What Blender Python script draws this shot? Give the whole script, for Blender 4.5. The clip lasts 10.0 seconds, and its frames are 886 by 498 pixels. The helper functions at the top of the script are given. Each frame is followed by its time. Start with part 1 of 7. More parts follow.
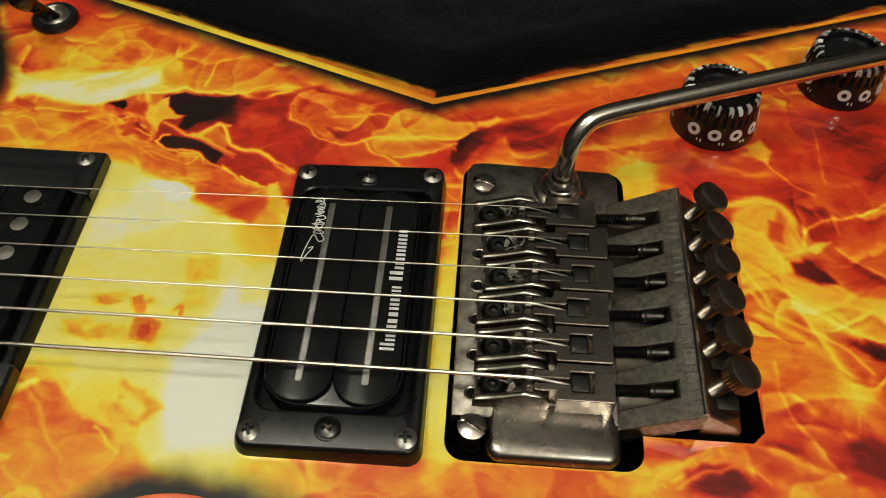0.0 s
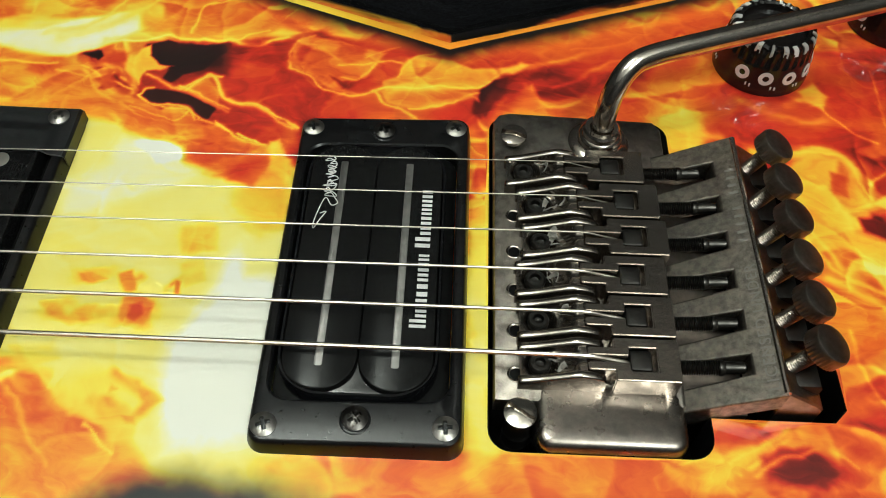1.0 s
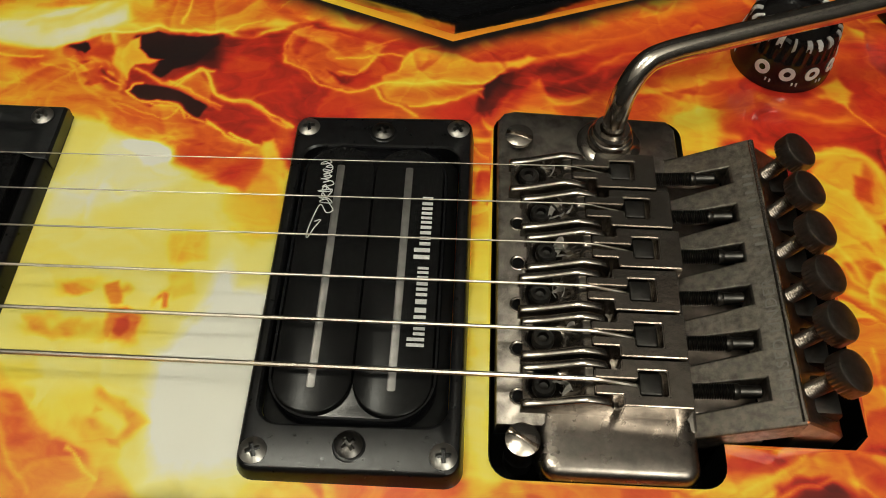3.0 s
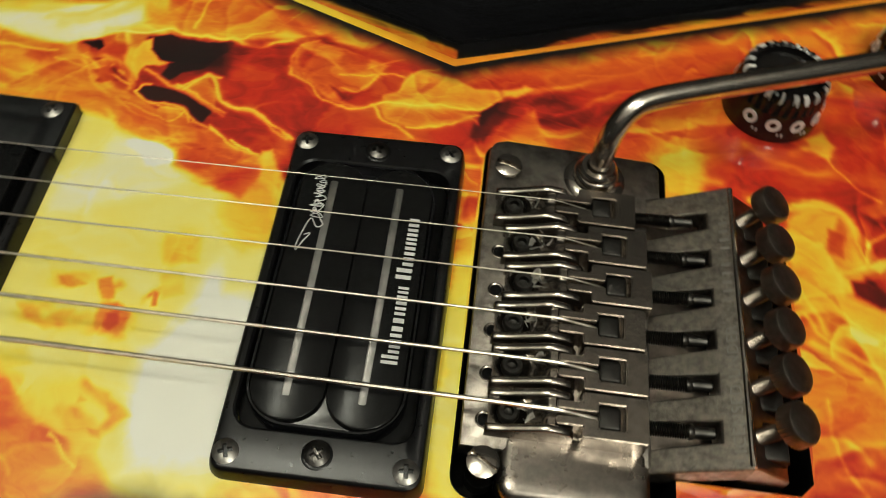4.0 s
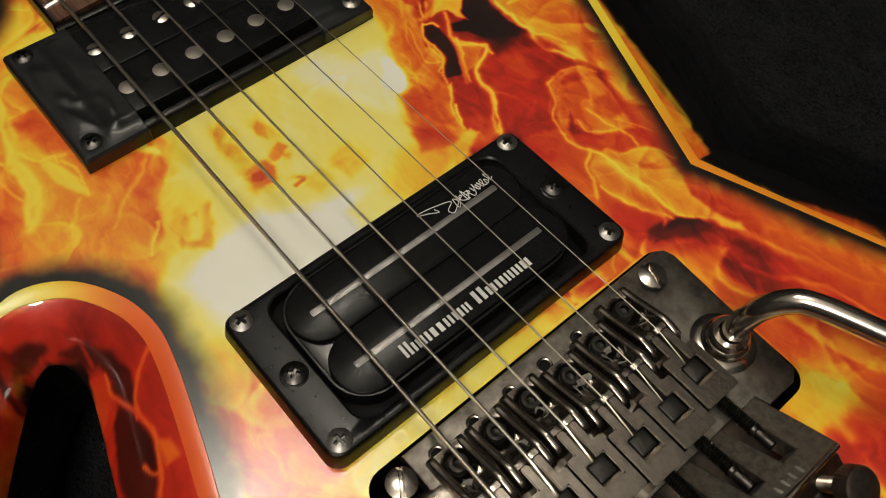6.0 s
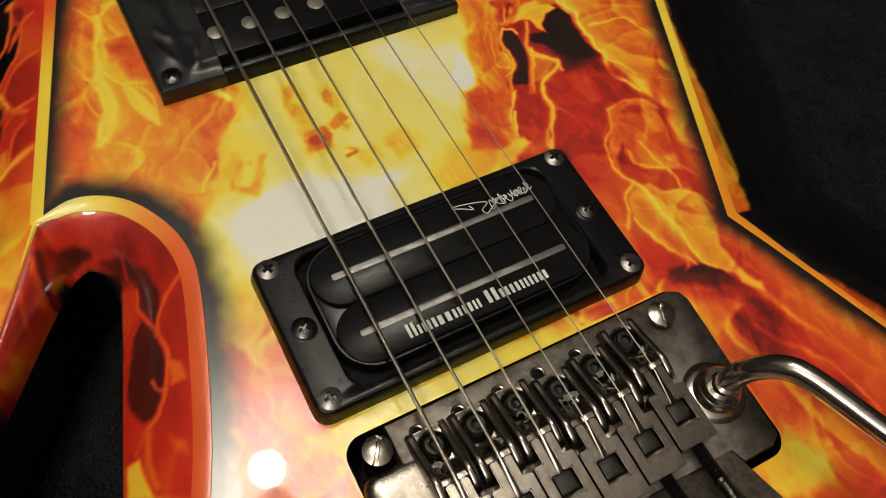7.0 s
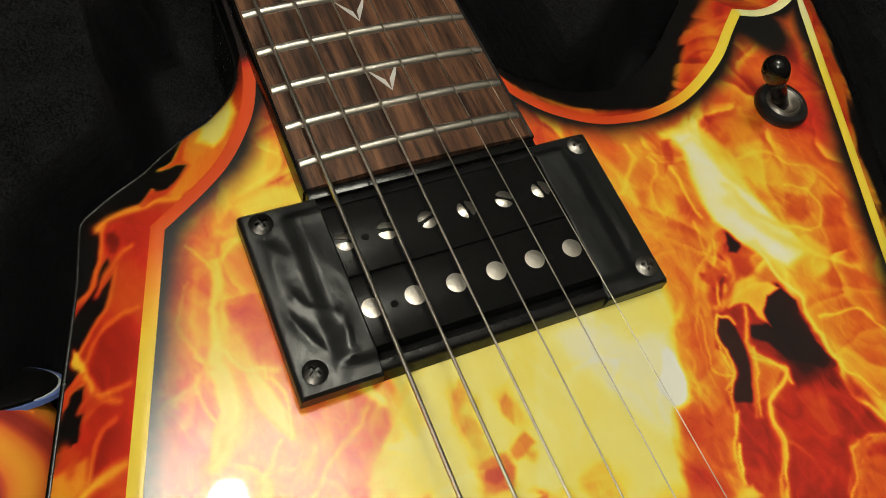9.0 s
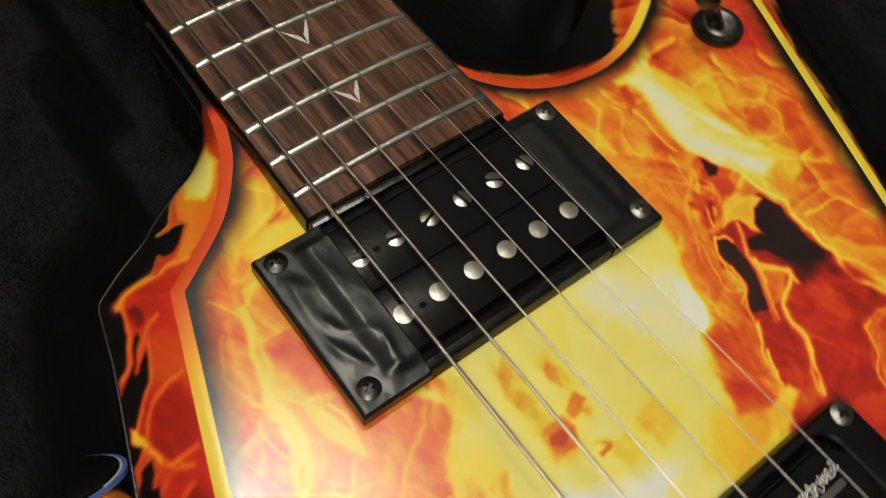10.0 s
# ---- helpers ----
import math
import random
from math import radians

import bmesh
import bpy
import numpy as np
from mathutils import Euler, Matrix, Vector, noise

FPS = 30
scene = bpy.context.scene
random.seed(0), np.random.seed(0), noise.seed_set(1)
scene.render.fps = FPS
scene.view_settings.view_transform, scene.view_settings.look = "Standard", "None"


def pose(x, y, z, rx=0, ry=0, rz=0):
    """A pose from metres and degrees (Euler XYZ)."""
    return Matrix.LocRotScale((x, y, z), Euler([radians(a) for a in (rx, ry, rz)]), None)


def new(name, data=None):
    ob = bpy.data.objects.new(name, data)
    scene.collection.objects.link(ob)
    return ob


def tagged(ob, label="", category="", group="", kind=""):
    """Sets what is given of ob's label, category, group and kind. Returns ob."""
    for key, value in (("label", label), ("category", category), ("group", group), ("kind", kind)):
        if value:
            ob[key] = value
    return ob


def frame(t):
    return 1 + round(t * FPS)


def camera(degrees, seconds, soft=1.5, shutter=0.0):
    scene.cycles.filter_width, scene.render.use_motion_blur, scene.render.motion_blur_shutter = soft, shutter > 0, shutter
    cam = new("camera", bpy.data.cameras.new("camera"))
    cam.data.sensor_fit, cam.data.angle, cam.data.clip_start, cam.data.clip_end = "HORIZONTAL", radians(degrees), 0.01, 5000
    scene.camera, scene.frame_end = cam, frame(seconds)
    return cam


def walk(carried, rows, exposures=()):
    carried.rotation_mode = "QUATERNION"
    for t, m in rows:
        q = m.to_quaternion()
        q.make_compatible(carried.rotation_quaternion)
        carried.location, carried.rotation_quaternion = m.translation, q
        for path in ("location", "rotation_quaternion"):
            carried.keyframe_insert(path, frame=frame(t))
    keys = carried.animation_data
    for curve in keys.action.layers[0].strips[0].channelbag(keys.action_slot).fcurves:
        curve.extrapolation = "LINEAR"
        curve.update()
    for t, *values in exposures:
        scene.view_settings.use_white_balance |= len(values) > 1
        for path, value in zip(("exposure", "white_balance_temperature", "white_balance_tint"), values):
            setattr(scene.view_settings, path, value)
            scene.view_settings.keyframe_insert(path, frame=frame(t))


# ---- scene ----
cam = camera(55.18, 10.0, soft=0.95, shutter=0.35)
# seconds, place in metres, yaw, pitch and roll in degrees
ROWS = [
    (0.0, 0.0307, -0.1253, 0.1840, 3.22, -51.89, 0.99),
    (0.5, 0.0213, -0.1153, 0.1684, 0.98, -52.62, 2.09),
    (1.0, 0.0166, -0.1100, 0.1628, 0.26, -54.29, 2.20),
    (1.5, 0.0133, -0.1028, 0.1607, 0.08, -55.36, 2.36),
    (2.0, 0.0075, -0.1022, 0.1597, 0.18, -55.58, 2.82),
    (2.5, 0.0126, -0.0963, 0.1588, 0.40, -56.10, 2.42),
    (3.8, 0.0225, -0.0956, 0.1683, 2.96, -57.10, 0.29),
    (4.0, 0.0228, -0.0947, 0.1705, 1.83, -56.95, 5.63),
    (4.5, 0.0375, -0.0907, 0.1774, 16.43, -57.87, 10.58),
    (5.0, 0.0628, -0.0763, 0.1802, 34.62, -58.34, 3.89),
    (5.5, 0.0672, -0.0764, 0.1775, 41.77, -58.76, 3.93),
    (5.7, 0.0675, -0.0734, 0.1758, 42.59, -58.56, 4.62),
    (7.0, 0.0776, -0.0650, 0.1859, 51.99, -59.80, 11.67),
    (7.5, 0.0734, -0.0707, 0.1888, 53.32, -60.60, 15.48),
    (7.8, 0.0343, -0.0727, 0.1903, 52.33, -59.70, 18.11),
    (8.0, 0.0091, -0.0670, 0.1899, 53.55, -59.79, 17.24),
    (8.5, -0.0219, -0.0680, 0.1715, 50.81, -58.77, 19.61),
    (9.0, -0.0254, -0.0706, 0.1684, 49.39, -58.39, 20.32),
    (9.2, -0.0280, -0.0726, 0.1689, 48.58, -58.40, 20.42),
    (9.5, -0.0353, -0.0726, 0.1699, 47.51, -58.46, 19.00),
    (10.0, -0.0329, -0.0841, 0.1741, 41.98, -58.83, 12.27),
]
EXPOSURES = [(0.0, 0.02, 6350, -1), (0.5, 0.15, 5950, -2), (1.0, 0.40, 5600, -5), (1.5, 0.29, 5600, -4), (2.0, 0.03, 6150, 0), (2.5, -0.06, 6300, 2), (4.0, 0.03, 6250, -2), (4.5, 0.0, 6200, 0), (5.0, -0.20, 6400, 4), (5.5, -0.20, 6450, 6), (7.5, -0.12, 6500, 9), (8.0, -0.45, 6600, 10), (8.5, 0.0, 6300, 4), (9.0, 0.03, 6300, 2), (10.0, 0.02, 6300, 4)]
walk(cam, [(t, pose(x, y, z, 90 + p, 0, w) @ pose(0, 0, 0, 0, 0, r)) for t, x, y, z, w, p, r in ROWS], EXPOSURES)

# ---- light: pendant in a plain room, two added fill lights, dim evening sky outside ----
world = bpy.data.worlds.new("world")
scene.world = world
world.use_nodes = True
world.node_tree.nodes["Background"].inputs[0].default_value = (0.02, 0.025, 0.04, 1)
world.node_tree.nodes["Background"].inputs[1].default_value = 0.2
LAMP = (-0.57, 0.01, 2.10)
lamp_data = bpy.data.lights.new("bulb_light", "POINT")
lamp_data.energy, lamp_data.shadow_soft_size, lamp_data.color = 20.0, 0.044, (1.0, 0.92, 0.80)
lamp = new("bulb_light", lamp_data)
lamp.location = LAMP
# added fill: an unseen spot by the pendant that lights the ceiling
up_data = bpy.data.lights.new("fill_uplight", "SPOT")
up_data.energy, up_data.shadow_soft_size, up_data.color = 165.0, 0.02, (1.0, 0.92, 0.80)
up_data.spot_size, up_data.spot_blend = radians(150), 0.5
fill_uplight = new("fill_uplight", up_data)
fill_uplight.matrix_world = pose(LAMP[0], LAMP[1], LAMP[2] + 0.10, 180, 0, 0)
# an added, unseen lantern over the foot of the case, for soft fill light
FILL_LANTERN = (0.70, -0.90, 2.00)
globe_data = bpy.data.lights.new("lantern_fill_light", "POINT")
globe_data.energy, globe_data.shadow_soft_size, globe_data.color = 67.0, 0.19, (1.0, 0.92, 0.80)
globe = new("lantern_fill_light", globe_data)
globe.location = FILL_LANTERN


# ---- small tools ----
def part(name, bm, material, parent=None, label="", smooth=True):
    """Links a bmesh as one mesh object under a thing or a part."""
    bmesh.ops.recalc_face_normals(bm, faces=bm.faces)
    data = bpy.data.meshes.new(name)
    bm.to_mesh(data)
    bm.free()
    return hang(name, data, material, parent, label, smooth)


def hang(name, data, material, parent=None, label="", smooth=True):
    if material and not data.materials:
        data.materials.append(material)
    if smooth:
        data.shade_smooth()
        data.set_sharp_from_angle(angle=radians(38))
    ob = new(name, data)
    ob.parent = parent
    if label:
        tagged(ob, label=label)
    return ob


def again(ob, m, parent=None):
    """A further piece on the same mesh."""
    twin = new(ob.name.split(".")[0], ob.data)
    twin.parent = parent or ob.parent
    twin.matrix_basis = m
    for key in ("label",):
        if key in ob:
            twin[key] = ob[key]
    return twin


def loft(bm, loops, cap_first=True, cap_last=True, closed=True):
    rings = [[bm.verts.new(p) for p in loop] for loop in loops]
    n = len(rings[0])
    for a, b in zip(rings, rings[1:]):
        for i in range(n if closed else n - 1):
            j = (i + 1) % n
            bm.faces.new((a[i], a[j], b[j], b[i]))
    if cap_first:
        bm.faces.new(rings[0][::-1])
    if cap_last:
        bm.faces.new(rings[-1])
    return rings


def rounded(x0, x1, y0, y1, r, n=6):
    """A rounded rectangle, counterclockwise from the lower right."""
    out = []
    for cx, cy, a0 in ((x1 - r, y0 + r, -90), (x1 - r, y1 - r, 0), (x0 + r, y1 - r, 90), (x0 + r, y0 + r, 180)):
        for k in range(n + 1):
            a = radians(a0 + 90 * k / n)
            out.append((cx + r * math.cos(a), cy + r * math.sin(a)))
    return out


def inset(loop, d):
    """A closed loop moved inwards by d (counterclockwise loops)."""
    out, n = [], len(loop)
    for i, p in enumerate(loop):
        a, b = Vector(loop[i - 1]), Vector(loop[(i + 1) % n])
        p = Vector(p)
        u, v = (p - a), (b - p)
        u = u.normalized() if u.length > 1e-9 else v.normalized()
        v = v.normalized() if v.length > 1e-9 else u
        nu, nv = Vector((-u.y, u.x)), Vector((-v.y, v.x))
        m = nu + nv
        m = m.normalized() if m.length > 1e-6 else nu
        out.append(tuple(p + m * d / max(0.35, m.dot(nu))))
    return out


def lift(loop, z):
    return [(p[0], p[1], z) for p in loop]


def prism(bm, loop, z0, z1, bevel=0.0004):
    """A slab with a chamfered upper edge."""
    loft(bm, [lift(loop, z0), lift(loop, z1 - bevel), lift(inset(loop, 0.35 * bevel), z1 - 0.3 * bevel), lift(inset(loop, bevel), z1)])


def box(bm, x0, x1, y0, y1, z0, z1, bevel=0.0003):
    prism(bm, [(x0, y0), (x1, y0), (x1, y1), (x0, y1)], z0, z1, bevel)


def extrude_profile(bm, profile, y0, y1, bevel=0.0002):
    """A profile in x and z drawn out along y, with chamfered ends."""
    small = inset(profile, bevel)
    loft(bm, [[(x, y0, z) for x, z in small], [(x, y0 + bevel, z) for x, z in profile],
              [(x, y1 - bevel, z) for x, z in profile], [(x, y1, z) for x, z in small]])


def stepped(bm, xs, ys, heights, base, bevel=0.0002):
    """One solid block whose top stands at a height of its own in each cell of a plan; None is open."""
    levels = sorted({base} | {v for row in heights for v in row if v is not None})
    high = lambda i, j: heights[i][j] if 0 <= i < len(xs) - 1 and 0 <= j < len(ys) - 1 and heights[i][j] is not None else base
    corners = {}

    def vert(x, y, z):
        key = (round(x, 7), round(y, 7), round(z, 7))
        if key not in corners:
            corners[key] = bm.verts.new(key)
        return corners[key]

    def wall(a, b, z0, z1):
        steps = [v for v in levels if z0 <= v <= z1]
        for lo, hi in zip(steps, steps[1:]):
            bm.faces.new([vert(*a, lo), vert(*b, lo), vert(*b, hi), vert(*a, hi)])
    for i in range(len(xs) - 1):
        for j in range(len(ys) - 1):
            h = high(i, j)
            if heights[i][j] is not None:
                for z in (h, base):
                    bm.faces.new([vert(xs[i], ys[j], z), vert(xs[i + 1], ys[j], z), vert(xs[i + 1], ys[j + 1], z), vert(xs[i], ys[j + 1], z)])
            for a, b, k in (((xs[i], ys[j]), (xs[i], ys[j + 1]), high(i - 1, j)), ((xs[i + 1], ys[j]), (xs[i + 1], ys[j + 1]), high(i + 1, j)),
                            ((xs[i], ys[j]), (xs[i + 1], ys[j]), high(i, j - 1)), ((xs[i], ys[j + 1]), (xs[i + 1], ys[j + 1]), high(i, j + 1))):
                if h > k:
                    wall(a, b, k, h)
    bmesh.ops.recalc_face_normals(bm, faces=bm.faces)
    sharp = [e for e in bm.edges if len(e.link_faces) == 2 and e.calc_face_angle(0) > 0.6]
    bmesh.ops.bevel(bm, geom=sharp, offset=bevel, segments=2, affect="EDGES", clamp_overlap=True)


def relief(bm, x0, x1, y0, y1, nx, ny, top_of, base):
    """A solid with a modelled top."""
    grid = [[bm.verts.new((x0 + (x1 - x0) * i / nx, y0 + (y1 - y0) * j / ny, top_of(x0 + (x1 - x0) * i / nx, y0 + (y1 - y0) * j / ny))) for j in range(ny + 1)] for i in range(nx + 1)]
    for i in range(nx):
        for j in range(ny):
            bm.faces.new([grid[i][j], grid[i + 1][j], grid[i + 1][j + 1], grid[i][j + 1]])
    rim = [grid[i][0] for i in range(nx + 1)] + [grid[nx][j] for j in range(1, ny + 1)] + [grid[i][ny] for i in range(nx - 1, -1, -1)] + [grid[0][j] for j in range(ny - 1, 0, -1)]
    low = [bm.verts.new((v.co.x, v.co.y, base)) for v in rim]
    for k in range(len(rim)):
        bm.faces.new([rim[k - 1], rim[k], low[k], low[k - 1]])


def lathe(bm, profile, n=32, m=None, tooth=None):
    """A turned form round z; profile of radius and height, tooth varies the radius by the angle."""
    m = m or Matrix()
    rings = []
    for k, (r, z) in enumerate(profile):
        rings.append([m @ Vector(((r + (tooth(k, i) if tooth else 0)) * math.cos(math.tau * i / n), (r + (tooth(k, i) if tooth else 0)) * math.sin(math.tau * i / n), z)) for i in range(n)])
    loft(bm, rings)


def head_disc(radius, height, rings=9, n=36, skirt=0.0006):
    """A screw head as a disc whose height is a function of x and y."""
    bm = bmesh.new()
    loops = [[(0.93 * radius * math.cos(math.tau * i / n), 0.93 * radius * math.sin(math.tau * i / n), -skirt) for i in range(n)]]
    for k in range(rings):
        r = radius * (1 - k / rings)
        loop = []
        for i in range(n):
            x, y = r * math.cos(math.tau * i / n), r * math.sin(math.tau * i / n)
            loop.append((x, y, height(x, y)))
        loops.append(loop)
    loft(bm, loops)
    return bm


def tube(bm, points, radius, n=10, radii=None):
    """A round bar along points."""
    pts = [Vector(p) for p in points]
    loops, side = [], None
    for i, p in enumerate(pts):
        d = (pts[min(i + 1, len(pts) - 1)] - pts[max(i - 1, 0)]).normalized()
        if side is None:
            side = d.cross(Vector((0, 0, 1)))
            side = side.normalized() if side.length > 0.01 else Vector((1, 0, 0))
        side = (side - d * side.dot(d)).normalized()
        up = d.cross(side)
        r = radii[i] if radii else radius
        loops.append([p + r * (math.cos(math.tau * k / n) * side + math.sin(math.tau * k / n) * up) for k in range(n)])
    loft(bm, loops)


def smooth_path(points, steps=8):
    """A Catmull-Rom curve through the points."""
    pts = [Vector(p) for p in points]
    pts = [2 * pts[0] - pts[1]] + pts + [2 * pts[-1] - pts[-2]]
    out = []
    for a, b, c, d in zip(pts, pts[1:], pts[2:], pts[3:]):
        for k in range(steps):
            t = k / steps
            out.append(0.5 * (2 * b + (c - a) * t + (2 * a - 5 * b + 4 * c - d) * t * t + (3 * b - a - 3 * c + d) * t ** 3))
    out.append(pts[-2])
    return out


LATTICE = np.random.RandomState(7).rand(8, 64, 64)


def vnoise(x, y, seed=0):
    """Smooth value noise of arrays, about one cell a unit, 0 to 1."""
    g = LATTICE[seed % 8]
    xi, yi = np.floor(x).astype(int), np.floor(y).astype(int)
    fx, fy = x - xi, y - yi
    fx, fy = fx * fx * (3 - 2 * fx), fy * fy * (3 - 2 * fy)
    a, b = g[xi % 64, yi % 64], g[(xi + 1) % 64, yi % 64]
    c, d = g[xi % 64, (yi + 1) % 64], g[(xi + 1) % 64, (yi + 1) % 64]
    return (a * (1 - fx) + b * fx) * (1 - fy) + (c * (1 - fx) + d * fx) * fy


def fbm(x, y, seed=0, octaves=4):
    total, amp, out = 0.0, 1.0, 0.0
    for k in range(octaves):
        out = out + amp * vnoise(x * 2 ** k + 13.7 * k, y * 2 ** k - 7.1 * k, seed + k)
        total, amp = total + amp, amp * 0.5
    return out / total


def smoothstep(a, b, v):
    t = np.clip((v - a) / (b - a), 0, 1)
    return t * t * (3 - 2 * t)


# ---- materials ----
def material(name):
    m = bpy.data.materials.new(name)
    m.use_nodes = True
    return m, m.node_tree.nodes, m.node_tree.links, m.node_tree.nodes["Principled BSDF"]


def ramp_node(nodes, stops, interpolation="LINEAR"):
    node = nodes.new("ShaderNodeValToRGB")
    node.color_ramp.interpolation = interpolation
    while len(node.color_ramp.elements) < len(stops):
        node.color_ramp.elements.new(0.5)
    for e, (at, c) in zip(node.color_ramp.elements, stops):
        e.position, e.color = at, (*c, 1)
    return node


def value_math(nodes, links, op, a, b=None, clamp=False):
    node = nodes.new("ShaderNodeMath")
    node.operation, node.use_clamp = op, clamp
    for socket, v in zip(node.inputs, (a, b)):
        if v is None:
            continue
        if isinstance(v, (int, float)):
            socket.default_value = v
        else:
            links.new(v, socket)
    return node.outputs[0]


def noise_node(nodes, links, scale, detail=4, rough=0.5, vector=None, distortion=0.0):
    node = nodes.new("ShaderNodeTexNoise")
    node.inputs["Scale"].default_value, node.inputs["Detail"].default_value = scale, detail
    node.inputs["Roughness"].default_value, node.inputs["Distortion"].default_value = rough, distortion
    if vector is not None:
        links.new(vector, node.inputs["Vector"])
    return node


def object_coords(nodes, links, scale=(1, 1, 1), turn=0.0):
    tc, mp = nodes.new("ShaderNodeTexCoord"), nodes.new("ShaderNodeMapping")
    mp.inputs["Scale"].default_value = scale
    mp.inputs["Rotation"].default_value = (0, 0, radians(turn))
    links.new(tc.outputs["Object"], mp.inputs["Vector"])
    return mp.outputs["Vector"]


FLAME = [(0.0, (0.008, 0.003, 0.003)), (0.12, (0.036, 0.005, 0.004)), (0.24, (0.19, 0.008, 0.005)), (0.36, (0.58, 0.024, 0.009)),
         (0.50, (0.78, 0.130, 0.012)), (0.62, (0.88, 0.33, 0.020)), (0.73, (0.92, 0.57, 0.032)), (0.84, (0.94, 0.77, 0.075)), (0.93, (0.93, 0.86, 0.28)), (1.0, (0.93, 0.92, 0.80))]


def flame_paint(name, detail):
    """Airbrushed fire under a clear coat. The mesh's chart carries how hot the painted fire is and how much the dark rim covers it."""
    m, nodes, links, bsdf = material(name)
    chart, split = nodes.new("ShaderNodeUVMap"), nodes.new("ShaderNodeSeparateXYZ")
    chart.uv_map = "paint"
    links.new(chart.outputs[0], split.inputs[0])
    heat, black = split.outputs[0], split.outputs[1]
    flow = object_coords(nodes, links, (0.60, 1.0, 1.0), -8)
    bend = noise_node(nodes, links, 34, 4, 0.55, flow)
    mixer = nodes.new("ShaderNodeVectorMath")
    mixer.operation = "MULTIPLY_ADD"
    links.new(bend.outputs["Color"], mixer.inputs[0])
    mixer.inputs[1].default_value = (0.040, 0.040, 0.0)
    links.new(flow, mixer.inputs[2])
    warped = mixer.outputs[0]
    cloud = noise_node(nodes, links, 46, 6, 0.60, warped)
    fold = noise_node(nodes, links, 34, 1.5, 0.4, warped)
    fine = noise_node(nodes, links, 80, 1.5, 0.45, warped)

    def sheet(node, count, sharp):
        """Folded sheets of flame: each swells slowly and ends in a bright crisp rim."""
        saw = value_math(nodes, links, "FRACT", value_math(nodes, links, "MULTIPLY", node.outputs[0], count))
        end = nodes.new("ShaderNodeMapRange")
        end.interpolation_type = "SMOOTHSTEP"
        links.new(saw, end.inputs[0])
        end.inputs[1].default_value, end.inputs[2].default_value, end.inputs[3].default_value, end.inputs[4].default_value = 0.86, 1.0, 1.0, 0.0
        return value_math(nodes, links, "MULTIPLY", value_math(nodes, links, "POWER", saw, sharp), end.outputs[0])
    gate = noise_node(nodes, links, 26, 1, 0.5, flow)
    gated = nodes.new("ShaderNodeMapRange")
    links.new(gate.outputs[0], gated.inputs[0])
    gated.inputs[1].default_value, gated.inputs[2].default_value = 0.36, 0.62
    rims = value_math(nodes, links, "MULTIPLY", sheet(fold, 7.0, 2.2), value_math(nodes, links, "MULTIPLY", gated.outputs[0], 0.12))
    rims = value_math(nodes, links, "ADD", rims, value_math(nodes, links, "MULTIPLY", sheet(fine, 5.0, 2.6), 0.09))
    soft = value_math(nodes, links, "MULTIPLY", value_math(nodes, links, "SUBTRACT", cloud.outputs[0], 0.53), 1.5)
    both = value_math(nodes, links, "ADD", soft, rims)
    # the white-hot core is smooth
    calm = ramp_node(nodes, [(q, (f * detail, f * detail, f * detail)) for q, f in ((0.0, 0.20), (0.12, 0.25), (0.30, 0.75), (0.46, 0.95), (0.62, 0.95), (0.72, 0.62), (0.87, 0.14))])
    links.new(heat, calm.inputs[0])
    both = value_math(nodes, links, "MULTIPLY", both, calm.outputs[0])
    total = value_math(nodes, links, "ADD", heat, both)
    ramp = ramp_node(nodes, FLAME)
    links.new(total, ramp.inputs[0])
    mix = nodes.new("ShaderNodeMix")
    mix.data_type = "RGBA"
    links.new(black, mix.inputs[0])
    links.new(ramp.outputs[0], mix.inputs[6])
    mix.inputs[7].default_value = (0.0022, 0.0020, 0.0020, 1)
    links.new(mix.outputs[2], bsdf.inputs["Base Color"])
    bsdf.inputs["Roughness"].default_value = 0.42
    bsdf.inputs["Specular IOR Level"].default_value = 0.35
    bsdf.inputs["Coat Weight"].default_value = 1.0
    bsdf.inputs["Coat Roughness"].default_value = 0.025
    bsdf.inputs["Coat IOR"].default_value = 1.6
    orange = noise_node(nodes, links, 260, 2, 0.5)
    bump = nodes.new("ShaderNodeBump")
    bump.inputs["Strength"].default_value, bump.inputs["Distance"].default_value = 0.006, 0.0004
    links.new(orange.outputs[0], bump.inputs["Height"])
    links.new(bump.outputs[0], bsdf.inputs["Coat Normal"])
    return m


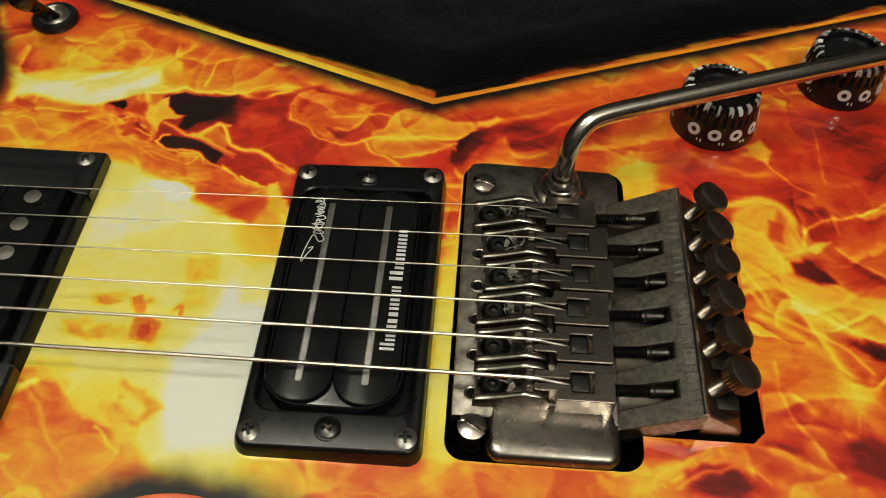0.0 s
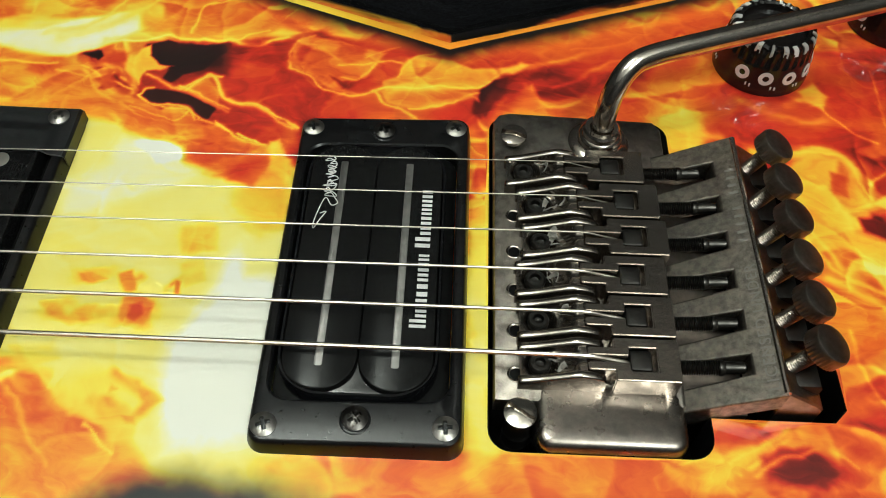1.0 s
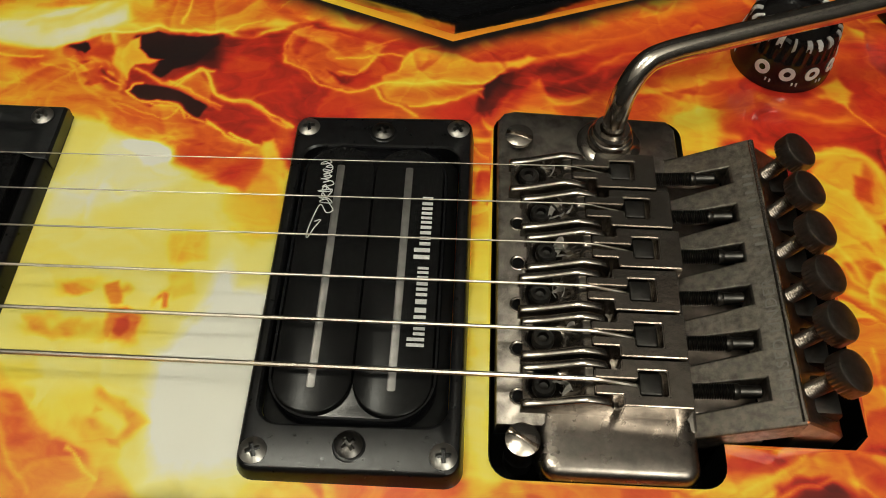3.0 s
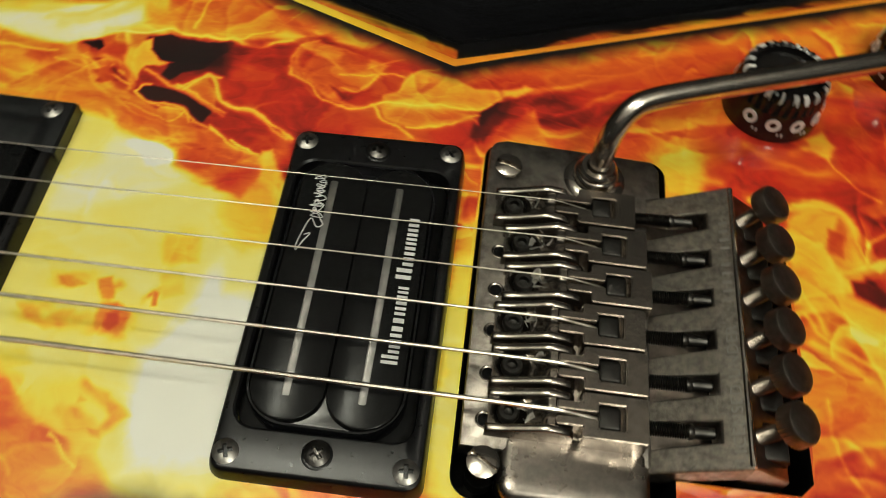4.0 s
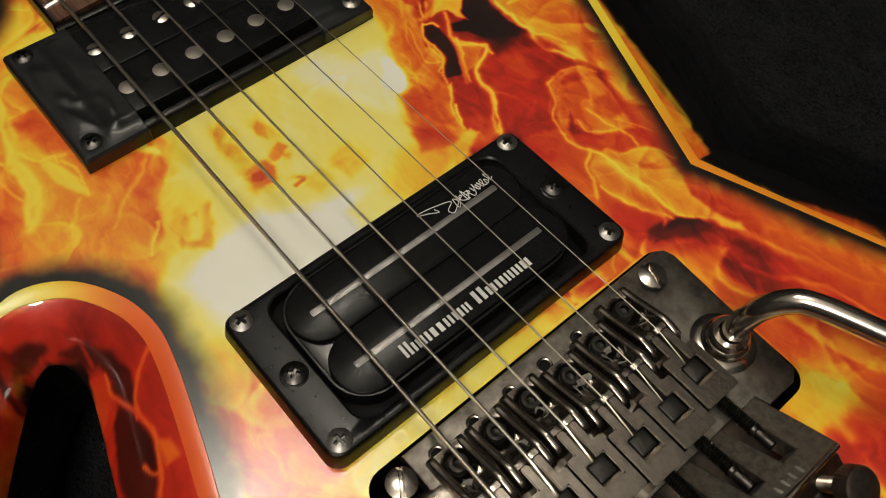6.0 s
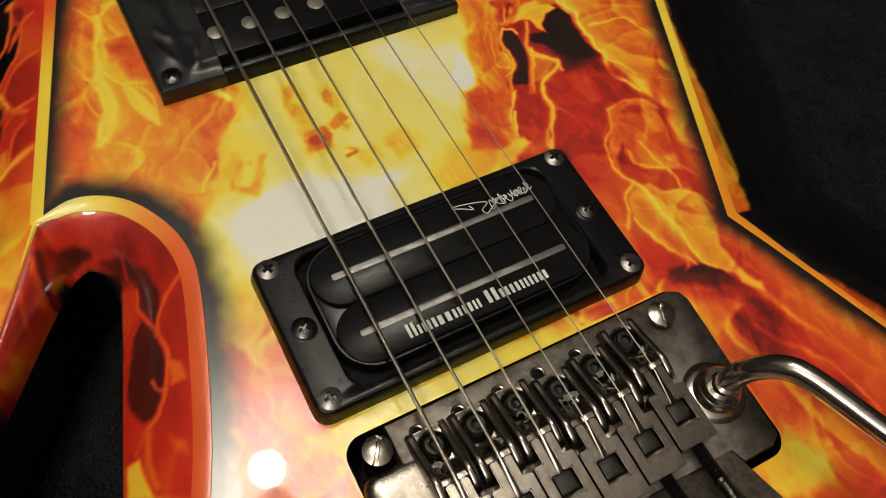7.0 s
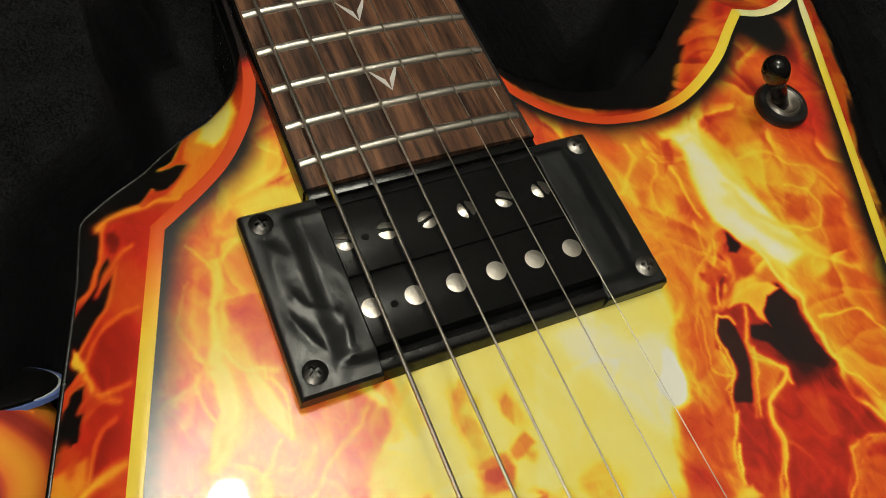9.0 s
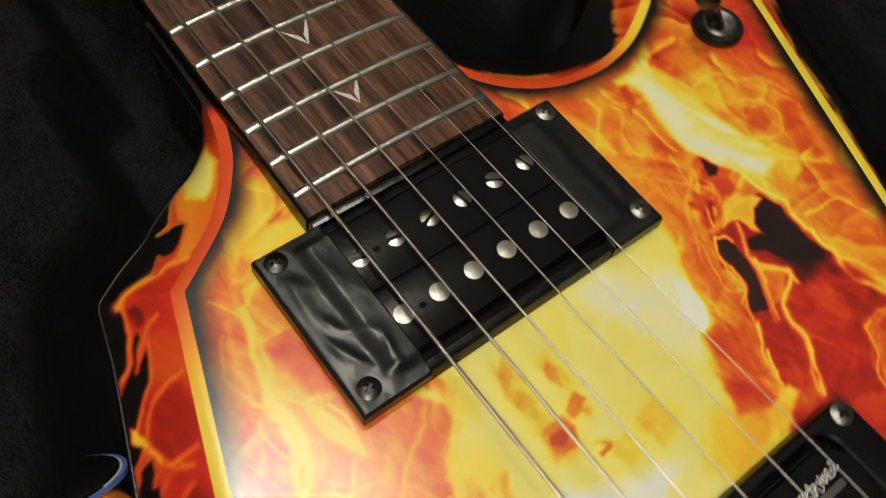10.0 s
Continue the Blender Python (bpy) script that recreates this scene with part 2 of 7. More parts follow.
def plastic(name, colour, rough, scratch=0.15, scale=400.0, stretch=(1, 1, 1), dust=0.0):
    m, nodes, links, bsdf = material(name)
    where = object_coords(nodes, links, stretch)
    n1, n2 = noise_node(nodes, links, scale, 4, 0.6, where), noise_node(nodes, links, 45, 3, 0.5)
    lo, hi = tuple(0.75 * c for c in colour), tuple(1.35 * c for c in colour)
    ramp = ramp_node(nodes, [(0.3, lo), (0.7, hi)])
    links.new(n2.outputs[0], ramp.inputs[0])
    colour_out = ramp.outputs[0]
    if dust:
        specks = noise_node(nodes, links, 1500, 1, 0.5)
        cut = ramp_node(nodes, [(0.64, (0, 0, 0)), (0.72, (1, 1, 1))])
        links.new(specks.outputs[0], cut.inputs[0])
        mix = nodes.new("ShaderNodeMix")
        mix.data_type = "RGBA"
        links.new(value_math(nodes, links, "MULTIPLY", cut.outputs[0], dust), mix.inputs[0])
        links.new(colour_out, mix.inputs[6])
        mix.inputs[7].default_value = (0.35, 0.33, 0.30, 1)
        colour_out = mix.outputs[2]
    links.new(colour_out, bsdf.inputs["Base Color"])
    rr = nodes.new("ShaderNodeMapRange")
    links.new(n1.outputs[0], rr.inputs[0])
    rr.inputs[3].default_value, rr.inputs[4].default_value = max(0.03, rough - scratch), rough + scratch
    links.new(rr.outputs[0], bsdf.inputs["Roughness"])
    bump = nodes.new("ShaderNodeBump")
    bump.inputs["Strength"].default_value, bump.inputs["Distance"].default_value = 0.12, 0.0002
    links.new(n1.outputs[0], bump.inputs["Height"])
    links.new(bump.outputs[0], bsdf.inputs["Normal"])
    return m


def metal(name, colour, rough, dirt=0.5, grain=(1, 1, 1), pits=0.0, specks=0.0, cloud=250):
    m, nodes, links, bsdf = material(name)
    where = object_coords(nodes, links, grain)
    n1, n2 = noise_node(nodes, links, cloud, 4, 0.58, where), noise_node(nodes, links, 900, 3, 0.6, where)
    ramp = ramp_node(nodes, [(0.34, tuple(c * (1 - 0.78 * dirt) for c in colour)), (0.62, colour)])
    links.new(n1.outputs[0], ramp.inputs[0])
    out = ramp.outputs[0]
    metallic = 1.0
    if pits:
        spots = noise_node(nodes, links, 520, 2, 0.5)
        cut = ramp_node(nodes, [(0.60, (1, 1, 1)), (0.68, (1 - pits, 1 - pits, 1 - pits))])
        links.new(spots.outputs[0], cut.inputs[0])
        mix = nodes.new("ShaderNodeMix")
        mix.data_type, mix.blend_type = "RGBA", "MULTIPLY"
        mix.inputs[0].default_value = 1.0
        links.new(out, mix.inputs[6])
        links.new(cut.outputs[0], mix.inputs[7])
        out = mix.outputs[2]
    if specks:
        # light dust that clings in clusters
        dots, cluster = noise_node(nodes, links, 1300, 1, 0.5), noise_node(nodes, links, 70, 2, 0.5)
        dot_cut, cluster_cut = ramp_node(nodes, [(0.63, (0, 0, 0)), (0.70, (1, 1, 1))]), ramp_node(nodes, [(0.45, (0, 0, 0)), (0.65, (1, 1, 1))])
        links.new(dots.outputs[0], dot_cut.inputs[0])
        links.new(cluster.outputs[0], cluster_cut.inputs[0])
        amount = value_math(nodes, links, "MULTIPLY", value_math(nodes, links, "MULTIPLY", dot_cut.outputs[0], cluster_cut.outputs[0]), specks)
        dusty = nodes.new("ShaderNodeMix")
        dusty.data_type = "RGBA"
        links.new(amount, dusty.inputs[0])
        links.new(out, dusty.inputs[6])
        dusty.inputs[7].default_value = (0.55, 0.53, 0.50, 1)
        out = dusty.outputs[2]
        links.new(value_math(nodes, links, "SUBTRACT", 1.0, amount), bsdf.inputs["Metallic"])
    else:
        bsdf.inputs["Metallic"].default_value = metallic
    links.new(out, bsdf.inputs["Base Color"])
    rr = nodes.new("ShaderNodeMapRange")
    links.new(n1.outputs[0], rr.inputs[0])
    rr.inputs[1].default_value, rr.inputs[2].default_value = 0.3, 0.7
    rr.inputs[3].default_value, rr.inputs[4].default_value = rough + 0.22 * dirt, rough
    links.new(rr.outputs[0], bsdf.inputs["Roughness"])
    bump = nodes.new("ShaderNodeBump")
    bump.inputs["Strength"].default_value, bump.inputs["Distance"].default_value = 0.10, 0.0002
    links.new(n2.outputs[0], bump.inputs["Height"])
    links.new(bump.outputs[0], bsdf.inputs["Normal"])
    return m


def rosewood():
    m, nodes, links, bsdf = material("rosewood")
    long = object_coords(nodes, links, (0.07, 1.0, 0.3))
    n1, n2 = noise_node(nodes, links, 260, 5, 0.65, long, 0.4), noise_node(nodes, links, 900, 4, 0.7, long)
    ramp = ramp_node(nodes, [(0.32, (0.012, 0.007, 0.005)), (0.48, (0.068, 0.031, 0.018)), (0.66, (0.20, 0.095, 0.050))])
    links.new(n1.outputs[0], ramp.inputs[0])
    pores = ramp_node(nodes, [(0.36, (0.25, 0.25, 0.25)), (0.5, (1, 1, 1))])
    links.new(n2.outputs[0], pores.inputs[0])
    mix = nodes.new("ShaderNodeMix")
    mix.data_type, mix.blend_type = "RGBA", "MULTIPLY"
    mix.inputs[0].default_value = 1.0
    links.new(ramp.outputs[0], mix.inputs[6])
    links.new(pores.outputs[0], mix.inputs[7])
    links.new(mix.outputs[2], bsdf.inputs["Base Color"])
    bsdf.inputs["Roughness"].default_value = 0.45
    bsdf.inputs["Specular IOR Level"].default_value = 0.25
    bump = nodes.new("ShaderNodeBump")
    bump.inputs["Strength"].default_value, bump.inputs["Distance"].default_value = 0.35, 0.0003
    links.new(n2.outputs[0], bump.inputs["Height"])
    links.new(bump.outputs[0], bsdf.inputs["Normal"])
    return m


def plush():
    m, nodes, links, bsdf = material("black_plush")
    n1, n2 = noise_node(nodes, links, 900, 3, 0.7), noise_node(nodes, links, 60, 3, 0.6)
    # light on the tips of the pile is put into the colour, in brushed patches
    ramp = ramp_node(nodes, [(0.38, (0.0010, 0.0010, 0.0013)), (0.72, (0.0240, 0.0240, 0.0280))])
    links.new(value_math(nodes, links, "ADD", n1.outputs[0], value_math(nodes, links, "MULTIPLY", value_math(nodes, links, "SUBTRACT", n2.outputs[0], 0.5), 0.25)), ramp.inputs[0])
    links.new(ramp.outputs[0], bsdf.inputs["Base Color"])
    bsdf.inputs["Roughness"].default_value = 0.95
    bsdf.inputs["Specular IOR Level"].default_value = 0.05
    bsdf.inputs["Sheen Weight"].default_value = 0.004
    bump = nodes.new("ShaderNodeBump")
    bump.inputs["Strength"].default_value, bump.inputs["Distance"].default_value = 0.8, 0.0015
    links.new(n1.outputs[0], bump.inputs["Height"])
    links.new(bump.outputs[0], bsdf.inputs["Normal"])
    return m


def plain(name, colour, rough=0.6, bump_scale=80.0, spread=0.12):
    m, nodes, links, bsdf = material(name)
    n = noise_node(nodes, links, bump_scale, 4, 0.6)
    ramp = ramp_node(nodes, [(0.3, tuple(c * (1 - spread) for c in colour)), (0.7, tuple(min(1, c * (1 + spread)) for c in colour))])
    links.new(n.outputs[0], ramp.inputs[0])
    links.new(ramp.outputs[0], bsdf.inputs["Base Color"])
    bsdf.inputs["Roughness"].default_value = rough
    return m


PAINT = flame_paint("flame_paint", 0.62)
PAINT_RIM = flame_paint("flame_paint_bevel", 0.28)
STRIPE = flame_paint("stripe_paint", 0.0)
RING = plastic("ring_plastic", (0.004, 0.004, 0.0045), 0.30, 0.08, 700, dust=0.06)
RING.node_tree.nodes["Principled BSDF"].inputs["Specular IOR Level"].default_value = 0.30
COIL = plastic("coil_plastic", (0.006, 0.006, 0.0062), 0.22, 0.04, 500, (0.25, 1, 1), dust=0.15)
COIL.node_tree.nodes["Principled BSDF"].inputs["Specular IOR Level"].default_value = 0.09
COIL_GLOSS = plastic("gloss_plastic", (0.006, 0.006, 0.007), 0.12, 0.05, 300)
TAPE = plastic("vinyl_tape", (0.008, 0.0085, 0.009), 0.34, 0.015, 900)
CHROME = metal("worn_nickel", (0.74, 0.68, 0.61), 0.12, 0.4)
SMOKE = metal("smoked_nickel", (0.47, 0.42, 0.37), 0.17, 0.5, pits=0.5, specks=0.22)
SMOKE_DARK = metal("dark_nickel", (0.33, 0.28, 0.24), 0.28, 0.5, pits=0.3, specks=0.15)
DUSTY = metal("dusty_nickel", (0.27, 0.24, 0.205), 0.36, 0.65, pits=0.6, specks=0.35, cloud=600)
WING = metal("wing_nickel", (0.30, 0.265, 0.235), 0.24, 0.5, pits=0.5, specks=0.4)
PLATE = metal("plate_nickel", (0.23, 0.205, 0.18), 0.34, 0.75, pits=0.85, specks=0.6)
BLACK_STEEL = metal("black_steel", (0.075, 0.070, 0.065), 0.33, 0.4)
OXIDE = metal("oxide_black_steel", (0.045, 0.042, 0.039), 0.42, 0.5, specks=0.15)
STEEL = metal("string_steel", (0.52, 0.47, 0.40), 0.30, 0.25, (0.2, 1, 1))
NICKEL_WRAP = metal("nickel_wrap", (0.82, 0.75, 0.64), 0.28, 0.3)
FRET = metal("fret_wire", (0.74, 0.69, 0.62), 0.36, 0.12, (1, 0.3, 1))
SCREW = metal("screw_steel", (0.30, 0.285, 0.265), 0.34, 0.5)
SCREW_BLACK = metal("blackened_screw", (0.09, 0.085, 0.08), 0.30, 0.4)
POLE = metal("pole_nickel", (0.60, 0.56, 0.50), 0.32, 0.25)
BLADE = metal("rail_blade", (0.27, 0.26, 0.25), 0.50, 0.3)
WOOD = rosewood()
PEARL = plain("pearl_inlay", (0.62, 0.62, 0.60), 0.25, 300, 0.25)
WHITE_INK = plain("white_ink", (0.72, 0.71, 0.69), 0.5, 900, 0.18)
GREY_INK = plain("grey_ink", (0.42, 0.41, 0.40), 0.5, 900, 0.2)
ENGRAVED = plain("engraved_letters", (0.20, 0.185, 0.165), 0.8, 900, 0.2)
SHAVING = plain("grey_shavings", (0.30, 0.28, 0.255), 0.55, 900, 0.4)
CAVITY = plain("cavity_black", (0.003, 0.003, 0.003), 0.55, 300, 0.4)
CAVITY.node_tree.nodes["Principled BSDF"].inputs["Specular IOR Level"].default_value = 0.08
BINDING = plastic("black_binding", (0.004, 0.0038, 0.0038), 0.25, 0.08, 300)
PLUSH = plush()
KNOB = plastic("knob_black", (0.008, 0.007, 0.007), 0.14, 0.06, 300)
RUBBER = plastic("rubber_washer", (0.010, 0.010, 0.010), 0.32, 0.1, 500)
CEILING_PAINT = plain("ceiling_paint", (0.78, 0.76, 0.72), 0.9, 6, 0.03)
# near black, so the unseen walls darken what gloss and metal reflect
WALL_PAINT = plain("wall_paint", (0.032, 0.030, 0.029), 0.9, 4, 0.05)
FLOOR_WOOD = plain("floor_boards", (0.20, 0.12, 0.07), 0.5, 8, 0.3)

# ---- the room and the open case ----
def slab(name, x0, x1, y0, y1, z0, z1, mat, label, category):
    bm = bmesh.new()
    box(bm, x0, x1, y0, y1, z0, z1, 0.0005)
    return tagged(part(name, bm, mat, smooth=False), label, category, kind="structure")


slab("ceiling", -2.2, 1.8, -2.0, 1.42, 2.50, 2.60, CEILING_PAINT, "plain white painted room ceiling", "ceiling")
slab("floor", -2.2, 1.8, -2.0, 1.42, -0.60, -0.50, FLOOR_WOOD, "dark wooden room floor", "floor")
# unseen wall, placed close to cut off the bright ceiling in reflections
slab("wall_north", -2.2, 1.8, 1.42, 1.52, -0.60, 2.60, WALL_PAINT, "plain unseen room wall set dark for the reflections", "wall")
slab("wall_south", -2.2, 1.8, -2.1, -2.0, -0.60, 2.60, WALL_PAINT, "plain unseen room wall set dark for the reflections", "wall")
slab("wall_west", -2.3, -2.2, -2.1, 1.52, -0.60, 2.60, WALL_PAINT, "plain unseen room wall set dark for the reflections", "wall")
slab("wall_east", 1.8, 1.9, -2.1, 1.52, -0.60, 2.60, WALL_PAINT, "plain unseen room wall set dark for the reflections", "wall")


def ceiling_lamp():
    thing = tagged(new("ceiling_lamp"), "small frosted globe pendant on a ceiling rod", "ceiling lamp")
    thing.location = (LAMP[0], LAMP[1], 2.50)
    bm = bmesh.new()
    lathe(bm, [(0.05, 0), (0.05, -0.012), (0.042, -0.022), (0.008, -0.026), (0.008, -0.32)], 32)
    part("rod", bm, WALL_PAINT, thing)
    bm = bmesh.new()
    lathe(bm, [(0.016, -0.315), (0.022, -0.32), (0.022, -0.338), (0.014, -0.342)], 24)
    part("socket", bm, KNOB, thing)


ceiling_lamp()


# fittings made up to go with the added fill light
def fill_lantern():
    thing = tagged(new("fill_lantern"), "added unseen paper lantern on a black cord, for fill light", "ceiling lamp")
    thing.location = (FILL_LANTERN[0], FILL_LANTERN[1], 2.50)
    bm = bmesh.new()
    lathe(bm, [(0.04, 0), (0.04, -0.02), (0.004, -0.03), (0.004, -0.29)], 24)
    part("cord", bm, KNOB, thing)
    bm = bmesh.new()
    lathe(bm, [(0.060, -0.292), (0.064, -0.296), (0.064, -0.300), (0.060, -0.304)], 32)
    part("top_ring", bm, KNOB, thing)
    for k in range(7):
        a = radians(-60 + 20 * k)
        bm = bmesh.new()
        r, h = 0.197 * math.cos(a), FILL_LANTERN[2] - 2.50 + 0.197 * math.sin(a)
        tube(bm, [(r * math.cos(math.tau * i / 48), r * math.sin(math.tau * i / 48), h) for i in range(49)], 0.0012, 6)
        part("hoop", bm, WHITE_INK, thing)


fill_lantern()


def table():
    thing = tagged(new("table"), "plain wooden table under the open case", "table")
    thing.location = (-0.1, 0, -0.50)
    bm = bmesh.new()
    box(bm, -0.75, 0.75, -0.45, 0.45, 0.36, 0.40, 0.003)
    part("tabletop", bm, FLOOR_WOOD, thing)
    bm = bmesh.new()
    box(bm, -0.03, 0.03, -0.03, 0.03, 0.0, 0.36, 0.002)
    leg = part("leg", bm, FLOOR_WOOD, thing)
    leg.location = (-0.68, -0.38, 0)
    for x, y in ((0.68, -0.38), (0.68, 0.38), (-0.68, 0.38)):
        again(leg, pose(x, y, 0))


table()

# ---- outline of the guitar's flat top, in metres, counterclockwise ----
MM = 0.001


def run(points, steps=6):
    return [(p.x * MM, p.y * MM) for p in smooth_path([(x, y, 0) for x, y in points], steps)]


def straight(a, b, n):
    return [((a[0] + (b[0] - a[0]) * k / n) * MM, (a[1] + (b[1] - a[1]) * k / n) * MM) for k in range(n + 1)]


BASS_HORN = run([(-205, -28.5), (-185, -28.8), (-169, -30), (-157, -33.5), (-149, -38), (-141, -44.5), (-135, -52), (-128, -62.5)])
BASS_LINE = straight((-128, -62.5), (-55.5, -86), 8)
NOTCH = run([(-55.5, -86), (-57, -76), (-52.5, -66.5), (-43, -60), (-33, -57.5), (-23, -58.5), (-6, -63), (13, -69), (28, -75)], 6)
WING_BASS = straight((28, -75), (240, -150), 20)
WING_TREBLE = straight((240, 165), (15.5, 78.5), 20)
TREBLE_LINE = straight((15.5, 78.5), (-158, 144), 18)
HORN_TOP = run([(-158, 144), (-153, 133), (-152, 124.5), (-154, 117)], 5)
HORN_BAY = run([(-154, 117), (-148, 110), (-140, 101), (-133, 90), (-128.5, 80), (-126.3, 69), (-126.8, 60), (-128.5, 52.5), (-132.5, 45), (-138, 38.5), (-147, 32.5), (-160, 29.6), (-185, 28.8), (-205, 28.5)])


def chain(*runs):
    out = []
    for r in runs:
        out += r if not out else r[1:]
    return out


BASS_PATH = chain(BASS_HORN, BASS_LINE)
TREBLE_PATH = chain(WING_TREBLE, TREBLE_LINE, HORN_TOP, HORN_BAY)
OUTLINE = chain(BASS_PATH, NOTCH, WING_BASS) + TREBLE_PATH
RIDGE = straight((-55.5, -86), (60, -152.5), 12)


def seg_distance(px, py, path):
    """Distances of points from an open path."""
    best = np.full(px.shape, 999.0)
    for (ax, ay), (bx, by) in zip(path, path[1:]):
        dx, dy = bx - ax, by - ay
        t = np.clip(((px - ax) * dx + (py - ay) * dy) / (dx * dx + dy * dy + 1e-15), 0, 1)
        best = np.minimum(best, np.hypot(px - ax - t * dx, py - ay - t * dy))
    return best


def inside(px, py, loop):
    hit = np.zeros(px.shape, bool)
    for (ax, ay), (bx, by) in zip(loop, loop[1:] + loop[:1]):
        if ay == by:
            continue
        hit ^= ((ay > py) != (by > py)) & (px < (bx - ax) * (py - ay) / (by - ay) + ax)
    return hit


def licks(px, py, seed, count, xs, ys, lean, spread, back=0.0, scale=1.0):
    """Hundreds of airbrushed licks: each a curling sheet with one crisp bright edge and a soft dark one."""
    rng = random.Random(seed)
    add = np.zeros(px.shape)
    for k in range(count):
        cx, cy = rng.uniform(*xs), rng.uniform(*ys)
        size = scale * rng.choice((0.6, 0.8, 1.0, 1.0, 1.5))
        long, wide = size * rng.uniform(16, 34), size * rng.uniform(3.0, 7.0)
        turn = radians(rng.gauss(lean, spread)) + (math.pi if rng.random() < back else 0)
        bend = (rng.uniform(0.5, 1.1), rng.uniform(3, 7), rng.uniform(0, 6), rng.uniform(-2.5, 2.5), rng.choice((-1, 1)), rng.uniform(0.5, 1.0))
        near = (np.abs(px - cx) < long + 8) & (np.abs(py - cy) < long + 8)
        if not near.any():
            continue
        dx, dy = px[near] - cx, py[near] - cy
        u = (dx * math.cos(turn) + dy * math.sin(turn)) / long
        w = dy * math.cos(turn) - dx * math.sin(turn)
        w = w - wide * (bend[0] * np.sin(u * bend[1] + bend[2]) + bend[3] * u * u)
        half = wide * np.clip(1 - u, 0, 1) ** 0.8 * smoothstep(0.0, 0.3, u) + 1e-6
        d = w / half * bend[4]
        arch = np.sin(np.pi * np.clip(u, 0, 1))
        thin = np.maximum(0.17, 1.1 / half)
        full = np.minimum(1, half / 1.5)
        fill = smoothstep(-1.0, 0.9, d) * (1 - smoothstep(0.92, 1.0 + np.maximum(0.15, 1.0 / half), d)) * full
        rim = full * np.exp(-(((d - 0.9) / thin) ** 2)) * arch ** 0.7
        shade = np.exp(-(((d - 1.5) / 0.5) ** 2)) * arch
        add[near] += bend[5] * ((u > 0) & (u < 1)) * (0.18 * fill + 0.11 * rim - 0.15 * shade)
    return np.clip(add - 0.05, -0.25, 0.27)


# ---- how hot the painted fire is, by place in millimetres ----
def fire(x, y):
    wx = x + 6 * (fbm(x / 9, y / 8, 0) - 0.5) + 3 * (fbm(x / 4, y / 3.5, 5, 3) - 0.5)
    wy = y + 6 * (fbm(x / 9, y / 8, 3) - 0.5) + 3 * (fbm(x / 4, y / 3.5, 2, 3) - 0.5)
    nx = x + 2.6 * (fbm(x / 6, y / 6, 1, 3) - 0.5)
    ny = y + 2.6 * (fbm(x / 6, y / 6, 6, 3) - 0.5)
    fx = x + 1.8 * (fbm(x / 5, y / 5, 7, 3) - 0.5) + 3.4 * (fbm(x / 14, y / 14, 8, 2) - 0.5)
    fy = y + 1.8 * (fbm(x / 5, y / 5, 9, 3) - 0.5) + 3.4 * (fbm(x / 14, y / 14, 11, 2) - 0.5)
    h = np.full(x.shape, 0.54)

    def spot(cx, cy, rx, ry, turn, value, weight=0.95, hard=1.0):
        nonlocal h
        c, s = math.cos(radians(turn)), math.sin(radians(turn))
        far = 2.4 * max(rx, ry) + 6
        m = (np.abs(x - cx) < far) & (np.abs(y - cy) < far)
        u, v = ((wx[m] - cx) * c + (wy[m] - cy) * s) / rx, ((wy[m] - cy) * c - (wx[m] - cx) * s) / ry
        g = weight * np.exp(-((u * u + v * v) ** hard))
        h[m] = h[m] * (1 - g) + value * g

    def stroke(points, r, first, last, weight=0.9, glow=0.0):
        """A brush line; glow spreads a weaker, wider copy round it."""
        nonlocal h
        pts = np.array([tuple(p)[:2] for p in smooth_path([(a, b, 0) for a, b in points], 5)], float)
        reach = 2.5 * max(r, glow) + 2.0
        (x0, y0), (x1, y1) = pts.min(0) - reach, pts.max(0) + reach
        m = (x > x0) & (x < x1) & (y > y0) & (y < y1)
        px, py, lower = nx[m], ny[m], h[m]
        best, along = np.full(px.shape, 999.0), np.zeros(px.shape)
        for k, (a, b) in enumerate(zip(pts, pts[1:])):
            d = b - a
            t = np.clip(((px - a[0]) * d[0] + (py - a[1]) * d[1]) / (d @ d + 1e-9), 0, 1)
            far = np.hypot(px - a[0] - t * d[0], py - a[1] - t * d[1])
            near = far < best
            best, along = np.where(near, far, best), np.where(near, (k + t) / (len(pts) - 1), along)
        value = first + (last - first) * along
        if glow:
            g = 0.5 * weight * np.exp(-((best / glow) ** 2))
            lower = lower * (1 - g) + (value - 0.12) * g
        g = weight * np.exp(-((best / r) ** 2))
        h[m] = lower * (1 - g) + value * g

    def patch(points, value, soft=1.2, rim=None, deep=4.0, weight=1.0):
        """A sprayed field with a masked edge; rim is the heat along that edge, fading inwards over deep."""
        nonlocal h
        loop = [tuple(p) for p in points]
        xs, ys = [p[0] for p in loop], [p[1] for p in loop]
        m = (x > min(xs) - 10) & (x < max(xs) + 10) & (y > min(ys) - 10) & (y < max(ys) + 10)
        away = seg_distance(fx[m], fy[m], loop + loop[:1])
        away = np.where(inside(fx[m], fy[m], loop), away, -away)
        g = weight * smoothstep(-soft, soft, away)
        fill = value if rim is None else value + (rim - value) * np.exp(-np.maximum(away, 0) / deep)
        h[m] = h[m] * (1 - g) + fill * g

    hx, hy = x + 1.1 * (fbm(x / 4, y / 4, 7, 3) - 0.5), y + 1.1 * (fbm(x / 4, y / 4, 9, 3) - 0.5)
    held = np.zeros(x.shape)

